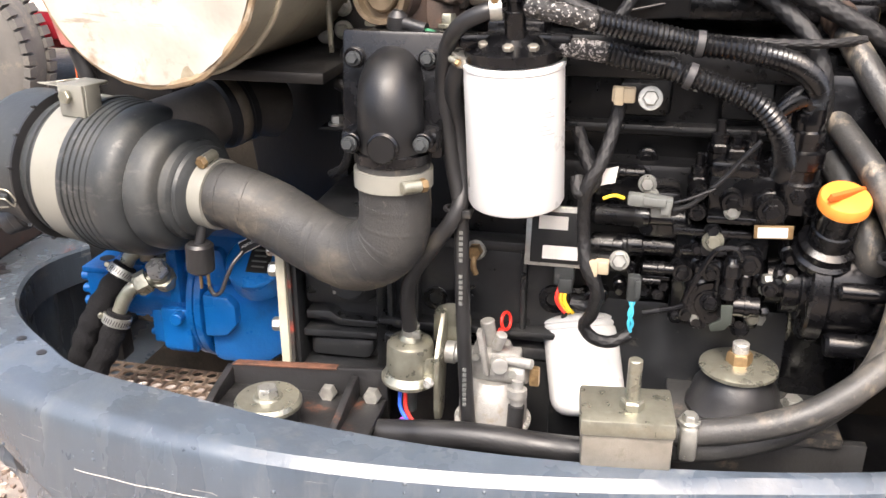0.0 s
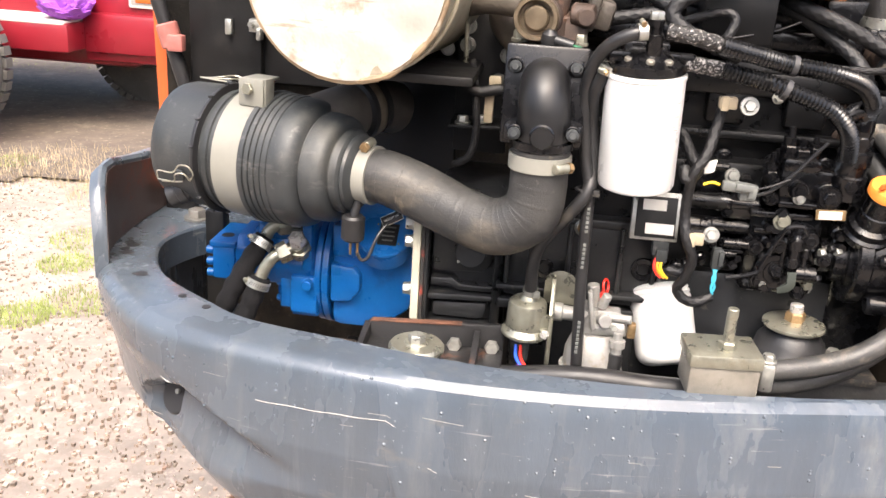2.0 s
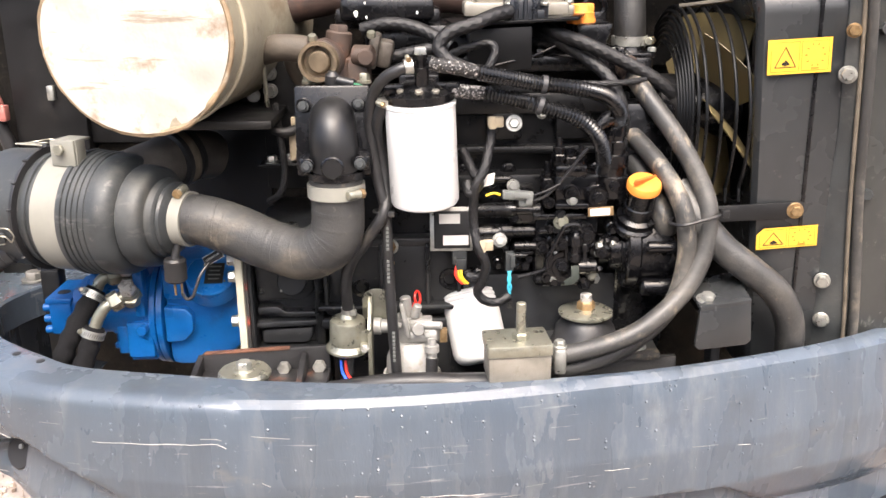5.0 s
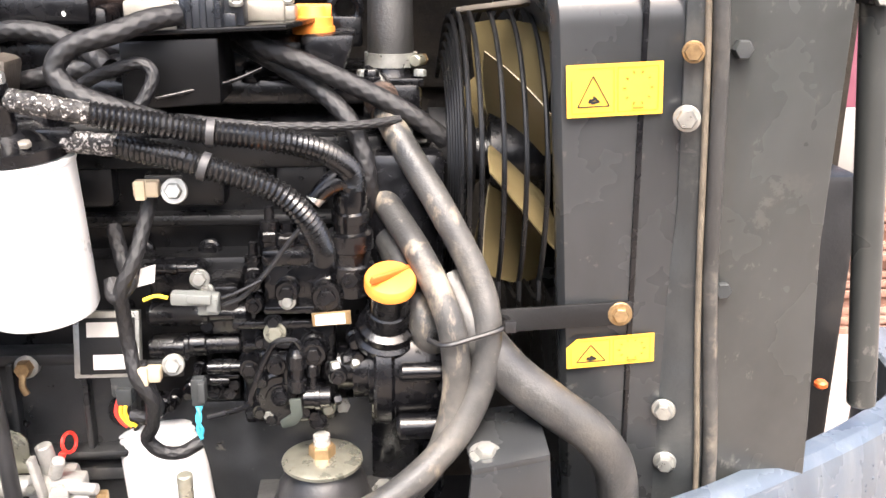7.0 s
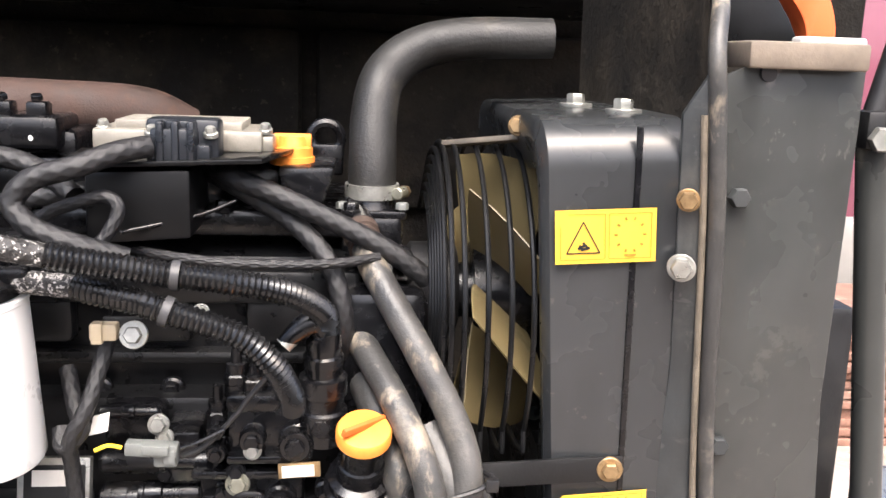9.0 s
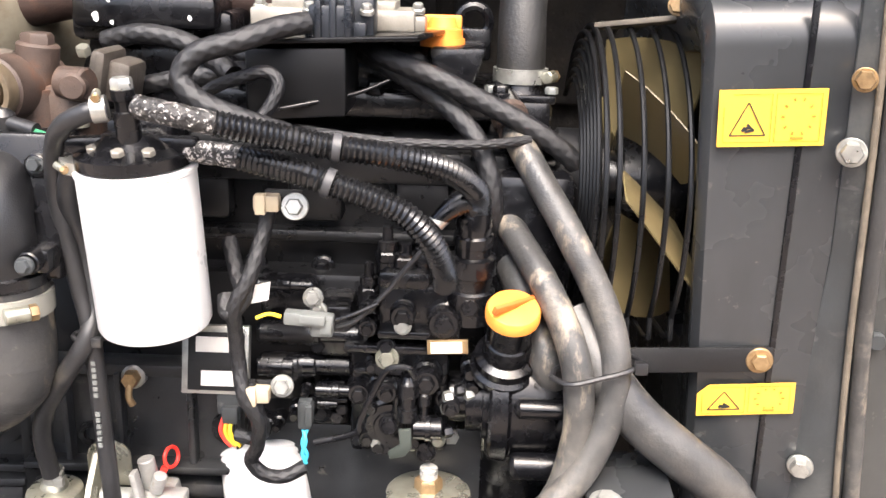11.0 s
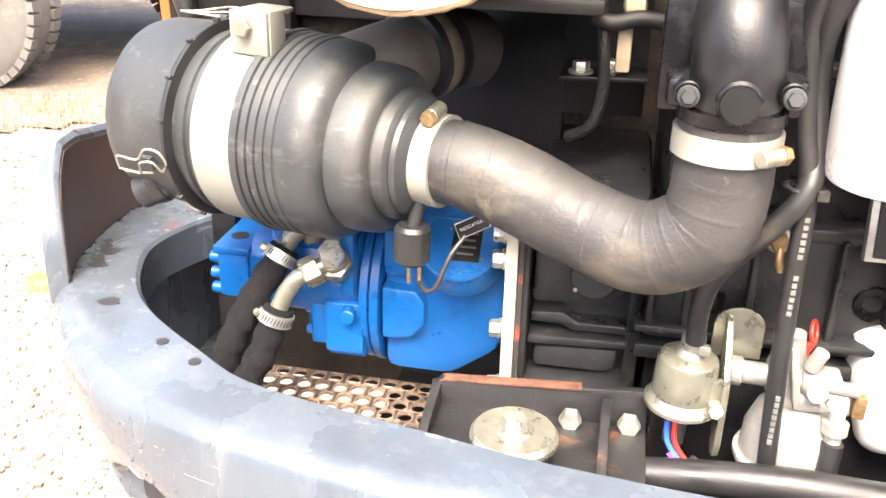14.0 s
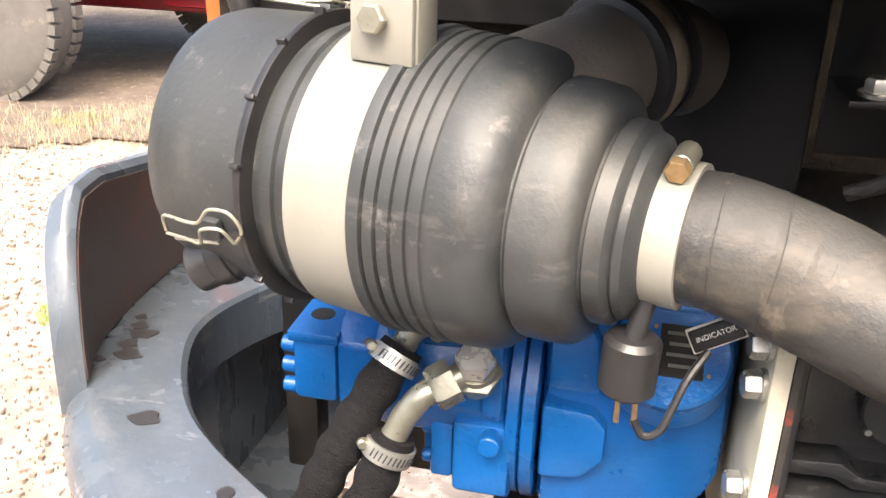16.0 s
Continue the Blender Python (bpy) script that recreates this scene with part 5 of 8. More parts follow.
def thermostat():
    t = thing("thermostat_housing", (0.19, 0.96, 1.34), "black water outlet housing bolted to the cylinder head", "housing")
    bm = B()
    box(bm, (0.190, 0.965, 1.372), (0.056, 0.055, 0.04), 0.006)
    box(bm, (0.190, 0.965, 1.393), (0.062, 0.05, 0.008), 0.002)
    part("body", bm, M_BLACK, t)
    bm = B()
    lathe(bm, (0.19, 0.968, 1.395), (0.19, 0.968, 1.412), [(0, 0.025), (0.4, 0.022), (1, 0.020)], 28)
    part("spigot", bm, M_BLACK, t)
    for x in (0.163, 0.217):
        bolt((x, 0.945, 1.397), (0, 0, 1), 0.006, 0.006, parent=t, material=M_GREYP)
    bolt((0.215, 0.925, 1.358), (0.3, -1, 0), 0.011, 0.012, 0.012, parent=t, material=M_BLACK)


thermostat()
bm = B()
tube(bm, [(0.190, 0.968, 1.405), (0.190, 0.972, 1.44), (0.191, 0.985, 1.48), (0.200, 1.0, 1.515), (0.228, 1.01, 1.540), (0.275, 1.01, 1.5525), (0.36, 1.01, 1.556)], lambda a, d: 0.0225 - 0.0035 * a, 28, 10)
single("radiator_hose", bm, mat("dark_dusty_rubber", (0.010, 0.0098, 0.0094), 0.55, 0, 0.25, 25, 0.3, 300, (0.062, 0.054, 0.042), 0.26, 13, drough=0.75, layers=((8, (1, 1, 0.6), 0.54, 0.68, (0.075, 0.064, 0.048), 0.6),)), "bent dusty rubber radiator hose with a clamp", "hose")
hose_clamp((0.190, 0.969, 1.412), (0, 0, 1), 0.0235, 0.013, (1, -0.5, 0))


# ---- fuel filter ----
def fuel_filter():
    t = thing("fuel_filter", (-0.10, 0.79, 1.21), "white spin-on fuel filter under a black filter head", "filter")
    a, b = V(-0.0998, 0.793, 1.223), V(-0.1045, 0.783, 1.358)
    R = 0.0438
    bm = B()
    lathe(bm, a, b, [(0, 0.0), (0, R - 0.014), (0.008, R - 0.008), (0.03, R - 0.002), (0.06, R), (0.955, R), (0.962, R + 0.001), (0.985, R + 0.001), (1.0, R - 0.003)], 64)
    can = part("canister", bm, M_WHITE, t)
    u = (b - a).normalized()
    for i in range(9):
        w = 0.032 - 0.004 * (i * 5 % 4)
        ang = -0.20
        z = 0.56 + 0.028 * i
        c = a.lerp(b, z)
        bm = B()
        L = []
        for s in range(7):
            q = ang + (s / 6) * (w / R) + 0.12
            o = V(math.sin(q + 0.35), -math.cos(q + 0.35), 0)
            L.append((c + o * (R + 0.0003), c + o * (R + 0.0003) + u * 0.0011))
        for p, q2 in zip(L, L[1:]):
            vs = [bm.verts.new(v) for v in (p[0], q2[0], q2[1], p[1])]
            bm.faces.new(vs)
        part("print_bar", bm, M_PINK, can)
    bm = B()
    lathe(bm, b, b + u * 0.024, [(0, R - 0.004), (0.05, R - 0.001), (0.42, R - 0.001), (0.45, R - 0.006), (0.8, R - 0.016), (1, R - 0.024)], 48)
    box(bm, b + u * 0.016 + V(-0.03, -0.012, 0), (0.03, 0.012, 0.012), 0.003, (0, 0, 20))
    box(bm, b + u * 0.016 + V(0.035, -0.004, 0), (0.03, 0.013, 0.013), 0.003)
    box(bm, b + u * 0.02 + V(0.0, 0.06, 0), (0.05, 0.09, 0.02), 0.004)
    part("head", bm, M_BLACK, t)
    bm = B()
    lathe(bm, b + u * 0.018 + V(0.004, -0.016, 0), b + u * 0.058 + V(0.004, -0.018, 0), [(0, 0.009), (0.6, 0.009), (0.62, 0.007), (0.8, 0.007), (0.82, 0.0085), (1, 0.0085)], 16)
    part("tee_fitting", bm, M_BLACK, t)
    bm = B()
    hexa(bm, b + u * 0.058 + V(0.004, -0.018, 0), u, 0.008, 0.008)
    part("union_nut", bm, M_ZINC, t)
    for x, y in ((0.02, -0.026), (-0.022, -0.02), (0.0, -0.032)):
        bolt(b + u * 0.011 + V(x, y, 0), (0, -0.3, 1), 0.005, 0.004, parent=t, material=M_ALU)


fuel_filter()

# ---- hoses and conduits ----
for pts, lab in (([(-0.090, 0.752, 1.405), (-0.065, 0.744, 1.402), (-0.036, 0.751, 1.395), (0.009, 0.763, 1.385), (0.044, 0.772, 1.377), (0.090, 0.775, 1.371), (0.128, 0.793, 1.358), (0.151, 0.822, 1.335), (0.153, 0.835, 1.315)], "upper"), ([(-0.065, 0.779, 1.370), (-0.024, 0.778, 1.366), (0.020, 0.769, 1.358), (0.039, 0.765, 1.353), (0.091, 0.763, 1.335), (0.116, 0.77, 1.310), (0.127, 0.79, 1.280), (0.128, 0.805, 1.262)], "lower")):
    t = thing("fuel_hose", pts[0], "black corrugated conduit over a braided fuel hose", "hose", "conduit hoses")
    bm = B()
    tube(bm, pts[:3] if lab == "upper" else [pts[0], V(*pts[0]).lerp(V(*pts[1]), 0.5), pts[1]], 0.0080, 32, 12, ridge=(0.016, 0.0008), weave=4)
    part("braid", bm, mat("frayed_braid", (0.014, 0.013, 0.0125), 0.5, 0, 0.5, 240, 0.9, 300, (0.07, 0.06, 0.05), 0.3, 150, layers=((330, (1, 1, 1), 0.57 if lab == "upper" else 0.52, 0.60 if lab == "upper" else 0.56, (0.42, 0.40, 0.38), 0.9),)), t, "frayed pale braid")
    bm = B()
    tube(bm, pts[2:] if lab == "upper" else pts[1:], 0.0101, 20, 16, ridge=(0.0044, 0.0018))
    part("conduit", bm, M_CORR, t)
    bm = B()
    k = 4 if lab == "upper" else 3
    p, q = V(*pts[k]), V(*pts[k + 1])
    cyl(bm, p, p + (q - p).normalized() * 0.006, 0.0112, seg=20)
    part("tape", bm, mat("dull_grey_tape", (0.035, 0.035, 0.037), 0.5), t, "grey tape wrap")

HOSES = [
    ("coolant_hose", [(0.176, 0.945, 1.385), (0.182, 0.915, 1.376), (0.188, 0.890, 1.362), (0.205, 0.862, 1.335), (0.228, 0.830, 1.300), (0.257, 0.806, 1.245), (0.266, 0.790, 1.205), (0.260, 0.780, 1.155), (0.232, 0.768, 1.105), (0.175, 0.750, 1.062), (0.11, 0.742, 1.040), (0.05, 0.742, 1.030)], 0.0125, M_RUBBER, "scuffed grey-black rubber coolant hose"),
    ("coolant_hose", [(0.15, 0.945, 1.325), (0.168, 0.905, 1.31), (0.185, 0.868, 1.29), (0.208, 0.822, 1.262), (0.228, 0.795, 1.225), (0.237, 0.785, 1.19), (0.238, 0.783, 1.14), (0.220, 0.775, 1.085), (0.165, 0.765, 1.035), (0.10, 0.755, 1.012), (0.04, 0.752, 1.005)], 0.0125, M_RUBBER, "scuffed grey-black rubber coolant hose"),
    ("coolant_hose", [(0.145, 0.955, 1.29), (0.165, 0.915, 1.275), (0.182, 0.885, 1.262), (0.198, 0.852, 1.235), (0.215, 0.820, 1.195), (0.222, 0.835, 1.165), (0.222, 0.86, 1.14)], 0.0155, M_RUBBER, "dusty brown-stained bent rubber hose"),
    ("lower_radiator_hose", [(0.235, 0.83, 1.235), (0.258, 0.802, 1.195), (0.288, 0.79, 1.160), (0.325, 0.782, 1.131), (0.366, 0.788, 1.095), (0.392, 0.802, 1.045), (0.400, 0.818, 0.97), (0.402, 0.83, 0.90)], 0.0195, M_RUBBER, "thick dusty rubber lower radiator hose"),
    ("heater_hose", [(0.050, 0.930, 1.430), (0.074, 0.912, 1.421), (0.115, 0.905, 1.397), (0.140, 0.890, 1.378), (0.154, 0.880, 1.360), (0.163, 0.872, 1.335), (0.167, 0.872, 1.305), (0.165, 0.885, 1.27)], 0.0082, M_BRAID, "woven-sleeved black breather hose"),
    ("heater_hose", [(0.050, 0.930, 1.440), (0.074, 0.900, 1.430), (0.115, 0.892, 1.415), (0.159, 0.890, 1.395), (0.200, 0.888, 1.374), (0.231, 0.890, 1.352), (0.237, 0.892, 1.346)], 0.0088, M_BRAID, "woven-sleeved black breather hose"),
    ("wiring_loom", [(0.012, 0.862, 1.459), (-0.01, 0.845, 1.455), (-0.034, 0.830, 1.446), (-0.066, 0.826, 1.436), (-0.080, 0.824, 1.418), (-0.066, 0.820, 1.401), (-0.035, 0.82, 1.388), (0.0, 0.83, 1.375)], 0.0085, M_BRAID, "thick woven-sleeved wiring loom"),
    ("wiring_loom", [(-0.077, 0.858, 1.397), (-0.060, 0.853, 1.408), (-0.039, 0.848, 1.416), (-0.022, 0.845, 1.421), (-0.012, 0.843, 1.419), (-0.008, 0.841, 1.411), (-0.014, 0.838, 1.396), (-0.025, 0.836, 1.382)], 0.0050, M_BRAID, "thin woven-sleeved wiring loom"),
    ("wiring_loom", [(-0.185, 0.955, 1.432), (-0.15, 0.945, 1.440), (-0.115, 0.94, 1.436), (-0.085, 0.93, 1.424), (-0.06, 0.91, 1.41)], 0.0088, M_BRAID, "thick woven-sleeved wiring loom"),
    ("wiring_loom", [(-0.172, 0.945, 1.385), (-0.145, 0.94, 1.395), (-0.11, 0.935, 1.403), (-0.065, 0.93, 1.411), (-0.03, 0.93, 1.412)], 0.0085, M_BRAID, "thick woven-sleeved wiring loom"),
    ("fuel_line", [(-0.112, 0.756, 1.402), (-0.127, 0.752, 1.399), (-0.146, 0.757, 1.388), (-0.160, 0.772, 1.368), (-0.167, 0.785, 1.335), (-0.166, 0.790, 1.30), (-0.159, 0.792, 1.255), (-0.151, 0.788, 1.215), (-0.149, 0.79, 1.137), (-0.146, 0.79, 1.06), (-0.142, 0.79, 0.99), (-0.140, 0.79, 0.93)], 0.0072, M_HOSE, "black rubber fuel line with faded white lettering"),
    ("fuel_line", [(-0.146, 0.772, 1.362), (-0.158, 0.783, 1.33), (-0.156, 0.80, 1.29), (-0.150, 0.795, 1.24), (-0.153, 0.782, 1.215), (-0.171, 0.782, 1.186), (-0.198, 0.797, 1.145), (-0.207, 0.803, 1.115), (-0.207, 0.812, 1.075)], 0.0078, M_HOSE, "black rubber fuel line curving down to the sender"),
    ("wiring_loom", [(-0.012, 0.815, 1.318), (-0.016, 0.806, 1.300), (-0.024, 0.792, 1.27), (-0.036, 0.788, 1.245), (-0.038, 0.795, 1.22), (-0.037, 0.798, 1.192), (-0.032, 0.792, 1.165), (-0.022, 0.795, 1.142), (-0.025, 0.802, 1.115), (-0.032, 0.808, 1.098), (-0.022, 0.810, 1.084), (-0.005, 0.814, 1.080), (0.012, 0.820, 1.087)], 0.0058, M_BRAID, "woven-sleeved wiring loom clipped to the engine"),
    ("wiring_loom", [(-0.050, 0.835, 1.285), (-0.038, 0.81, 1.262), (-0.030, 0.795, 1.25), (-0.042, 0.79, 1.238), (-0.046, 0.80, 1.25)], 0.0062, M_BRAID, "knotted woven-sleeved wiring loom"),
    ("wiring_loom", [(-0.030, 0.800, 1.175), (-0.024, 0.80, 1.15), (-0.020, 0.805, 1.13), (-0.03, 0.81, 1.118), (-0.045, 0.815, 1.118)], 0.0055, M_BRAID, "woven-sleeved wiring loom branching to a plug"),
    ("wiring_loom", [(-0.31, 0.95, 1.33), (-0.305, 0.93, 1.31), (-0.30, 0.92, 1.275), (-0.298, 0.92, 1.24), (-0.305, 0.92, 1.21), (-0.325, 0.93, 1.195)], 0.0045, M_BRAID, "thin woven-sleeved loom beside the bell housing"),
    ("vacuum_line", [(-0.02, 0.90, 1.37), (0.02, 0.86, 1.372), (0.08, 0.85, 1.368), (0.15, 0.86, 1.366), (0.195, 0.88, 1.368)], 0.0038, M_BRAID, "thin braided line across the engine"),
    ("vacuum_line", [(0.075, 0.892, 1.412), (0.05, 0.885, 1.402), (0.02, 0.87, 1.396), (-0.012, 0.86, 1.390)], 0.0019, M_BLACK, "thin bare steel pipe on the engine"),
    ("drain_hose", [(-0.094, 0.800, 1.005), (-0.095, 0.797, 0.98), (-0.097, 0.795, 0.94), (-0.10, 0.795, 0.88)], 0.0085, M_HOSE, "short black drain hose on the water separator"),
    ("pressure_hose", [(0.05, 0.765, 0.985), (-0.05, 0.762, 0.985), (-0.14, 0.765, 0.985), (-0.25, 0.78, 0.965)], 0.014, M_HOSE, "thick black hose lying behind the shell"),
]
for name, pts, r, m, lab in HOSES:
    bm = B()
    if m is M_BRAID and r > 0.003:
        tube(bm, pts, r, 36, 10, ridge=(0.0140, 0.00045), weave=6)
    else:
        tube(bm, pts, r, 18 if r > 0.007 else 12, 10)
    single(name, bm, m, lab, "hose" if "hose" in name or "line" in name else "wiring")

# faded lettering on the fuel line, too worn to read
for i in range(22):
    z = (1.195 - 0.0056 * i) if i < 14 else (1.05 - 0.0056 * (i - 14))
    if i in (6, 7):
        continue
    x = -0.1495 if z > 1.1 else -0.145
    bm = B()
    box(bm, (x + 0.0005, 0.7818, z), (0.0034, 0.0022, 0.0034))
    tagged(part("line_mark", bm, M_GREYP), "faded white print mark on the fuel line", "marking", "fuel line marks")

# cable tie round the two coolant hoses
bm = B()
pts = [(0.215, 0.783, 1.196), (0.228, 0.767, 1.198), (0.25, 0.768, 1.203), (0.274, 0.774, 1.208), (0.285, 0.79, 1.21), (0.27, 0.806, 1.208), (0.24, 0.806, 1.20), (0.22, 0.80, 1.196), (0.215, 0.783, 1.196)]
tube(bm, pts, 0.0024, 8, 6)
box(bm, (0.283, 0.776, 1.210), (0.010, 0.007, 0.010), 0.001)
single("cable_tie", bm, M_HOSE, "black plastic cable tie round two hoses", "cable tie")
bm = B()
torus(bm, (-0.153, 0.79, 1.215), (0.05, 0.05, 1), 0.0125, 0.0022, 24, 8)
box(bm, (-0.143, 0.778, 1.215), (0.008, 0.006, 0.008), 0.001)
single("cable_tie", bm, M_HOSE, "black plastic cable tie round two fuel lines", "cable tie")
hose_clamp((-0.117, 0.7545, 1.402), (1, 0.2, 0.12), 0.0078, 0.010, (0, -0.3, 1), label="small steel worm-drive clamp on the fuel line")
hose_clamp((-0.147, 0.773, 1.358), (0.25, -0.2, 1), 0.0084, 0.010, (-0.6, -1, 0), label="small steel worm-drive clamp on the fuel line")
hose_clamp((0.176, 0.885, 1.302), (0.4, -0.8, -0.5), 0.0165, 0.010, (-1, 0, 0.8), label="rusty brass-coloured clamp on the coolant hose")
hose_clamp((0.176, 0.895, 1.270), (0.4, -0.8, -0.5), 0.0172, 0.012, (-1, 0, 0.8), label="rusty brass-coloured clamp on the coolant hose")


def hose_spigot(p, q, r):
    t = thing("hose_spigot", p, "brown-stained spigot collar where a coolant hose leaves the engine", "fitting", "hose spigots")
    p, q = Vector(p), Vector(q)
    bm = B()
    lathe(bm, p, q, [(0, r + 0.004), (0.3, r + 0.004), (0.34, r + 0.0015), (0.7, r + 0.0015), (0.74, r + 0.003), (1, r + 0.003)], 24)
    part("collar", bm, M_RUSTY, t)
    bm = B()
    cyl(bm, p - (q - p) * 1.2, p, r + 0.002, seg=24)
    part("pipe", bm, M_BLACK, t)


hose_spigot((0.160, 0.923, 1.3175), (0.171, 0.899, 1.307), 0.0125)
hose_spigot((0.159, 0.925, 1.279), (0.171, 0.905, 1.271), 0.0155)
hose_spigot((0.179, 0.930, 1.381), (0.185, 0.903, 1.369), 0.0125)


# banjo elbow and pipe at the pump outlet
def banjo():
    t = thing("fuel_elbow", (0.15, 0.835, 1.25), "black fuel return elbow on a threaded union", "fitting")
    bm = B()
    lathe(bm, (0.150, 0.846, 1.22), (0.150, 0.838, 1.312), [(0, 0.020), (0.30, 0.020), (0.32, 0.0175), (0.44, 0.0175), (0.46, 0.0200), (0.62, 0.0195), (0.64, 0.0150), (0.72, 0.0150), (0.73, 0.0165), (0.82, 0.0165), (0.84, 0.0145), (1, 0.0145)], 28)
    part("union", bm, M_BLACK, t)
    bm = B()
    tube(bm, [(0.150, 0.838, 1.304), (0.150, 0.836, 1.318), (0.142, 0.831, 1.325), (0.130, 0.827, 1.319), (0.119, 0.823, 1.309)], lambda a, d: 0.0150 - 0.0085 * a, 20)
    part("elbow", bm, M_BLACK, t)
    bm = B()
    cyl(bm, (0.127, 0.826, 1.316), (0.119, 0.823, 1.308), 0.0072, seg=16)
    part("collar", bm, M_ZINC, t)


banjo()


# ---- harness clips, bolts, plugs ----
def loom_clip(p, label):
    t = thing("loom_clip", p, label, "clip", "loom clips")
    p = Vector(p)
    bm = B()
    box(bm, p, (0.020, 0.012, 0.013), 0.002)
    box(bm, p + V(-0.004, -0.006, 0), (0.008, 0.006, 0.016), 0.001)
    part("clip", bm, M_CLIPT, t)
    bm = B()
    box(bm, p + V(0.012, 0.008, 0.001), (0.030, 0.004, 0.016), 0.002)
    part("bracket", bm, M_MATT, t)


loom_clip((-0.010, 0.796, 1.328), "tan plastic loom clip on a black bracket")
bolt((0.0125, 0.790, 1.327), (0, -1, 0.25), 0.0068, 0.006, 0.0105, "white-marked zinc flange bolt holding a loom clip", "engine flange bolts", M_ZINC)
loom_clip((-0.022, 0.797, 1.166), "tan plastic loom clip on a black bracket")
bolt((-0.003, 0.803, 1.171), (0, -1, 0.25), 0.007, 0.006, 0.0095, "zinc flange bolt holding a loom clip", "engine flange bolts", M_ZINC)


def relay():
    t = thing("control_relay", (-0.065, 0.84, 1.14), "flat black relay in a steel frame with two white labels", "relay")
    bm = B()
    box(bm, (-0.066, 0.838, 1.177), (0.057, 0.010, 0.059), 0.001, (-14, 0, 0))
    part("frame", bm, M_ZINC, t)
    bm = B()
    box(bm, (-0.065, 0.8335, 1.177), (0.048, 0.005, 0.050), 0.001, (-14, 0, 0))
    part("cover", bm, M_MATT, t)
    for x, z, w, h in ((-0.068, 1.192, 0.028, 0.013), (-0.060, 1.164, 0.034, 0.013)):
        bm = B()
        box(bm, (x, 0.8305 - (z - 1.177) * -0.25, z), (w, 0.0012, h), 0, (-14, 0, 0))
        part("label_plate", bm, M_CREAM, t, "blank white paper label")
    bm = B()
    box(bm, (-0.055, 0.835, 1.14), (0.020, 0.014, 0.022), 0.002)
    box(bm, (-0.053, 0.828, 1.131), (0.014, 0.012, 0.016), 0.002)
    part("plug", bm, M_PLASTIC, t)
    for i, m in enumerate((M_REDW, M_ORW, M_YELW)):
        bm = B()
        x = -0.059 + 0.004 * i
        tube(bm, [(x, 0.826, 1.128), (x - 0.002, 0.822, 1.118), (x + 0.002, 0.820, 1.110), (x + 0.008, 0.818, 1.105)], 0.0018, 8)
        part("wire", bm, m, t)


relay()


def plug(p, rot, size, m, wires, label):
    t = thing("cable_plug", p, label, "connector", "cable plugs")
    bm = B()
    p = Vector(p)
    box(bm, p, size, 0.002, rot)
    box(bm, p + V(0.004, -0.003, 0.002), (size[0] * 0.5, size[1] * 1.2, size[2] * 0.7), 0.001, rot)
    part("shell", bm, m, t)
    for pts, wm in wires:
        bm = B()
        tube(bm, pts, 0.0017, 8)
        part("wire", bm, wm, t)


plug((0.020, 0.803, 1.231), (0, 4, 0), (0.040, 0.012, 0.011), M_GREYP, [([(-0.003, 0.803, 1.232), (-0.012, 0.80, 1.235), (-0.022, 0.798, 1.232)], M_YELW), ([(0.041, 0.803, 1.231), (0.055, 0.803, 1.236), (0.075, 0.806, 1.245)], M_BLACK)], "clear grey cable plug with a yellow wire")
plug((0.030, 0.806, 1.224), (0, 0, 0), (0.018, 0.012, 0.016), M_GREYP, [], "clear grey cable plug with a yellow wire")
plug((0.012, 0.825, 1.135), (0, 0, 0), (0.012, 0.012, 0.026), M_PLASTIC, [([(0.010, 0.822, 1.122), (0.013, 0.818, 1.112), (0.010, 0.818, 1.100), (0.013, 0.82, 1.09)], M_CYANW), ([(0.014, 0.822, 1.122), (0.010, 0.818, 1.110), (0.014, 0.818, 1.100), (0.011, 0.82, 1.09)], M_CYANW)], "black cable plug with twisted cyan wires")
bm = B()
prism(bm, [(-0.026, 0.80, 1.243), (-0.012, 0.80, 1.247), (-0.010, 0.80, 1.262), (-0.022, 0.80, 1.259)], (0, 0.0015, 0))
single("paper_tag", bm, M_CREAM, "small white tag taped to the loom", "tag")


# ---- coolant sender on the crankcase ----
def sender():
    t = thing("drain_cock", (-0.145, 0.872, 1.132), "brass drain cock screwed into the engine block", "fitting")
    bm = B()
    cyl(bm, (-0.150, 0.884, 1.142), (-0.149, 0.862, 1.145), 0.011, seg=20, ch=0.002)
    part("boss", bm, M_ZINC, t)
    bm = B()
    hexa(bm, (-0.149, 0.864, 1.145), (0, -1, 0.1), 0.008, 0.012)
    tube(bm, [(-0.149, 0.854, 1.142), (-0.149, 0.850, 1.132), (-0.146, 0.850, 1.124)], 0.0032, 10)
    part("cock", bm, M_BRASS, t)


sender()


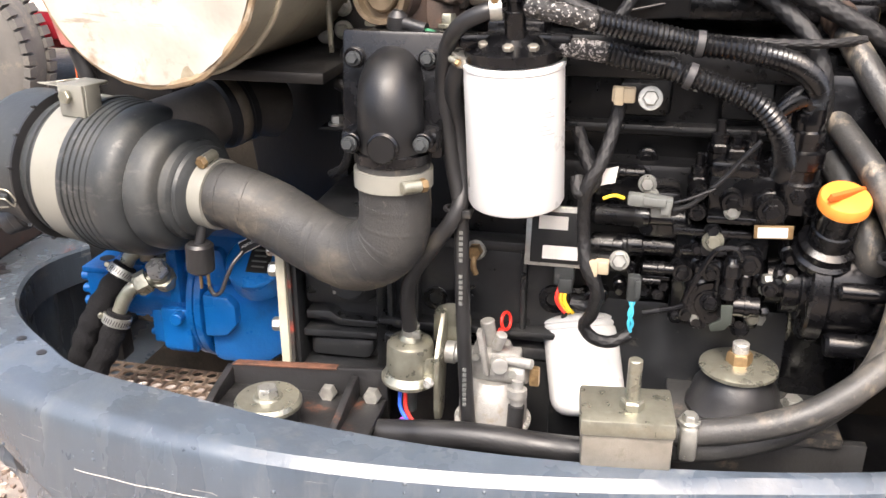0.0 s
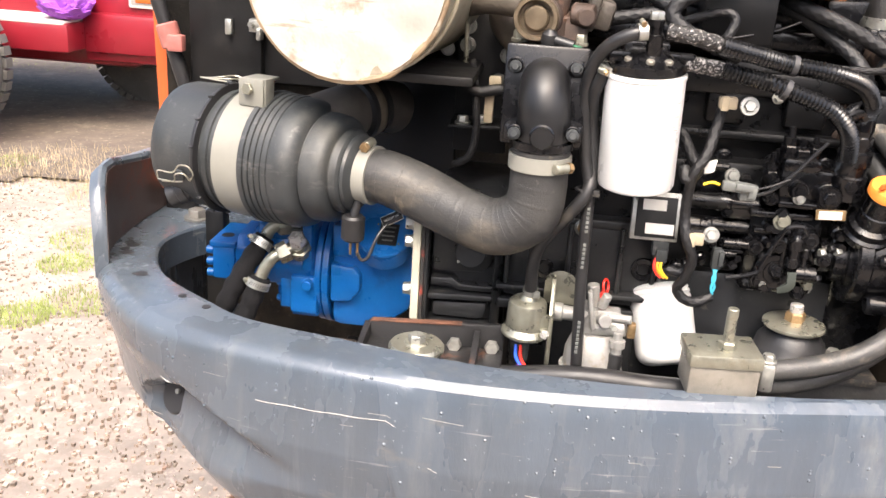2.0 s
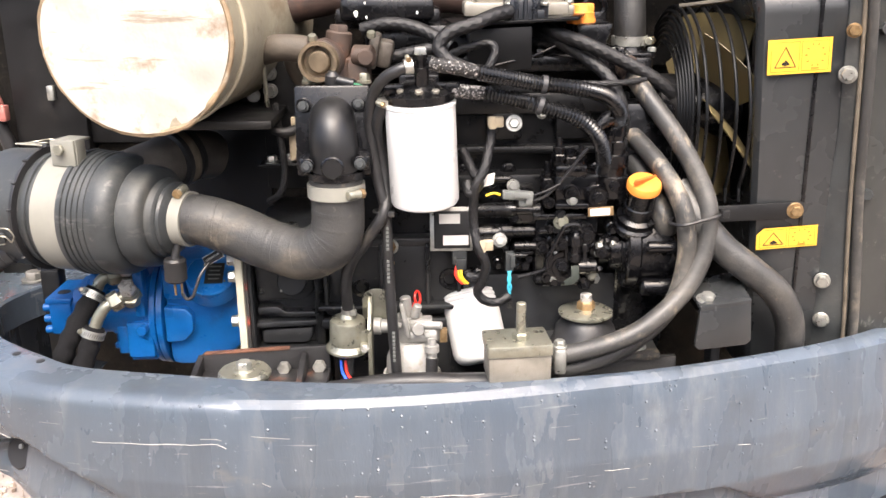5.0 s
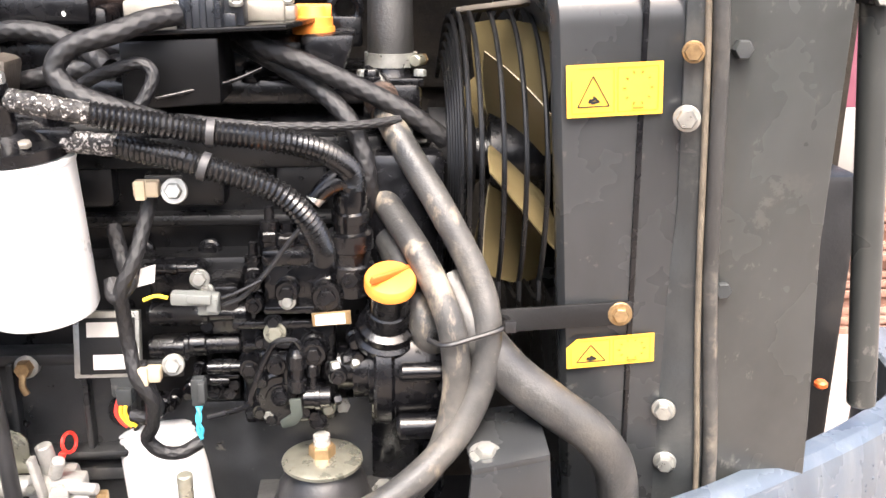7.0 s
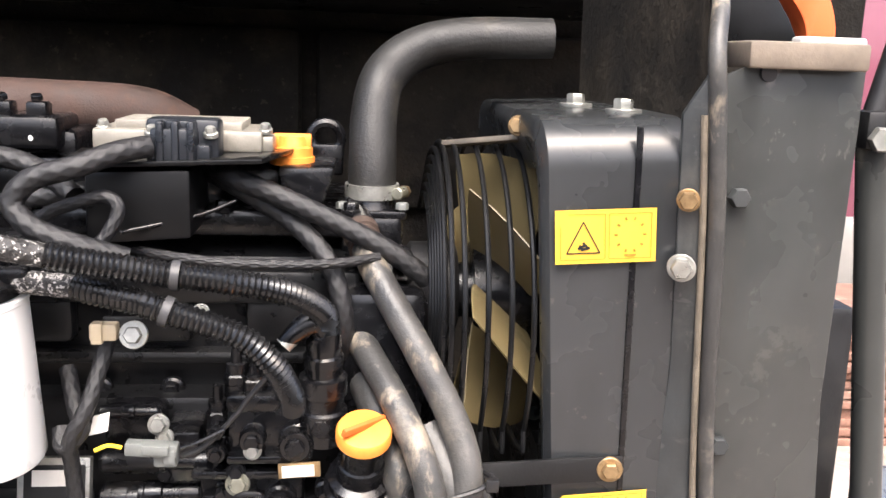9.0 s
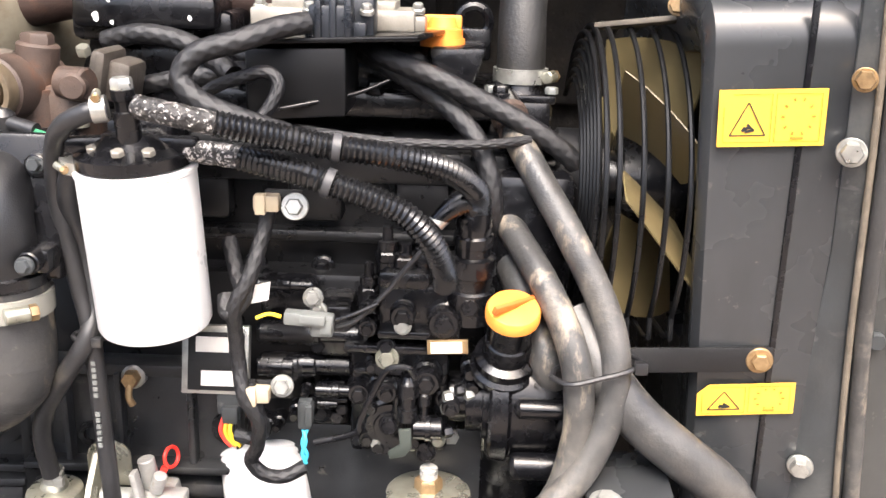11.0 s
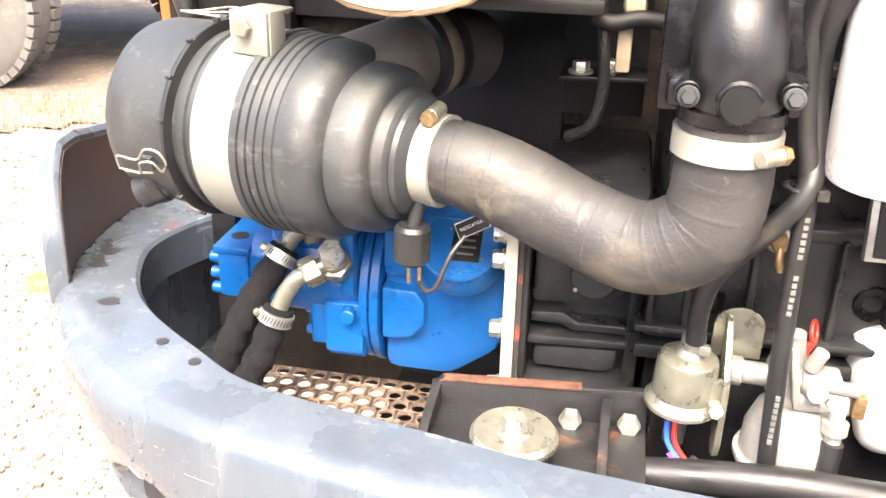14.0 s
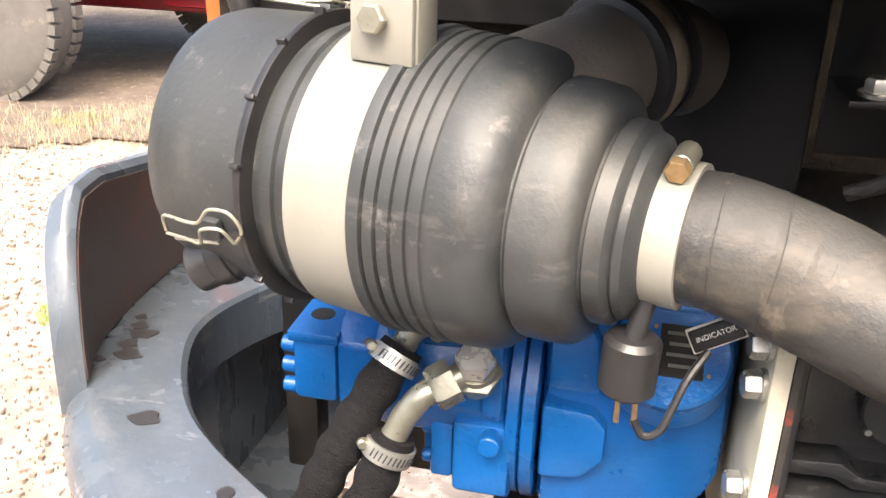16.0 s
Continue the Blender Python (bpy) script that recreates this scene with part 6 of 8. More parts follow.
# ---- intake elbow and exhaust side ----
def intake_elbow():
    t = thing("intake_elbow", (-0.213, 0.79, 1.26), "black cast intake elbow with a square bolted flange", "elbow")
    bm = B()
    box(bm, (-0.213, 0.793, 1.320), (0.094, 0.018, 0.112), 0.004, (-7, 0, 0))
    for x in (-0.248, -0.180):
        cyl(bm, (x, 0.80, 1.353), (x, 0.783, 1.353), 0.0092, seg=18, ch=0.001)
    box(bm, (-0.214, 0.87, 1.33), (0.080, 0.10, 0.08), 0.008)
    part("flange", bm, M_BLACK, t)
    bm = B()
    tube(bm, [(-0.213, 0.815, 1.338), (-0.213, 0.795, 1.336), (-0.213, 0.780, 1.328), (-0.212, 0.772, 1.312), (-0.211, 0.771, 1.288), (-0.211, 0.775, 1.258)], lambda a, d: 0.0275 + 0.004 * a, 36, 10)
    part("bend", bm, mat("satin_black_casting", (0.006, 0.0062, 0.007), 0.40, 0, 0.3, 40, 0.12, 500, (0.016, 0.0145, 0.013), 0.22, 12, drough=0.6), t)
    bm = B()
    lathe(bm, (-0.211, 0.776, 1.262), (-0.211, 0.776, 1.276), [(0, 0.032), (0.2, 0.036), (0.8, 0.036), (1, 0.032)], 36)
    for x, y, z in ((-0.242, 0.745, 1.285), (-0.178, 0.748, 1.287)):
        cyl(bm, (x, y + 0.04, z), (x, y + 0.002, z), 0.0088, seg=18, ch=0.001)
        box(bm, (x * 0.6 - 0.212 * 0.4, y + 0.028, z - 0.002), (0.05, 0.03, 0.020), 0.005)
    cyl(bm, (-0.211, 0.775, 1.283), (-0.211, 0.738, 1.283), 0.0145, seg=22, ch=0.002)
    part("lower_collar", bm, M_BLACK, t)
    bm = B()
    cyl(bm, (-0.211, 0.739, 1.283), (-0.211, 0.736, 1.283), 0.0118, seg=22)
    part("plug", bm, M_MATT, t)
    for p in ((-0.248, 0.784, 1.352), (-0.180, 0.784, 1.354), (-0.242, 0.743, 1.285), (-0.178, 0.746, 1.287)):
        bolt(p, (0, -1, 0.15), 0.0052, 0.005, 0.0070, parent=t, material=M_PLASTIC)


intake_elbow()


def temp_sensor():
    t = thing("temperature_sensor", (-0.215, 0.815, 1.372), "rubber-booted sensor with a green wire on the elbow", "sensor")
    bm = B()
    lathe(bm, (-0.214, 0.812, 1.368), (-0.213, 0.808, 1.392), [(0, 0.008), (0.5, 0.010), (0.8, 0.009), (1, 0.004)], 18)
    tube(bm, [(-0.213, 0.809, 1.382), (-0.20, 0.806, 1.379), (-0.186, 0.803, 1.376)], 0.0062, 12)
    part("boot", bm, M_HOSE, t)
    bm = B()
    tube(bm, [(-0.188, 0.803, 1.376), (-0.178, 0.80, 1.374), (-0.168, 0.80, 1.370)], 0.0024, 8)
    part("wire", bm, mat("green_wire", (0.03, 0.16, 0.08), 0.45), t)


temp_sensor()


def exhaust_valve():
    t = thing("exhaust_valve", (-0.21, 0.85, 1.36), "rusty brown exhaust gas valve with a dull brass cap", "valve")
    bm = B()
    cyl(bm, (-0.223, 0.905, 1.400), (-0.230, 0.824, 1.402), 0.027, seg=30, ch=0.003)
    cyl(bm, (-0.213, 0.87, 1.40), (-0.208, 0.87, 1.436), 0.017, seg=24, ch=0.002)
    hexa(bm, (-0.209, 0.87, 1.432), (0.05, 0, 1), 0.013, 0.012)
    cyl(bm, (-0.213, 0.87, 1.34), (-0.213, 0.87, 1.40), 0.022, seg=24)
    box(bm, (-0.20, 0.885, 1.37), (0.06, 0.06, 0.07), 0.01)
    cyl(bm, (-0.24, 0.845, 1.425), (-0.238, 0.83, 1.427), 0.008, seg=14)
    part("housing", bm, M_RUSTY, t)
    bm = B()
    lathe(bm, (-0.230, 0.824, 1.402), (-0.2315, 0.808, 1.4025), [(0, 0.0255), (0.7, 0.0255), (0.8, 0.0245), (0.8, 0.0205), (0.1, 0.0195), (0.1, 0.0150), (0.45, 0.0140), (0.55, 0.0120), (0.6, 0.0)], 36)
    part("cap", bm, mat("dull_brass", (0.13, 0.10, 0.065), 0.45, 0.4, 0.3, 60, 0.2, 300, (0.13, 0.085, 0.05), 0.35, 40), t, "dull brass domed cap")
    bm = B()
    cyl(bm, (-0.19, 0.865, 1.405), (-0.165, 0.858, 1.405), 0.014, seg=20, ch=0.002)
    cyl(bm, (-0.176, 0.862, 1.404), (-0.174, 0.845, 1.404), 0.011, seg=20, ch=0.002)
    part("outlet", bm, M_RUSTY, t)
    bm = B()
    box(bm, (-0.166, 0.90, 1.408), (0.014, 0.055, 0.048), 0.006, (0, 12, 0))
    box(bm, (-0.152, 0.905, 1.404), (0.022, 0.045, 0.036), 0.006, (0, 12, 0))
    part("flange", bm, mat("grey_brown_casting", (0.060, 0.051, 0.042), 0.55, 0.2, 0.3, 60, 0.4, 300), t, "grey-brown cast flange")
    for p in ((-0.166, 0.858, 1.428), (-0.238, 0.828, 1.427)):
        bolt(p, (0, -0.5, 1), 0.006, 0.007, parent=t, material=M_YZINC)
    for x in (-0.249, -0.178):
        bolt((x, 0.86, 1.372), (0, 0, 1), 0.008, 0.010, 0.010, parent=t, material=M_YZINC)


exhaust_valve()
bm = B()
tube(bm, [(-0.245, 0.90, 1.408), (-0.27, 0.905, 1.412), (-0.295, 0.91, 1.412), (-0.32, 0.93, 1.405)], 0.018, 20)
tube(bm, [(-0.275, 0.96, 1.40), (-0.27, 0.955, 1.38), (-0.255, 0.945, 1.365), (-0.24, 0.93, 1.36)], 0.022, 20)
single("exhaust_pipe", bm, mat("grey_brown_pipe", (0.070, 0.058, 0.045), 0.7, 0, 0.3, 30, 0.4, 200), "dull grey-brown bent exhaust pipe", "pipe")
bm = B()
tube(bm, [(-0.30, 1.05, 1.46), (-0.22, 1.05, 1.475), (-0.12, 1.06, 1.475), (-0.04, 1.08, 1.47), (0.0, 1.10, 1.45)], 0.026, 20)
single("exhaust_manifold", bm, mat("dark_rusty_iron", (0.036, 0.019, 0.014), 0.75, 0, 0.4, 40, 0.3, 420, (0.075, 0.036, 0.022), 0.3, 24), "reddish rusty cast exhaust manifold", "manifold")
def rocker_cover():
    t = thing("rocker_oil_cover", (-0.15, 0.99, 1.44), "glossy black cover with chipped paint on top", "cover")
    bm = B()
    box(bm, (-0.15, 0.99, 1.458), (0.13, 0.07, 0.03), 0.006)
    part("lid", bm, M_BLACK, t)
    for i in range(4):
        bm = B()
        box(bm, (-0.195 + 0.03 * i, 0.972, 1.477), (0.018, 0.02, 0.016), 0.003)
        part("lug", bm, M_BLACK, t)
        bolt((-0.195 + 0.03 * i, 0.968, 1.485), (0, -0.3, 1), 0.0055, 0.005, parent=t, material=M_BLACK)
    rc = random.Random(8)
    for k in range(4):
        x, z, r = -0.205 + 0.11 * rc.random(), 1.448 + 0.02 * rc.random(), 0.0012 + 0.0022 * rc.random()
        bm = B()
        prism(bm, [(x + r * math.cos(a) * (0.7 + 0.5 * rc.random()), 0.9548, z + 1.3 * r * math.sin(a) * (0.7 + 0.5 * rc.random())) for a in (0.7 * i for i in range(9))], (0, -0.0006, 0))
        part("paint_chip", bm, M_CREAM, t, "bare pale chip in the paint")


rocker_cover()


def muffler():
    t = thing("muffler", (-0.44, 0.95, 1.32), "weathered drum muffler wrapped in pale rust-streaked foil", "muffler")
    a, b = V(-0.443, 0.776, 1.439), V(-0.390, 1.17, 1.439)
    d, u, w = frame_of(b - a)
    R = 0.118
    bm = B()
    lathe(bm, a, b, [(0.0, R), (0.03, R - 0.002), (0.5, R - 0.001), (1, R - 0.003)], 64)
    part("drum", bm, M_DRUMS, t, "dull beige dusty drum wall")
    bm = B()
    L = []
    for j in range(10):
        r = (R - 0.001) * (j / 9) ** 0.8 if j else 0.001
        L.append([a - d * (0.003 + (0.0025 + 0.004 * (j / 9) ** 3) * noise.noise(Vector((math.cos(q) * r * 24, math.sin(q) * r * 24, 3)))) + (u * math.cos(q) + w * math.sin(q)) * r for q in (2 * math.pi * i / 48 for i in range(48))])
    rings(bm, L, caps=False)
    bmesh.ops.contextual_create(bm, geom=[e for e in bm.edges if e.is_boundary and (e.verts[0].co - a).length < 0.02])
    part("end_face", bm, M_DRUM, t, "crumpled cream foil stained with rust")
    bm = B()
    L = []
    for i in range(96):
        q = 2 * math.pi * i / 96
        o = u * math.cos(q) + w * math.sin(q)
        k = noise.noise(Vector((math.cos(q) * 3.2, math.sin(q) * 3.2, 9)))
        rr = 0.0042 + 0.0016 * noise.noise(Vector((math.cos(q) * 12, math.sin(q) * 12, 2)))
        L.append([a + d * (0.002 + 0.002 * k) + o * (R + 0.0016 * k + rr * math.cos(e)) + d * rr * math.sin(e) for e in (2 * math.pi * j / 8 for j in range(8))])
    rings(bm, L, closed=True)
    part("rim", bm, M_RIMRUST, t, "rust-stained rolled edge")
    bm = B()
    torus(bm, a + d * 0.055, d, R, 0.003, 64, 8)
    part("seam", bm, M_DRUMS, t)
    bm = B()
    box(bm, (-0.40, 0.98, 1.318), (0.20, 0.26, 0.012), 0.003)
    box(bm, (-0.44, 1.10, 1.25), (0.10, 0.012, 0.13), 0.003)
    part("shelf", bm, M_MATT, t, "black steel support shelf")
    bm = B()
    cyl(bm, (-0.318, 0.93, 1.33), (-0.322, 0.93, 1.50), 0.003, seg=10)
    part("strap_rod", bm, M_YZINC, t)


muffler()


# ---- bell housing, pump flange ----
def bell_housing():
    t = thing("bell_housing", (-0.30, 0.93, 0.9), "dusty black cast bell housing between pump and engine", "housing")
    bm = B()
    box(bm, (-0.297, 0.985, 1.04), (0.100, 0.20, 0.25), 0.012)
    part("casting", bm, M_CASE, t)
    bm = B()
    prism(bm, [(-0.341, 0.868, 1.064), (-0.272, 0.872, 1.066), (-0.258, 0.880, 1.075), (-0.262, 0.885, 1.14), (-0.341, 0.868, 1.145)], (0, 0.04, 0), 0.006)
    part("upper_panel", bm, M_CASE, t)
    bm = B()
    prism(bm, [(-0.337, 0.868, 1.000), (-0.270, 0.868, 1.000), (-0.264, 0.868, 1.008), (-0.262, 0.868, 1.026), (-0.337, 0.868, 1.022)], (0, 0.04, 0), 0.006)
    part("lower_panel", bm, M_CASE, t)
    for pts, y, dep in (([(-0.340, 1.056), (-0.312, 1.058), (-0.300, 1.050), (-0.256, 1.050), (-0.256, 1.042), (-0.304, 1.041), (-0.315, 1.047), (-0.340, 1.046)], 0.866, 0.05), ([(-0.342, 1.036), (-0.256, 1.039), (-0.256, 1.031), (-0.342, 1.027)], 0.860, 0.06), ([(-0.345, 0.996), (-0.250, 0.998), (-0.246, 0.985), (-0.345, 0.982)], 0.846, 0.06)):
        bm = B()
        prism(bm, [(x, y, z) for x, z in pts], (0, dep, 0), 0.0025)
        part("rib", bm, M_CASE, t)
    bm = B()
    prism(bm, [(-0.258, 0.862, 0.99), (-0.246, 0.870, 0.985), (-0.246, 0.874, 1.13), (-0.258, 0.866, 1.14)], (0, 0.06, 0), 0.003)
    part("end_rib", bm, M_CASE, t)
    bm = B()
    prism(bm, [(-0.3505, 0.850, 0.955), (-0.342, 0.850, 0.955), (-0.342, 0.850, 1.138), (-0.3505, 0.850, 1.138)], (0, 0.06, 0), 0.002)
    part("joint_flange", bm, M_CASE, t)
    bm = B()
    cyl(bm, (-0.289, 0.880, 1.094), (-0.289, 0.8635, 1.096), 0.0205, seg=36, ch=0.0015)
    part("cover_plate", bm, M_CASE, t)
    bm = B()
    cyl(bm, (-0.304, 0.8645, 1.083), (-0.304, 0.8615, 1.083), 0.002, seg=10)
    part("plate_rivet", bm, M_ZINC, t)
    bm = B()
    prism(bm, [(-0.362, 0.842, 0.96), (-0.362, 0.842, 1.140), (-0.362, 0.90, 1.142), (-0.362, 1.05, 1.142), (-0.362, 1.05, 0.92), (-0.362, 0.88, 0.92)], (0.010, 0, 0), 0.001)
    part("adapter_plate", bm, M_GASKET, t, "pale cream adapter plate edge")
    bm = B()
    prism(bm, [(-0.351, 0.845, 0.96), (-0.351, 0.845, 1.14), (-0.351, 1.05, 1.14), (-0.351, 1.05, 0.93)], (0.004, 0, 0))
    part("gasket", bm, mat("red_sealant", (0.03, 0.028, 0.026), 0.6, 0, 0.3, 90, 0.2, 300, (0.40, 0.06, 0.035), 0.42, 30), t, "smeared red sealant")
    for z in (1.132, 1.108, 1.042, 0.985, 0.965):
        bolt((-0.364, 0.855, z), (-1, -0.15, 0), 0.008, 0.009, 0.009, parent=t, material=M_ZINC)


bell_housing()


def hydraulic_pump():
    t = thing("hydraulic_pump", (-0.47, 0.97, 0.92), "blue painted hydraulic piston pump with a gear pump behind", "pump")
    bm = B()
    prism(bm, [(-0.486, 0.915, 0.946), (-0.418, 0.915, 0.946), (-0.374, 0.915, 0.978), (-0.366, 0.915, 1.00), (-0.368, 0.915, 1.105), (-0.385, 0.915, 1.118), (-0.486, 0.915, 1.118)], (0, 0.17, 0), 0.014)
    housing = part("housing", bm, M_BLUE, t)
    bm = B()
    prism(bm, [(-0.484, 0.902, 1.045), (-0.452, 0.902, 1.043), (-0.442, 0.902, 1.032), (-0.442, 0.902, 1.008), (-0.456, 0.902, 0.992), (-0.484, 0.902, 0.989)], (0, 0.03, 0), 0.004)
    part("side_boss", bm, M_BLUE, t)
    bm = B()
    prism(bm, [(-0.482, 0.903, 1.056), (-0.448, 0.903, 1.056), (-0.452, 0.903, 1.094), (-0.456, 0.903, 1.103), (-0.482, 0.903, 1.103)], (0, 0.03, 0), 0.005)
    part("side_pad", bm, M_BLUE, t)
    bm = B()
    d = V(0, -0.62, 0.78)
    c = V(-0.410, 0.918, 1.074)
    lathe(bm, c, c + d * 0.030, [(0, 0.038), (0.55, 0.037), (0.62, 0.036), (0.93, 0.036), (1, 0.034)], 48)
    part("round_cover", bm, M_BLUE, t)
    bm = B()
    box(bm, c + d * 0.0305 + V(0.006, 0, 0), (0.026, 0.034, 0.0015), 0, (38, 0, 0))
    plate = part("rating_plate", bm, M_MATT, t, "small black rating plate")
    for i in range(4):
        bm = B()
        o = V(0, 0.78, 0.62) * (0.011 - 0.007 * i)
        box(bm, c + d * 0.0316 + V(0.006, 0, 0) + o, (0.018 - 0.003 * (i % 2), 0.002, 0.0006), 0, (38, 0, 0))
        part("print_bar", bm, M_GREYP, plate)
    for dx, dy in ((-0.010, 0.014), (0.022, -0.014)):
        bm = B()
        cyl(bm, c + d * 0.031 + V(dx, 0.78 * dy, 0.62 * dy), c + d * 0.0325 + V(dx, 0.78 * dy, 0.62 * dy), 0.0012, seg=10)
        part("rivet", bm, M_BRASS, plate)
    # two flanges bolted face to face
    for xa, xb, R in ((-0.508, -0.4985, 0.083), (-0.4975, -0.4875, 0.0845)):
        bm = B()
        lathe(bm, (xa, 0.987, 1.014), (xb, 0.987, 1.014), [(0, R - 0.002), (0.12, R), (0.88, R), (1, R - 0.002)], 56)
        part("flange", bm, M_BLUE, t)
    for a in (-2.45, -2.0, -1.25):
        y, z = 0.987 + 0.076 * math.sin(a), 1.014 - 0.076 * math.cos(a) * (1 if a < -1.6 else 1)
        bm = B()
        hexa(bm, (-0.509, y, z), (-1, 0, 0), 0.0065, 0.007)
        part("flange_bolt", bm, M_BLUE, t)
    bm = B()
    prism(bm, [(-0.598, 0.905, 1.034), (-0.5995, 0.925, 1.082), (-0.598, 1.06, 1.086), (-0.598, 1.06, 1.0), (-0.598, 0.92, 1.0)], (0.090, 0, 0), 0.005)
    block = part("valve_plate", bm, M_BLUE, t)
    bm = B()
    cyl(bm, (-0.590, 0.930, 1.080), (-0.512, 0.930, 1.082), 0.0165, seg=28, ch=0.003)
    part("spool_bore", bm, M_BLUE, t)
    bm = B()
    box(bm, (-0.5165, 0.910, 1.066), (0.014, 0.020, 0.070), 0.003)
    part("port_pad", bm, M_BLUE, t)
    bm = B()
    box(bm, (-0.5225, 0.935, 0.993), (0.039, 0.060, 0.056), 0.004)
    box(bm, (-0.5225, 0.940, 0.963), (0.039, 0.050, 0.012), 0.003)
    part("regulator", bm, M_BLUE, t)
    bm = B()
    box(bm, (-0.551, 0.937, 0.990), (0.016, 0.046, 0.044), 0.003)
    box(bm, (-0.5625, 0.944, 0.985), (0.010, 0.024, 0.022), 0.003)
    part("regulator_cover", bm, M_BLUE, t)
    bm = B()
    cyl(bm, (-0.516, 0.915, 1.012), (-0.516, 0.893, 1.012), 0.0075, seg=16, ch=0.001)
    part("adjuster", bm, M_BLUE, t)
    for y, z in ((0.924, 1.002), (0.924, 0.978), (0.952, 1.004)):
        bm = B()
        cyl(bm, (-0.559, y, z), (-0.566, y, z), 0.0050, seg=12, ch=0.001)
        part("cap_screw", bm, M_BLUE, t)
    bm = B()
    prism(bm, [(-0.644, 0.970, 0.976), (-0.644, 0.968, 1.030), (-0.644, 0.984, 1.046), (-0.644, 1.040, 1.050), (-0.644, 1.060, 1.034), (-0.644, 1.060, 0.976)], (0.030, 0, 0), 0.004)
    part("gear_pump", bm, M_BLUE, t)
    bm = B()
    prism(bm, [(-0.6135, 0.964, 0.974), (-0.6135, 0.962, 1.038), (-0.6135, 0.985, 1.056), (-0.6135, 1.045, 1.058), (-0.6135, 1.064, 1.038), (-0.6135, 1.064, 0.974)], (0.015, 0, 0), 0.003)
    part("pump_adapter", bm, M_BLUE, t)
    bm = B()
    box(bm, (-0.662, 1.012, 1.004), (0.035, 0.086, 0.054), 0.005)
    part("end_cover", bm, M_BLUE, t)
    bm = B()
    box(bm, (-0.662, 1.012, 1.0325), (0.040, 0.092, 0.009), 0.002)
    part("port_face", bm, M_BLUE, t)
    bm = B()
    cyl(bm, (-0.664, 0.998, 1.0368), (-0.664, 0.998, 1.0376), 0.0095, seg=24)
    part("port_hole", bm, M_CHIP, t, "dark open port")
    for y, z in ((0.979, 1.022), (0.979, 1.004), (0.979, 0.986), (1.04, 1.02)):
        bm = B()
        cyl(bm, (-0.679, y, z - 0.003), (-0.690, y, z - 0.003), 0.0064, seg=14, ch=0.001)
        part("cap_screw", bm, M_BLUE, t)


hydraulic_pump()


def pump_fitting(nut, end, label):
    t = thing("hose_fitting", nut, label, "fitting", "pump hose fittings")
    nut, end = Vector(nut), Vector(end)
    n = V(0.05, -0.62, 0.78)
    bm = B()
    cyl(bm, nut - n * 0.03, nut - n * 0.004, 0.013, seg=20)
    hexa(bm, nut - n * 0.018, n, 0.017, 0.007)
    part("banjo", bm, M_YZINC, t)
    bm = B()
    hexa(bm, nut - n * 0.002, n, 0.0125, 0.014)
    part("bolt_head", bm, M_STEEL, t, "bright plated bolt head")
    a = nut - n * 0.008
    m = a.lerp(end, 0.55) + V(-0.004, -0.004, 0.008)
    bm = B()
    tube(bm, [a, a.lerp(m, 0.5), m, m.lerp(end, 0.6) + V(-0.001, 0, 0.002), end, end + (end - m) * 0.3], 0.0085, 18)
    part("elbow", bm, M_YZINC, t)
    bm = B()
    hexa(bm, a.lerp(m, 0.42), (m - a), 0.0145, 0.016)
    part("union_nut", bm, M_YZINC, t)
    return end, (end - m).normalized()


for nut, end, path, lab in (((-0.525, 0.884, 1.080), (-0.571, 0.868, 1.032), [(-0.587, 0.855, 0.985), (-0.607, 0.843, 0.94), (-0.62, 0.84, 0.86)], "plated steel elbow fitting with a bright bolt"), ((-0.535, 0.915, 1.100), (-0.574, 0.900, 1.078), [(-0.600, 0.868, 1.03), (-0.622, 0.858, 0.98), (-0.645, 0.855, 0.90)], "dull plated steel elbow fitting")):
    e, dr = pump_fitting(nut, end, lab)
    hd = (V(*path[0]) - e).normalized()
    bm = B()
    tube(bm, [e + hd * 0.002, e + hd * 0.02, *path], lambda a, d: 0.0138 + 0.0010 * math.sin(d * 260), 24, 10, ridge=(0.0014, 0.0004))
    single("suction_hose", bm, mat("black_canvas_hose", (0.008, 0.008, 0.009), 0.85, 0, 0.6, 260, 1.0, 420, spec=0.2), "black fabric-covered hydraulic hose going down", "hose", "pump hoses")
    hose_clamp(e + hd * 0.012, hd, 0.0148, 0.011, (-1, -0.4, 0.3), label="plated worm-drive clamp on a hydraulic hose")


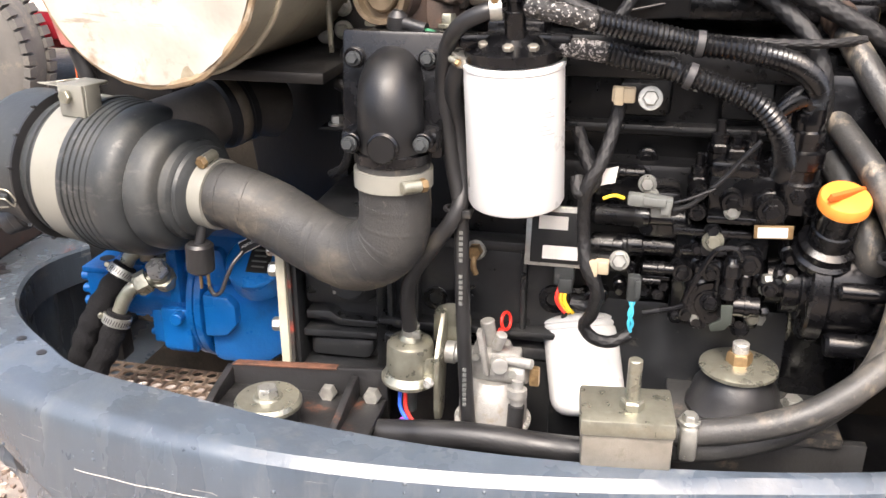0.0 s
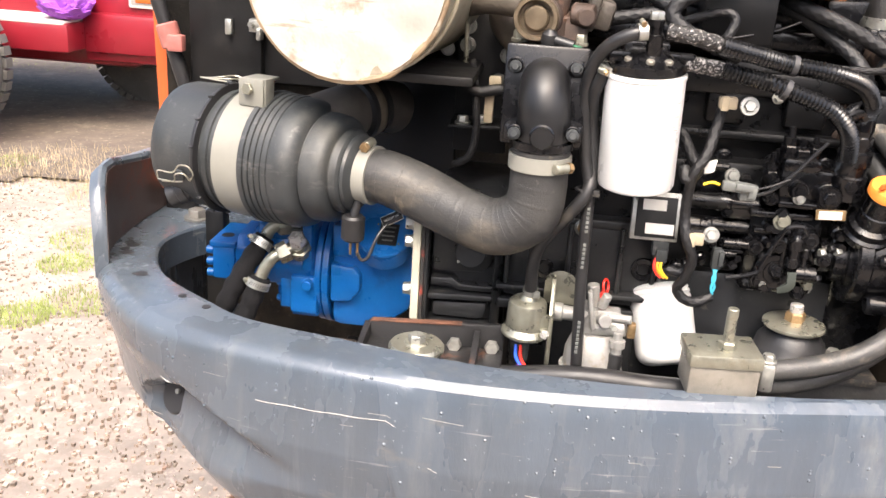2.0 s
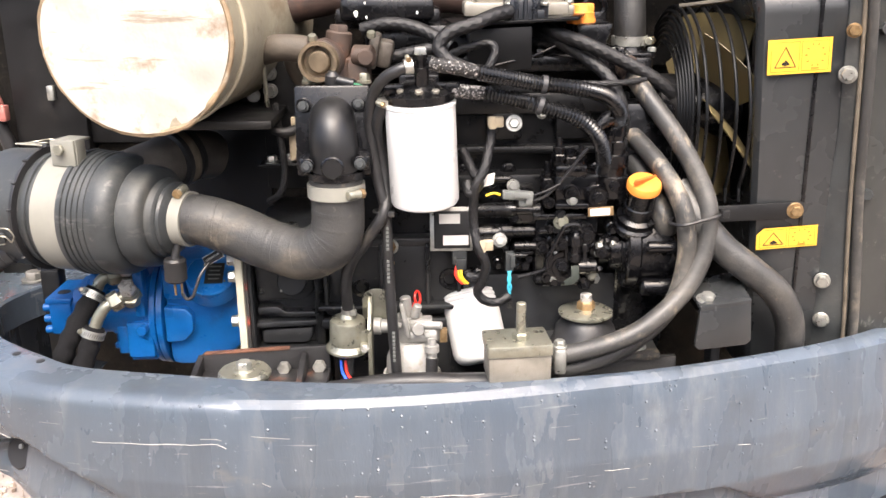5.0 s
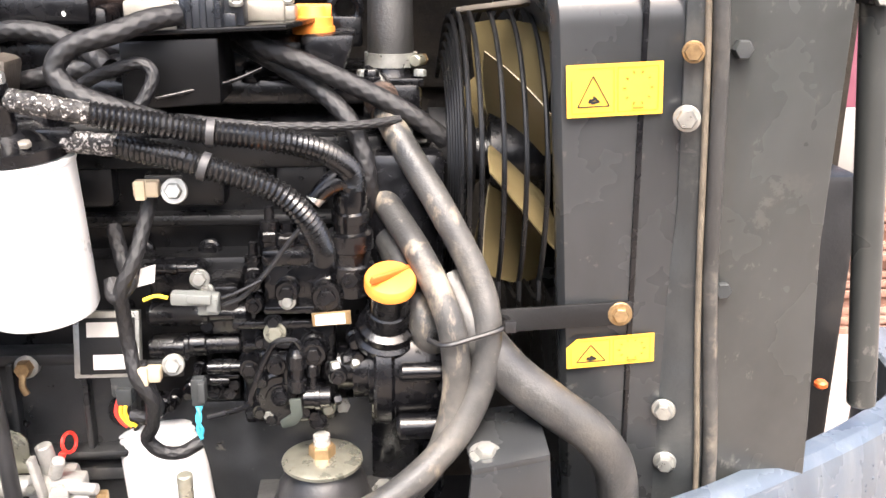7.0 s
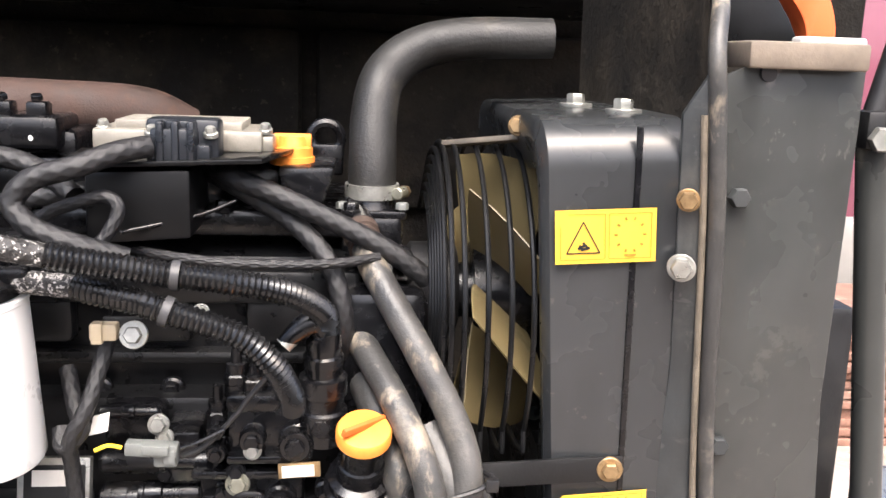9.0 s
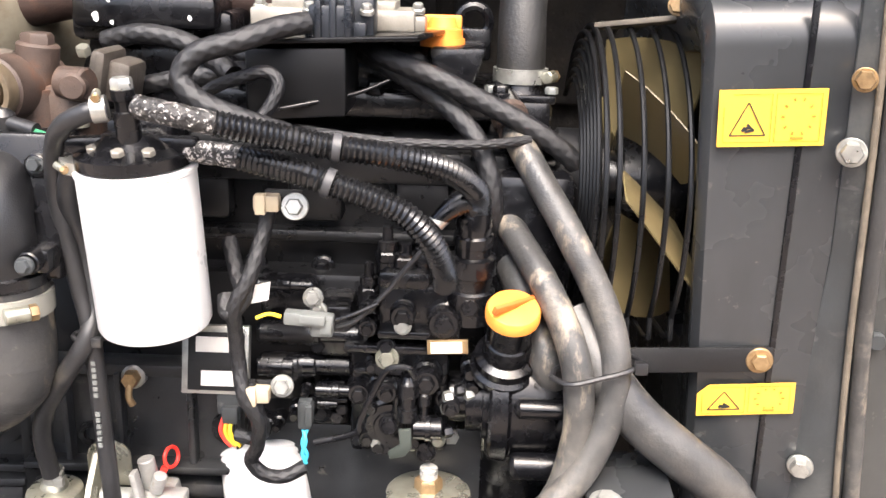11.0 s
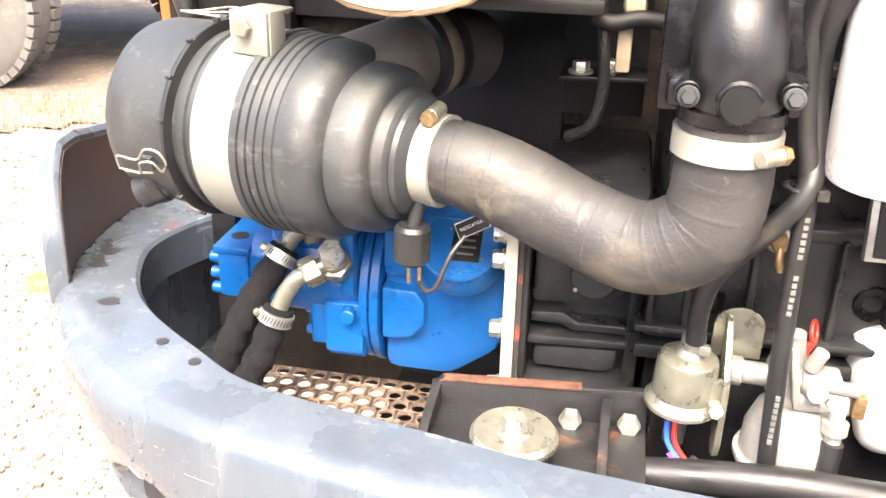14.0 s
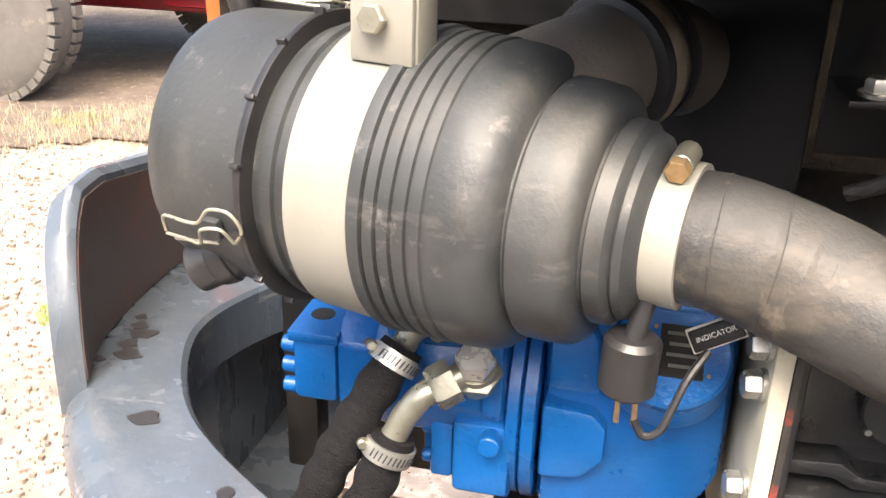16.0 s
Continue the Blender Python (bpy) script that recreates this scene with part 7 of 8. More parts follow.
def indicator():
    t = thing("restriction_indicator", (-0.434, 0.824, 1.10), "black air restriction switch hanging under the air cleaner", "sensor")
    bm = B()
    cyl(bm, (-0.436, 0.819, 1.114), (-0.435, 0.819, 1.147), 0.0148, seg=28, ch=0.003)
    cyl(bm, (-0.435, 0.819, 1.145), (-0.430, 0.825, 1.170), 0.0055, seg=14)
    part("body", bm, M_HOSE, t)
    for dx in (-0.005, 0.004):
        bm = B()
        box(bm, (-0.434 + dx, 0.822, 1.103), (0.003, 0.003, 0.020), 0.0005)
        part("pin", bm, M_BRASS, t, "brass terminal pin")
    bm = B()
    tube(bm, [(-0.43, 0.822, 1.096), (-0.424, 0.82, 1.088), (-0.416, 0.821, 1.092), (-0.411, 0.824, 1.105), (-0.405, 0.83, 1.12), (-0.396, 0.84, 1.132)], 0.0022, 8)
    part("lead", bm, M_HOSE, t)
    bm = B()
    box(bm, (-0.392, 0.851, 1.137), (0.028, 0.004, 0.012), 0.001, (-25, -30, 0))
    tag = part("tag", bm, M_MATT, t, "small black tag with white lettering")
    bm = B()
    box(bm, (-0.392, 0.852, 1.137), (0.030, 0.002, 0.014), 0.001, (-25, -30, 0))
    part("tag_edge", bm, M_CREAM, tag)
    cu = bpy.data.curves.new("tag_text", "FONT")
    cu.body, cu.size, cu.align_x, cu.align_y = "INDICATOR", 0.0040, "CENTER", "CENTER"
    tx = new("tag_text", cu)
    dg = bpy.context.evaluated_depsgraph_get()
    me = bpy.data.meshes.new_from_object(tx.evaluated_get(dg))
    bpy.data.objects.remove(tx)
    bm = B()
    bm.from_mesh(me)
    m4 = pose(-0.392, 0.851, 1.137, -25, -30, 0) @ pose(0, -0.0023, 0, 90, 0, 0)
    bmesh.ops.transform(bm, matrix=m4, verts=bm.verts[:])
    part("lettering", bm, M_CREAM, tag)


indicator()

# relay bracket and bolts behind the intake hose
def rear_bracket():
    t = thing("rear_bracket", (-0.30, 0.95, 1.20), "black angle bracket with zinc bolts and a loom clip", "bracket")
    bm = B()
    prism(bm, [(-0.335, 0.925, 1.245), (-0.262, 0.925, 1.247), (-0.262, 0.99, 1.247), (-0.335, 0.99, 1.245)], (0, 0, 0.004), 0.001)
    prism(bm, [(-0.335, 0.99, 1.20), (-0.262, 0.99, 1.20), (-0.262, 0.99, 1.39), (-0.335, 0.99, 1.39)], (0, 0.004, 0), 0.001)
    part("angle", bm, M_MATT, t)
    for x, y, z, d in ((-0.318, 0.94, 1.250, (0, 0, 1)), (-0.292, 0.95, 1.250, (0, 0, 1)), (-0.268, 0.986, 1.335, (0, -1, 0)), (-0.278, 0.986, 1.30, (0, -1, 0)), (-0.322, 0.986, 1.345, (0, -1, 0)), (-0.322, 0.986, 1.37, (0, -1, 0))):
        bolt((x, y, z), d, 0.0075, 0.008, 0.0105, parent=t, material=M_ZINC)
    bm = B()
    box(bm, (-0.284, 0.93, 1.275), (0.012, 0.012, 0.04), 0.002)
    box(bm, (-0.278, 0.928, 1.31), (0.016, 0.012, 0.012), 0.002)
    part("clip", bm, M_CLIPT, t, "tan plastic clip")
    bm = B()
    tube(bm, [(-0.31, 0.92, 1.30), (-0.295, 0.918, 1.296), (-0.275, 0.92, 1.30), (-0.255, 0.925, 1.298)], 0.007, 12)
    part("loom", bm, M_BRAID, t)


rear_bracket()

# perforated guard sheet below the pump
bm = B()
us, vs = 13, 7
o, ux, uy = V(-0.645, 0.845, 0.905), V(0.0195, 0, 0), V(0.0, 0.018, 0.0)
for i in range(us):
    for j in range(vs):
        c = o + ux * (i + 0.5 * (j % 2)) + uy * j
        sq, ci = [], []
        for k in range(16):
            a = 2 * math.pi * k / 16
            h = max(abs(math.cos(a)), abs(math.sin(a)))
            sq.append(bm.verts.new(c + V(math.cos(a) / h * 0.00975, math.sin(a) / h * 0.009, 0)))
            ci.append(bm.verts.new(c + V(math.cos(a) * 0.0072, math.sin(a) * 0.0072, 0)))
        for k in range(16):
            m = (k + 1) % 16
            bm.faces.new((sq[k], sq[m], ci[m], ci[k]))
ext = bmesh.ops.extrude_face_region(bm, geom=bm.faces[:])
bmesh.ops.translate(bm, verts=[v for v in ext["geom"] if isinstance(v, bmesh.types.BMVert)], vec=(0, 0, -0.003))
bmesh.ops.remove_doubles(bm, verts=bm.verts[:], dist=0.0004)
single("perforated_guard", bm, M_PERF, "rusty perforated steel guard sheet under the pump", "guard")
bm = B()
box(bm, (-0.70, 1.05, 0.96), (0.03, 0.03, 0.2), 0.004)
box(bm, (-0.66, 1.04, 0.985), (0.05, 0.03, 0.012), 0.004)
single("pump_support", bm, M_MATT, "dark steel support bracket beside the pump", "bracket")
bolt((-0.755, 1.104, 1.022), (0, 0, 1), 0.0145, 0.013, 0.021, "large dull grey hexagon bolt on the counterweight", material=mat("dull_grey_bolt", (0.16, 0.155, 0.145), 0.5, 0.3, 0.3, 60, 0.2, 300, (0.13, 0.075, 0.045), 0.35, 40))


# ---- engine mounts ----
def left_mount():
    t = thing("engine_mount", (-0.33, 0.76, 0.96), "rusty black channel engine mount with a large washer", "mount", "engine mounts")
    bm = B()
    prism(bm, [(-0.415, 0.815, 0.93), (-0.235, 0.820, 0.93), (-0.235, 0.820, 1.012), (-0.240, 0.820, 1.017), (-0.408, 0.815, 1.009), (-0.415, 0.815, 1.003)], (0, 0.008, 0), 0.001)
    prism(bm, [(-0.415, 0.70, 0.985), (-0.235, 0.70, 0.985), (-0.235, 0.816, 0.985), (-0.415, 0.816, 0.985)], (0, 0, -0.008), 0.001)
    prism(bm, [(-0.416, 0.71, 0.98), (-0.416, 0.82, 0.98), (-0.416, 0.82, 1.006), (-0.416, 0.78, 1.0)], (0.008, 0, 0), 0.001)
    prism(bm, [(-0.273, 0.70, 0.985), (-0.273, 0.816, 0.985), (-0.273, 0.816, 1.010), (-0.273, 0.795, 1.008)], (0.008, 0, 0), 0.001)
    part("channel", bm, mat("rust_edged_black", (0.013, 0.013, 0.014), 0.55, 0, 0.3, 40, 0.3, 200, RUST, 0.26, 30), t)
    bm = B()
    prism(bm, [(-0.410, 0.8140, 1.0072), (-0.290, 0.8165, 1.0128), (-0.290, 0.8165, 1.0154), (-0.405, 0.8140, 1.0098)], (0, 0.0100, 0), 0.0005)
    part("rusted_edge", bm, mat("red_brown_rust", (0.10, 0.042, 0.024), 0.85, 0, 0.5, 90, 0.4, 400, (0.035, 0.025, 0.02), 0.4, 40), t, "orange-brown rusted upper edge")
    bm = B()
    cyl(bm, (-0.337, 0.742, 0.985), (-0.337, 0.742, 1.012), 0.030, seg=36, ch=0.004)
    part("rubber", bm, M_HOSE, t)
    bm = B()
    lathe(bm, (-0.337, 0.742, 1.011), (-0.337, 0.742, 1.021), [(0, 0.034), (0.4, 0.034), (0.8, 0.031), (0.85, 0.015), (1, 0.013)], 44)
    part("washer", bm, M_YZINC, t, "large yellowish zinc washer")
    bolt((-0.337, 0.742, 1.019), (0, 0, 1), 0.0105, 0.010, parent=t, material=M_ZINC)
    for x, y in ((-0.297, 0.812), (-0.249, 0.815)):
        bolt((x, y, 0.990), (0, -1, 0.1), 0.0095, 0.010, 0.0, parent=t, material=M_ZINC)


def right_mount():
    t = thing("engine_mount", (0.119, 0.833, 1.0), "rubber engine mount under a large zinc washer", "mount", "engine mounts")
    bm = B()
    prism(bm, [(0.055, 0.78, 1.002), (0.215, 0.79, 1.002), (0.215, 0.90, 1.002), (0.055, 0.90, 1.002)], (0, 0, 0.010), 0.001)
    prism(bm, [(0.052, 0.895, 1.00), (0.19, 0.895, 1.00), (0.18, 0.895, 1.10), (0.055, 0.895, 1.10)], (0, 0.01, 0), 0.001)
    prism(bm, [(0.053, 0.785, 0.93), (0.24, 0.80, 0.93), (0.24, 0.80, 1.002), (0.053, 0.785, 1.002)], (0, 0.01, 0), 0.001)
    part("bracket", bm, mat("dusty_black_bracket", (0.03, 0.03, 0.03), 0.6, 0, 0.3, 40, 0.3, 200, DUST, 0.35, 26), t)
    bm = B()
    lathe(bm, (0.119, 0.833, 1.010), (0.119, 0.833, 1.052), [(0, 0.047), (0.15, 0.047), (0.22, 0.044), (0.6, 0.041), (0.9, 0.031), (1, 0.028)], 44)
    part("rubber", bm, M_HOSE, t, "black rubber dome")
    bm = B()
    lathe(bm, (0.119, 0.833, 1.052), (0.119, 0.833, 1.062), [(0, 0.033), (0.3, 0.0375), (0.6, 0.0375), (0.8, 0.034), (0.85, 0.016), (1, 0.012)], 48)
    part("washer", bm, M_YZINC, t, "large yellowish zinc washer")
    bm = B()
    hexa(bm, (0.119, 0.833, 1.061), (0, 0, 1), 0.0125, 0.012)
    part("nut", bm, M_BRASS, t, "yellow-plated nut")
    bm = B()
    cyl(bm, (0.119, 0.833, 1.07), (0.119, 0.833, 1.083), 0.008, seg=18, ch=0.001)
    part("stud", bm, M_STEEL, t)
    for x, y, z in ((0.069, 0.886, 1.085), (0.091, 0.886, 1.086), (0.138, 0.886, 1.088)):
        bolt((x, y, z), (0, -1, 0.2), 0.0085, 0.010, parent=t, material=M_ZINC)
    for x, y in ((0.176, 0.842), (0.187, 0.812)):
        bolt((x, y, 1.012), (0, -0.1, 1), 0.0095, 0.010, 0.0135, parent=t, material=M_ZINC)


left_mount()
right_mount()


# ---- fuel feed pump and water separator ----
def pressure_sender():
    t = thing("pressure_sender", (-0.209, 0.82, 1.01), "round zinc-plated pressure sender with coloured wires", "sender")
    bm = B()
    lathe(bm, (-0.210, 0.820, 1.008), (-0.208, 0.818, 1.075), [(0, 0.016), (0.03, 0.0265), (0.07, 0.0300), (0.12, 0.0300), (0.17, 0.0275), (0.22, 0.0248), (0.66, 0.0245), (0.72, 0.0232), (0.755, 0.020), (0.77, 0.0120), (0.83, 0.0105), (0.87, 0.0085), (1, 0.0085)], 44)
    part("can", bm, M_YZINC, t)
    bm = B()
    cyl(bm, (-0.207, 0.816, 1.066), (-0.207, 0.815, 1.078), 0.0092, seg=16, ch=0.001)
    box(bm, (-0.199, 0.808, 1.070), (0.008, 0.006, 0.008), 0.001)
    part("hose_band", bm, M_ZINC, t)
    bm = B()
    cyl(bm, (-0.212, 0.82, 0.975), (-0.210, 0.82, 1.01), 0.009, seg=16)
    part("terminal", bm, M_PLASTIC, t)
    for m, x, q in ((M_BLUEW, -0.219, -0.204), (M_REDW, -0.213, -0.198), (M_PURW, -0.216, -0.185)):
        bm = B()
        tube(bm, [(x, 0.812, 0.998), (x + 0.002, 0.806, 0.982), (q - 0.003, 0.80, 0.970), (q + 0.006, 0.797, 0.964)] if m is not M_PURW else [(-0.215, 0.80, 0.975), (-0.205, 0.797, 0.96), (-0.192, 0.795, 0.945), (-0.18, 0.795, 0.935)], 0.0022, 8)
        part("wire", bm, m, t)


pressure_sender()
plug((-0.188, 0.797, 0.955), (0, 35, 0), (0.034, 0.018, 0.022), M_PLASTIC, [], "black cable plug with white insert on short wires")
bm = B()
box(bm, (-0.202, 0.792, 0.962), (0.010, 0.012, 0.010), 0.002, (0, 35, 0))
single("plug_insert", bm, M_CREAM, "white plastic insert of a cable plug", "connector")


def feed_bracket():
    t = thing("sender_bracket", (-0.177, 0.84, 0.95), "bent zinc-plated steel bracket plate with rounded ends", "bracket")
    bm = B()
    top = [(-0.170 + 0.020 * math.cos(a), 0.846, 1.074 + 0.016 * math.sin(a)) for a in (math.pi * i / 12 for i in range(13))]
    prism(bm, top + [(-0.190, 0.846, 1.045), (-0.150, 0.846, 1.045)], (0, 0.003, 0), 0.001)
    part("lobe", bm, M_YZINC, t)
    bm = B()
    prof = [(0.846, 1.084), (0.838, 1.082), (0.818, 1.060), (0.806, 1.045), (0.803, 1.020), (0.803, 0.985), (0.808, 0.972), (0.820, 0.966), (0.832, 0.972), (0.836, 0.990), (0.846, 1.03)]
    prism(bm, [(-0.181, y, z) for y, z in prof], (0.0055, 0.0015, 0), 0.0012)
    part("plate", bm, M_YZINC, t)
    bm = B()
    box(bm, (-0.1865, 0.808, 1.032), (0.012, 0.004, 0.024), 0.001, (0, 0, 30))
    box(bm, (-0.186, 0.803, 1.022), (0.010, 0.010, 0.010), 0.002)
    part("clamp_tab", bm, M_YZINC, t)
    bolt((-0.183, 0.800, 1.022), (-0.4, -1, 0), 0.0055, 0.006, parent=t, material=M_STEEL)
    bm = B()
    lathe(bm, (-0.174, 0.838, 1.038), (-0.125, 0.835, 1.038), [(0, 0.012), (0.2, 0.012), (0.22, 0.0095), (0.6, 0.0095), (0.62, 0.012), (1, 0.012)], 18)
    part("banjo_tube", bm, M_CASTALU, t)


feed_bracket()


def water_separator():
    t = thing("feed_pump", (-0.123, 0.825, 0.94), "cast aluminium fuel feed pump with a strainer bowl", "pump")
    bm = B()
    lathe(bm, (-0.122, 0.826, 0.958), (-0.122, 0.826, 1.022), [(0, 0.034), (0.08, 0.038), (0.2, 0.039), (0.26, 0.036), (0.6, 0.035), (0.9, 0.028), (1, 0.022)], 40)
    part("bowl", bm, M_CASTALU, t)
    bm = B()
    lathe(bm, (-0.122, 0.826, 0.968), (-0.122, 0.826, 0.974), [(0, 0.0385), (0.2, 0.0405), (0.8, 0.0405), (1, 0.0385)], 40)
    part("clamp_ring", bm, M_STEEL, t)
    bm = B()
    box(bm, (-0.125, 0.832, 1.038), (0.040, 0.040, 0.036), 0.008)
    cyl(bm, (-0.125, 0.82, 1.03), (-0.085, 0.812, 1.036), 0.0105, seg=18, ch=0.001)
    cyl(bm, (-0.125, 0.83, 1.05), (-0.130, 0.828, 1.084), 0.0075, seg=16, ch=0.001)
    cyl(bm, (-0.115, 0.815, 1.045), (-0.112, 0.80, 1.047), 0.0085, seg=16, ch=0.001)
    box(bm, (-0.108, 0.82, 1.05), (0.03, 0.02, 0.014), 0.003)
    part("head", bm, M_CASTALU, t)
    bm = B()
    lathe(bm, (-0.094, 0.802, 1.0), (-0.094, 0.804, 1.032), [(0, 0.0065), (0.4, 0.0065), (0.42, 0.010), (0.7, 0.010), (0.72, 0.006), (1, 0.006)], 16)
    part("outlet", bm, M_CASTALU, t)
    bm = B()
    cyl(bm, (-0.112, 0.815, 1.048), (-0.080, 0.806, 1.050), 0.0055, seg=14, ch=0.001)
    cyl(bm, (-0.118, 0.815, 1.060), (-0.112, 0.812, 1.078), 0.006, seg=14, ch=0.001)
    box(bm, (-0.130, 0.808, 1.058), (0.006, 0.012, 0.05), 0.002, (0, -10, 0))
    part("lever_arm", bm, M_CASTALU, t)
    bm = B()
    box(bm, (-0.078, 0.812, 1.034), (0.010, 0.010, 0.020), 0.002)
    part("end_fitting", bm, M_BRASS, t, "yellow-plated end fitting")
    bm = B()
    cyl(bm, (-0.122, 0.826, 0.91), (-0.122, 0.826, 0.958), 0.033, seg=32, ch=0.004)
    part("cup", bm, M_BLACK, t, "dark sediment cup")
    for p in ((-0.112, 0.812, 1.05), (-0.138, 0.812, 1.05), (-0.10, 0.81, 1.036)):
        bolt(p, (0, -1, 0.3), 0.0045, 0.005, parent=t, material=M_ZINC)


water_separator()
bm = B()
torus(bm, (-0.113, 0.846, 1.076), (0.9, -0.35, 0.2), 0.009, 0.0018, 24, 8)
box(bm, (-0.118, 0.836, 1.066), (0.006, 0.004, 0.012), 0.001, (0, 20, 0))
single("dipstick_ring", bm, M_REDW, "red plastic dipstick pull ring", "dipstick")


def oil_filter():
    t = thing("oil_filter", (-0.03, 0.86, 0.98), "white spin-on oil filter mounted at a slant", "filter")
    a, b = V(-0.022, 0.846, 0.976), V(-0.042, 0.892, 1.070)
    R = 0.0395
    bm = B()
    lathe(bm, a, b, [(0, 0.0), (0, R - 0.018), (0.02, R - 0.010), (0.06, R - 0.0045), (0.12, R - 0.001), (0.18, R), (0.84, R), (0.845, R - 0.0012), (0.862, R - 0.0012), (0.868, R), (0.90, R), (0.905, R - 0.0012), (0.922, R - 0.0012), (0.928, R), (0.95, R - 0.0012), (0.975, R - 0.005), (0.99, R - 0.010), (1, R - 0.017)], 56)
    part("canister", bm, M_WHITE, t)
    bm = B()
    d = (b - a).normalized()
    cyl(bm, b - d * 0.004, b + d * 0.025, R - 0.017, seg=32)
    part("mounting_head", bm, M_BLACK, t)


oil_filter()


def latch_block():
    t = thing("hood_catch", (0.015, 0.71, 1.0), "machined aluminium hood catch block with a threaded stud", "catch")
    bm = B()
    prism(bm, [(-0.023, 0.689, 1.016), (0.055, 0.697, 1.016), (0.055, 0.697, 1.052), (-0.023, 0.689, 1.052)], (-0.004, 0.055, 0), 0.002)
    part("block", bm, M_ALU, t)
    bm = B()
    prism(bm, [(-0.025, 0.686, 1.052), (0.057, 0.694, 1.052), (0.057, 0.694, 1.068), (-0.025, 0.686, 1.068)], (-0.005, 0.062, 0), 0.003)
    part("top_plate", bm, M_YZINC, t, "yellowish plated top plate")
    bm = B()
    cyl(bm, (0.018, 0.716, 1.06), (0.018, 0.716, 1.116), 0.0062, seg=18, ch=0.001)
    part("stud", bm, M_YZINC, t)
    bm = B()
    hexa(bm, (0.018, 0.716, 1.068), (0, 0, 1), 0.011, 0.009)
    part("nut", bm, M_YZINC, t)


latch_block()
bolt((0.070, 0.735, 1.048), (0, 0, 1), 0.0075, 0.007, 0.010, "zinc bolt on a hose clip beside the catch")
bm = B()
box(bm, (0.070, 0.737, 1.030), (0.016, 0.030, 0.034), 0.004)
single("hose_clip", bm, M_ZINC, "zinc steel clip holding two hoses", "clip")


def right_bracket():
    t = thing("hose_bracket", (0.285, 0.76, 1.04), "folded black sheet bracket with a zinc bolt", "bracket")
    bm = B()
    prism(bm, [(0.244, 0.735, 1.045), (0.250, 0.735, 1.040), (0.314, 0.745, 1.042), (0.320, 0.745, 1.048), (0.316, 0.745, 1.100), (0.248, 0.735, 1.094)], (0, 0.006, 0), 0.001)
    prism(bm, [(0.248, 0.735, 1.093), (0.316, 0.745, 1.099), (0.316, 0.82, 1.110), (0.246, 0.82, 1.104)], (0, 0, 0.006), 0.001)
    part("sheet", bm, M_SHEET, t)
    bolt((0.262, 0.755, 1.101), (0, -0.25, 1), 0.009, 0.008, 0.0145, parent=t, material=M_ZINC)
    bm = B()
    box(bm, (0.280, 0.775, 1.0), (0.012, 0.03, 0.08), 0.002)
    part("foot", bm, M_MATT, t)


right_bracket()


# ---- fan, guard, shroud, radiator side ----
FC = V(0.318, 0.952, 1.322)


def fan():
    t = thing("cooling_fan", FC, "olive-tan plastic cooling fan behind a wire guard", "fan")
    bm = B()
    lathe(bm, FC - V(0.06, 0, 0), FC + V(0.02, 0, 0), [(0, 0.022), (0.1, 0.026), (0.3, 0.026), (0.3, 0.045), (1, 0.045)], 32)
    part("hub", bm, M_BLACK, t)
    bm = B()
    lathe(bm, FC - V(0.13, 0, 0), FC - V(0.05, 0, 0), [(0, 0.040), (0.05, 0.045), (0.25, 0.045), (0.3, 0.039), (0.42, 0.039), (0.47, 0.045), (0.95, 0.045), (1, 0.041)], 36)
    part("pulley", bm, M_MATT, t)
    for i in range(7):
        a0 = math.pi - 0.70 + 2 * math.pi * i / 7
        L = []
        for j in range(10):
            f = j / 9
            r = 0.036 + 0.092 * f
            tw = radians(46 - 8 * f)
            half = 0.030 + 0.030 * f ** 0.7
            sw = 0.10 * f * f
            row = []
            for k in (-1, -0.6, -0.2, 0.2, 0.6, 1):
                a = a0 + sw + k * half * math.cos(tw) / r
                row.append(FC + V(-0.012 + k * half * math.sin(tw) + 0.002 * (1 - k * k), math.cos(a) * r, math.sin(a) * r))
            L.append(row + [p + V(0.0016, 0, 0) for p in row[::-1]])
        bm = B()
        rings(bm, L)
        part("blade", bm, M_FAN, t)


fan()


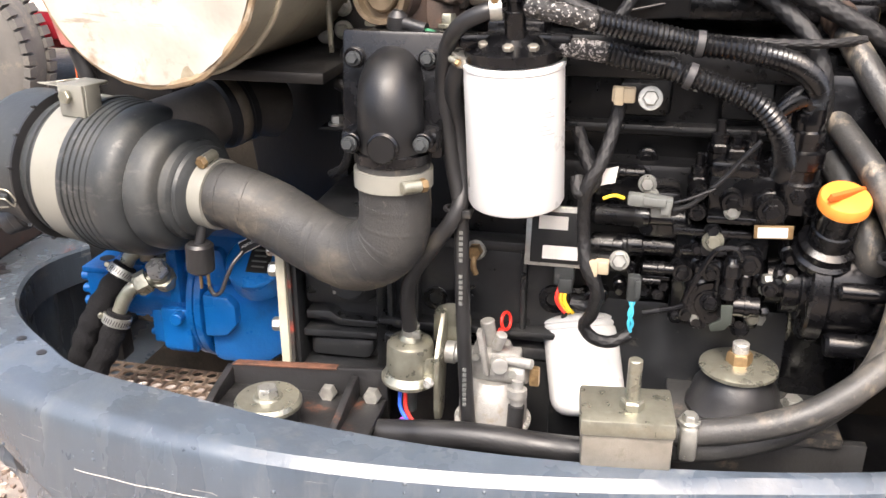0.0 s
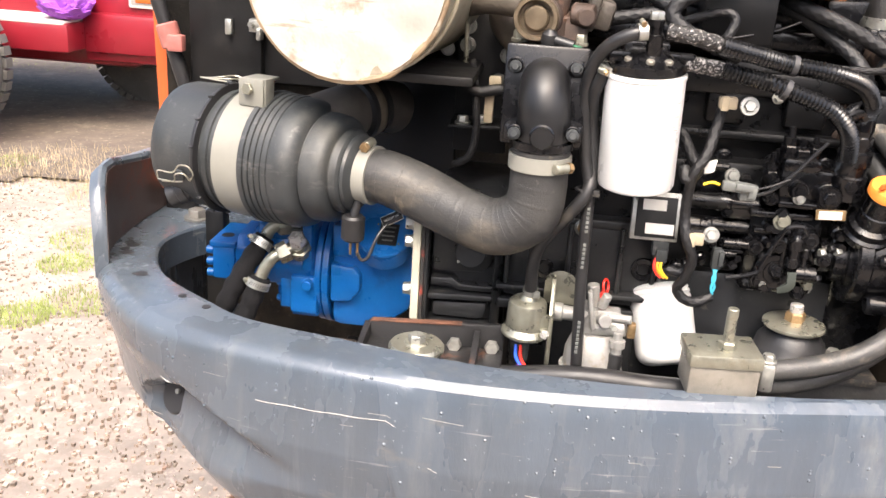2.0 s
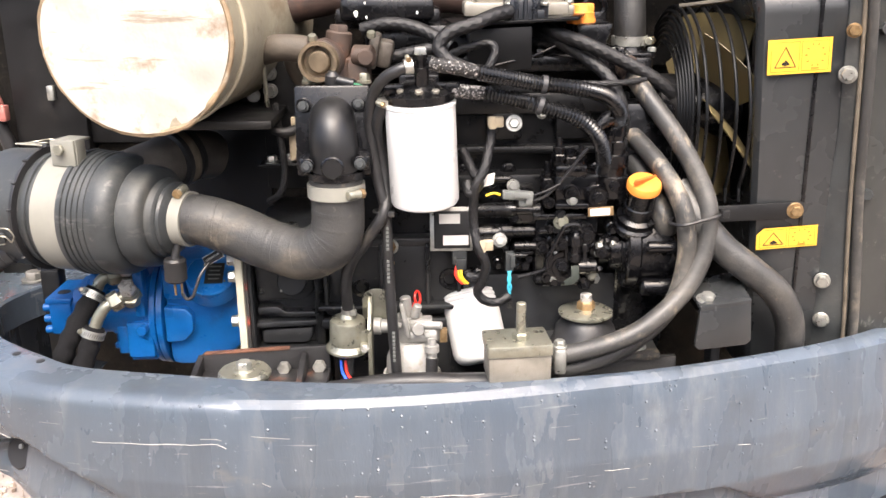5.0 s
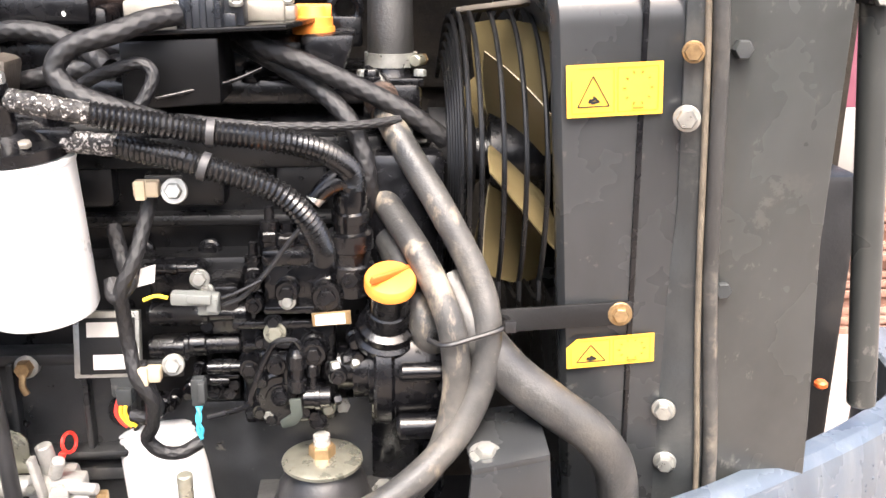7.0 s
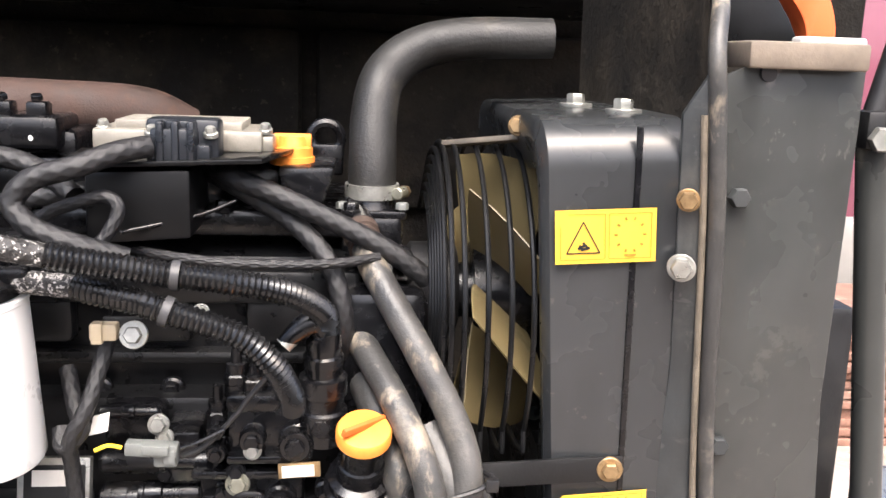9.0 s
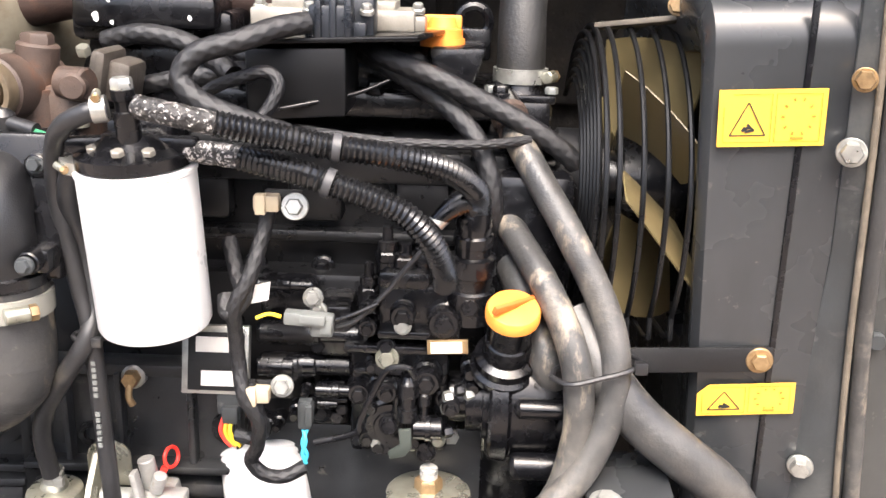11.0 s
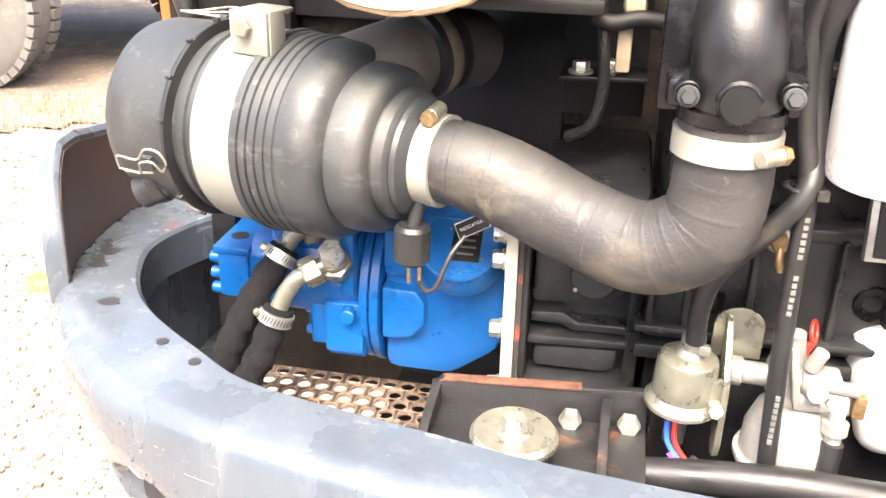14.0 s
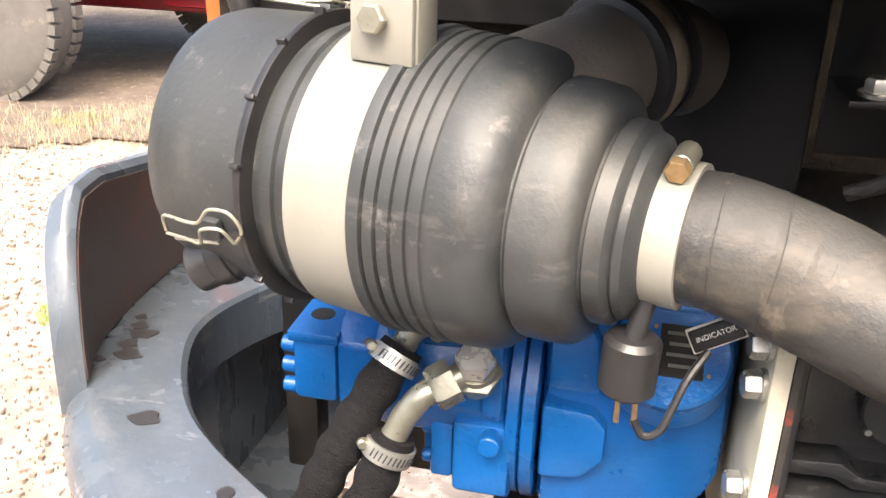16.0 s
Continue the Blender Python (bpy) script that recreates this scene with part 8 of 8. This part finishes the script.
def fan_guard():
    t = thing("fan_guard", (0.28, 0.8, 1.2), "black wire fan guard with bolted straps", "guard")
    R, GY, GZ = 0.152, 0.968, 1.308
    for x, r, y0 in [(0.318, R, 0), (0.300, R, 0), (0.281, R, 0), (0.262, R, 0), (0.252, R - 0.002, 0)] + [(0.247 - 0.0015 * k, R - 0.008 - 0.0085 * k, 0) for k in range(6)]:
        bm = B()
        pts = []
        for k in range(25):
            a = radians(-145 + (145 + 128) * k / 24)
            a = math.pi - a
            pts.append(V(x, GY + r * math.cos(a), GZ + r * math.sin(a)))
        pts = [p for p in pts if p.y < GY + 0.16 and p.z > 1.195 + (R - r) * 0.3]
        pts.sort(key=lambda p: math.atan2(p.z - GZ, GY - p.y))
        tube(bm, pts, 0.0024, 8, 3)
        part("wire", bm, M_SATIN, t)
    bm = B()
    prism(bm, [(0.246, 0.815, 1.186), (0.401, 0.822, 1.190), (0.401, 0.822, 1.212), (0.246, 0.815, 1.208)], (0, 0.004, 0), 0.001)
    part("lower_strap", bm, M_MATT, t)
    bolt((0.390, 0.821, 1.201), (-0.1, -1, 0), 0.0075, 0.006, 0.011, parent=t, material=M_BRASS)
    bm = B()
    box(bm, (0.290, 0.930, 1.464), (0.085, 0.012, 0.005), 0.001, (-15, -8, -30))
    box(bm, (0.325, 0.908, 1.474), (0.010, 0.012, 0.02), 0.001)
    part("upper_strap", bm, mat("dusty_strap", (0.085, 0.072, 0.055), 0.7, 0, 0.3, 60, 0.2, 300), t, "dusty brown strap")
    bolt((0.312, 0.899, 1.480), (-0.4, -1, 0.1), 0.007, 0.006, 0.009, parent=t, material=M_BRASS)


fan_guard()


def fan_shroud():
    t = thing("fan_shroud", (0.38, 1.0, 0.95), "satin black pressed steel fan shroud with yellow labels", "shroud")
    # a rounded frame of sheet steel round the fan
    bm = B()

    def loop(x, grow, r):
        y0, y1, z0, z1 = 0.806 - grow, 1.175 + grow, 0.94 - grow, 1.492 + grow
        pts = []
        for cy, cz, a0 in ((y0 + r, z1 - r, 90), (y0 + r, z0 + r, 180), (y1 - r, z0 + r, 270), (y1 - r, z1 - r, 0)):
            for k in range(6):
                a = radians(a0 + 18 * k)
                pts.append(V(x, cy + r * math.cos(a), cz + r * math.sin(a)))
        return pts

    def hole(x, r):
        out = []
        for p in loop(x, 0, 0.03):
            v = V(0, p.y - FC.y, p.z - FC.z).normalized()
            out.append(V(x, FC.y + v.y * r, FC.z + v.z * r))
        return out

    L = [hole(0.345, 0.152), hole(0.330, 0.154), loop(0.318, -0.014, 0.05), loop(0.3185, -0.006, 0.045), loop(0.324, 0.0, 0.04), loop(0.428, 0.004, 0.04), loop(0.434, 0.004, 0.04), loop(0.434, -0.004, 0.04), loop(0.33, -0.006, 0.04), hole(0.348, 0.152)]
    rings(bm, L, caps=False, closed=True)
    part("frame", bm, M_SHEET, t)
    bm = B()
    box(bm, (0.3835, 0.8036, 1.21), (0.0050, 0.004, 0.56), 0.001, (0, 2.0, 0))
    part("weld_seam", bm, M_BLACK, t, "dark glossy joint line")
    bm = B()
    prism(bm, [(0.404, 0.803, 0.93), (0.455, 0.796, 0.93), (0.452, 0.794, 1.15), (0.442, 0.790, 1.40), (0.440, 0.790, 1.53), (0.424, 0.799, 1.50), (0.422, 0.801, 1.30), (0.412, 0.803, 1.15)], (0.002, 0.010, 0), 0.001)
    part("flange", bm, M_PLASTIC, t)
    for x, y, z, m in ((0.427, 0.789, 1.436, M_BRASS), (0.424, 0.790, 1.382, M_ZINC), (0.415, 0.797, 1.098, M_ZINC), (0.418, 0.798, 1.037, M_ZINC)):
        bolt((x, y, z), (-0.35, -1, 0.05), 0.0085 if m is M_ZINC else 0.0075, 0.009, 0.0112 if m is M_ZINC else 0.009, parent=t, material=m)
    for x, y in ((0.404, 0.886), (0.384, 0.971)):
        bolt((x, y, 1.496), (0, 0, 1), 0.0085, 0.009, 0.015, parent=t, material=M_ZINC)
    return t


LEANING[:] = 0.09, 0.115  # the radiator group leans: its foot stands further back
shroud = fan_shroud()


def sticker(x0, x1, zt, zb, y0, slope, cut, label):
    """A yellow warning label with a black triangle and a ring of marks, both on the shroud face."""
    t = thing("warning_label", ((x0 + x1) / 2, y0, zb), label, "label", "warning labels")
    w, h = x1 - x0, zt - zb

    def q(u, v, d=0.0):
        return V(x0 + u * w, y0 - d, zb + v * h + slope * u * w)

    bm = B()
    poly = [q(0, 0), q(1, 0), q(1, 1), q(0.12 if cut else 0.0, 1), q(0, 0.72 if cut else 1)]
    prism(bm, poly, (0, -0.0006, 0))
    part("sheet", bm, M_YELLOW, t)

    def bars(name, segs, m, wd):
        bm = B()
        for (a, b) in segs:
            pa, pb = q(*a, 0.0014), q(*b, 0.0014)
            e = (pb - pa).normalized()
            n = V(-e.z, 0, e.x) * wd / 2
            vs = [bm.verts.new(v) for v in (pa - n, pb - n, pb + n, pa + n)]
            bm.faces.new(vs)
        part(name, bm, m, t)

    m = 0.05
    bars("border", [((m, 0.08), (0.49, 0.08)), ((0.49, 0.08), (0.49, 0.92)), ((0.49, 0.92), (m + 0.08, 0.92)), ((m, 0.7), (m, 0.08)), ((0.53, 0.08), (0.95, 0.08)), ((0.95, 0.08), (0.95, 0.92)), ((0.95, 0.92), (0.53, 0.92)), ((0.53, 0.92), (0.53, 0.08))], M_INK2, 0.0006)
    bars("triangle", [((0.11, 0.20), (0.44, 0.20)), ((0.44, 0.20), (0.275, 0.78)), ((0.275, 0.78), (0.11, 0.20))], M_INK, 0.0011)
    bars("pictogram", [((0.22, 0.28), (0.30, 0.36)), ((0.25, 0.26), (0.34, 0.30)), ((0.27, 0.40), (0.33, 0.28)), ((0.23, 0.34), (0.27, 0.30))], M_INK, 0.0022)
    segs = []
    for k in range(10):
        a = 2 * math.pi * k / 10
        c, s = math.cos(a), math.sin(a)
        segs.append(((0.74 + 0.125 * c, 0.52 + 0.28 * s), (0.74 + 0.16 * c, 0.52 + 0.34 * s)))
    segs += [((0.68, 0.14), (0.80, 0.14))]
    bars("ring_marks", segs, M_INK2, 0.0018)
    return t


sticker(0.327, 0.4065, 1.424, 1.381, 0.8005, 0.05, False, "yellow warning label with a black triangle on the shroud")
sticker(0.323, 0.405, 1.174, 1.144, 0.8005, 0.07, True, "yellow warning label with a torn corner on the shroud")


def side_plate():
    t = thing("radiator_side_plate", (0.49, 0.77, 0.98), "flat dark grey steel radiator side plate", "plate")
    bm = B()
    prism(bm, [(0.452, 0.800, 0.90), (0.566, 0.806, 0.90), (0.564, 0.806, 1.08), (0.557, 0.806, 1.26), (0.5675, 0.806, 1.550), (0.490, 0.806, 1.548), (0.478, 0.806, 1.538), (0.452, 0.802, 1.528)], (0.001, 0.004, 0), 0.001)
    part("sheet", bm, M_PLATE, t)
    bm = B()
    cyl(bm, (0.490, 0.8065, 1.5315), (0.490, 0.803, 1.5315), 0.0062, seg=20)
    part("lifting_hole", bm, M_CHIP, t)
    for x, z in ((0.471, 1.437), (0.466, 1.222)):
        bolt((x, 0.804, z), (0, -1, 0), 0.0085, 0.008, 0.0, parent=t, material=M_PLASTIC)
    bm = B()
    box(bm, (0.518, 0.827, 1.545), (0.09, 0.07, 0.02), 0.003, (0, 0, -4))
    part("top_rail", bm, mat("dusty_rail", (0.16, 0.13, 0.10), 0.7, 0, 0.3, 30, 0.2, 200), t)
    bm = B()
    box(bm, (0.535, 0.805, 1.556), (0.05, 0.018, 0.006), 0.002, (0, 0, -4))
    part("pad", bm, M_CREAM, t, "white foam pad")
    # rubber edge seal that arches over the top
    bm = B()
    tube(bm, [(0.461, 0.790, 0.95), (0.460, 0.790, 1.05), (0.457, 0.790, 1.12), (0.4505, 0.789, 1.24), (0.449, 0.787, 1.41), (0.446, 0.788, 1.50), (0.446, 0.795, 1.548), (0.463, 0.84, 1.592), (0.472, 0.922, 1.616), (0.469, 1.022, 1.628), (0.43, 1.10, 1.628)], 0.0068, 14, 10)
    part("edge_seal", bm, M_RUBBER, t, "dusty black rubber edge seal")
    bm = B()
    tube(bm, [(0.449, 0.793, 0.95), (0.448, 0.793, 1.05), (0.445, 0.793, 1.12), (0.4405, 0.790, 1.24), (0.439, 0.789, 1.41), (0.437, 0.790, 1.50)], 0.0028, 10, 10)
    part("seal_lip", bm, mat("tan_perished_foam", (0.13, 0.108, 0.08), 0.85, 0, 0.35, 60, 0.5, 300, (0.09, 0.075, 0.06), 0.35, 30), t, "tan perished foam strip")
    bm = B()
    prism(bm, [(0.454, 0.82, 1.49), (0.457, 0.845, 1.590), (0.464, 0.922, 1.614), (0.462, 1.022, 1.625), (0.424, 1.10, 1.625), (0.418, 1.10, 1.49)], (0.006, 0.004, 0))
    part("upper_sheet", bm, M_FOAM, t, "foam-lined upper sheet")
    bm = B()
    box(bm, (0.455, 1.0, 1.22), (0.030, 0.36, 0.54), 0.004)
    part("radiator_core", bm, M_MATT, t)


side_plate()
LEANING[:] = 0.0, 0.0


# ---- right of the bay ----
def post():
    t = thing("support_post", (0.605, 0.86, 1.0), "round black support post with a stay rod above", "post")
    bm = B()
    cyl(bm, (0.680, 0.90, 1.06), (0.632, 0.90, 1.475), 0.0145, seg=24, ch=0.003)
    part("tube", bm, M_PLATE, t)
    bm = B()
    box(bm, (0.632, 0.90, 1.485), (0.03, 0.03, 0.034), 0.004)
    part("clevis", bm, M_MATT, t)
    bolt((0.630, 0.884, 1.478), (-0.3, -1, 0), 0.012, 0.012, parent=t, material=M_ZINC)
    bm = B()
    cyl(bm, (0.630, 0.90, 1.50), (0.680, 0.90, 1.72), 0.010, seg=20)
    part("stay_rod", bm, M_HOSE, t)
    bm = B()
    cyl(bm, (0.666, 0.90, 1.66), (0.672, 0.90, 1.686), 0.0105, seg=20)
    part("stay_label", bm, M_PALE, t, "pale printed band")


post()
bm = B()
arc_o = spline([(0.540, 1.05, 1.690), (0.609, 1.05, 1.651), (0.648, 1.05, 1.618), (0.664, 1.05, 1.585), (0.667, 1.05, 1.545)], 6)
arc_i = spline([(0.520, 1.05, 1.670), (0.580, 1.05, 1.638), (0.619, 1.05, 1.600), (0.633, 1.05, 1.575), (0.636, 1.05, 1.545)], 6)
prism(bm, [tuple(p) for p in arc_o] + [tuple(p) for p in arc_i[::-1]], (0, 0.06, 0), 0.002)
single("side_fender", bm, M_OPAINT, "orange painted curved steel fender beside the hood", "fender")
bm = B()
prism(bm, [(0.50, 1.02, 1.545), (0.618, 1.02, 1.552), (0.600, 1.02, 1.585), (0.560, 1.02, 1.640), (0.50, 1.02, 1.70), (0.47, 1.02, 1.70)], (0, 0.01, 0), 0.003)
single("hood_gusset", bm, M_SATIN, "dark grey triangular gusset plate", "bracket")
bm = B()
cyl(bm, (0.70, 1.02, 1.02), (0.70, 1.02, 1.030), 0.008, seg=20, ch=0.003)
single("orange_stopper", bm, M_OPAINT, "small orange stop pin on the shell", "stop")
bm = B()
box(bm, (0.70, 1.30, 0.95), (0.30, 0.10, 0.55), 0.01)
single("wall_right", bm, M_MATT, "dark steel end wall of the bay", "wall", kind="structure")


def parked_machine():
    t = thing("parked_machine", (3.2, 4.6, 0.0), "faded red and grey machine with a tinted window, parked behind", "vehicle")
    bm = B()
    box(bm, (3.6, 4.85, 0.55), (2.85, 1.4, 0.62), 0.05)
    part("body", bm, M_CAB, t)
    bm = B()
    box(bm, (3.6, 4.85, 1.75), (2.75, 1.25, 1.8), 0.06)
    part("cab", bm, M_CAB, t)
    bm = B()
    box(bm, (3.2, 4.21, 1.40), (1.85, 0.03, 1.15), 0.02)
    part("window", bm, M_GLASS, t, "dark pinkish tinted pane")
    bm = B()
    box(bm, (2.76, 4.188, 1.12), (0.16, 0.012, 0.07), 0)
    part("notice", bm, M_YELLOW, t, "plain yellow notice")
    bm = B()
    box(bm, (3.2, 4.10, 0.30), (1.6, 0.1, 0.2), 0.03)
    part("bumper", bm, M_RUSTY, t)
    bm = B()
    box(bm, (3.4, 4.8, 0.26), (2.0, 1.0, 0.56), 0.05)
    part("undercarriage", bm, M_TRACK, t)


parked_machine()


def board_stack():
    t = thing("board_stack", (2.3, 3.7, 0.0), "stack of weathered reddish-brown boards lying in the yard", "boards")
    rb = random.Random(3)
    m = mat("weathered_red_board", (0.20, 0.105, 0.075), 0.85, 0, 0.35, 12, 0.4, 80, (0.30, 0.22, 0.17), 0.35, 9)
    for k in range(14):
        bm = B()
        box(bm, (2.35 + 0.06 * rb.random(), 3.72 + 0.05 * rb.random(), 0.022 + 0.0415 * k), (0.72, 0.50, 0.030), 0.004, (0, 0, 4 * (rb.random() - 0.5)))
        part("board", bm, m, t)
        if k < 13:
            bm = B()
            box(bm, (2.35, 3.72, 0.0428 + 0.0415 * k), (0.50, 0.40, 0.0120))
            part("spacer", bm, m, t)


board_stack()
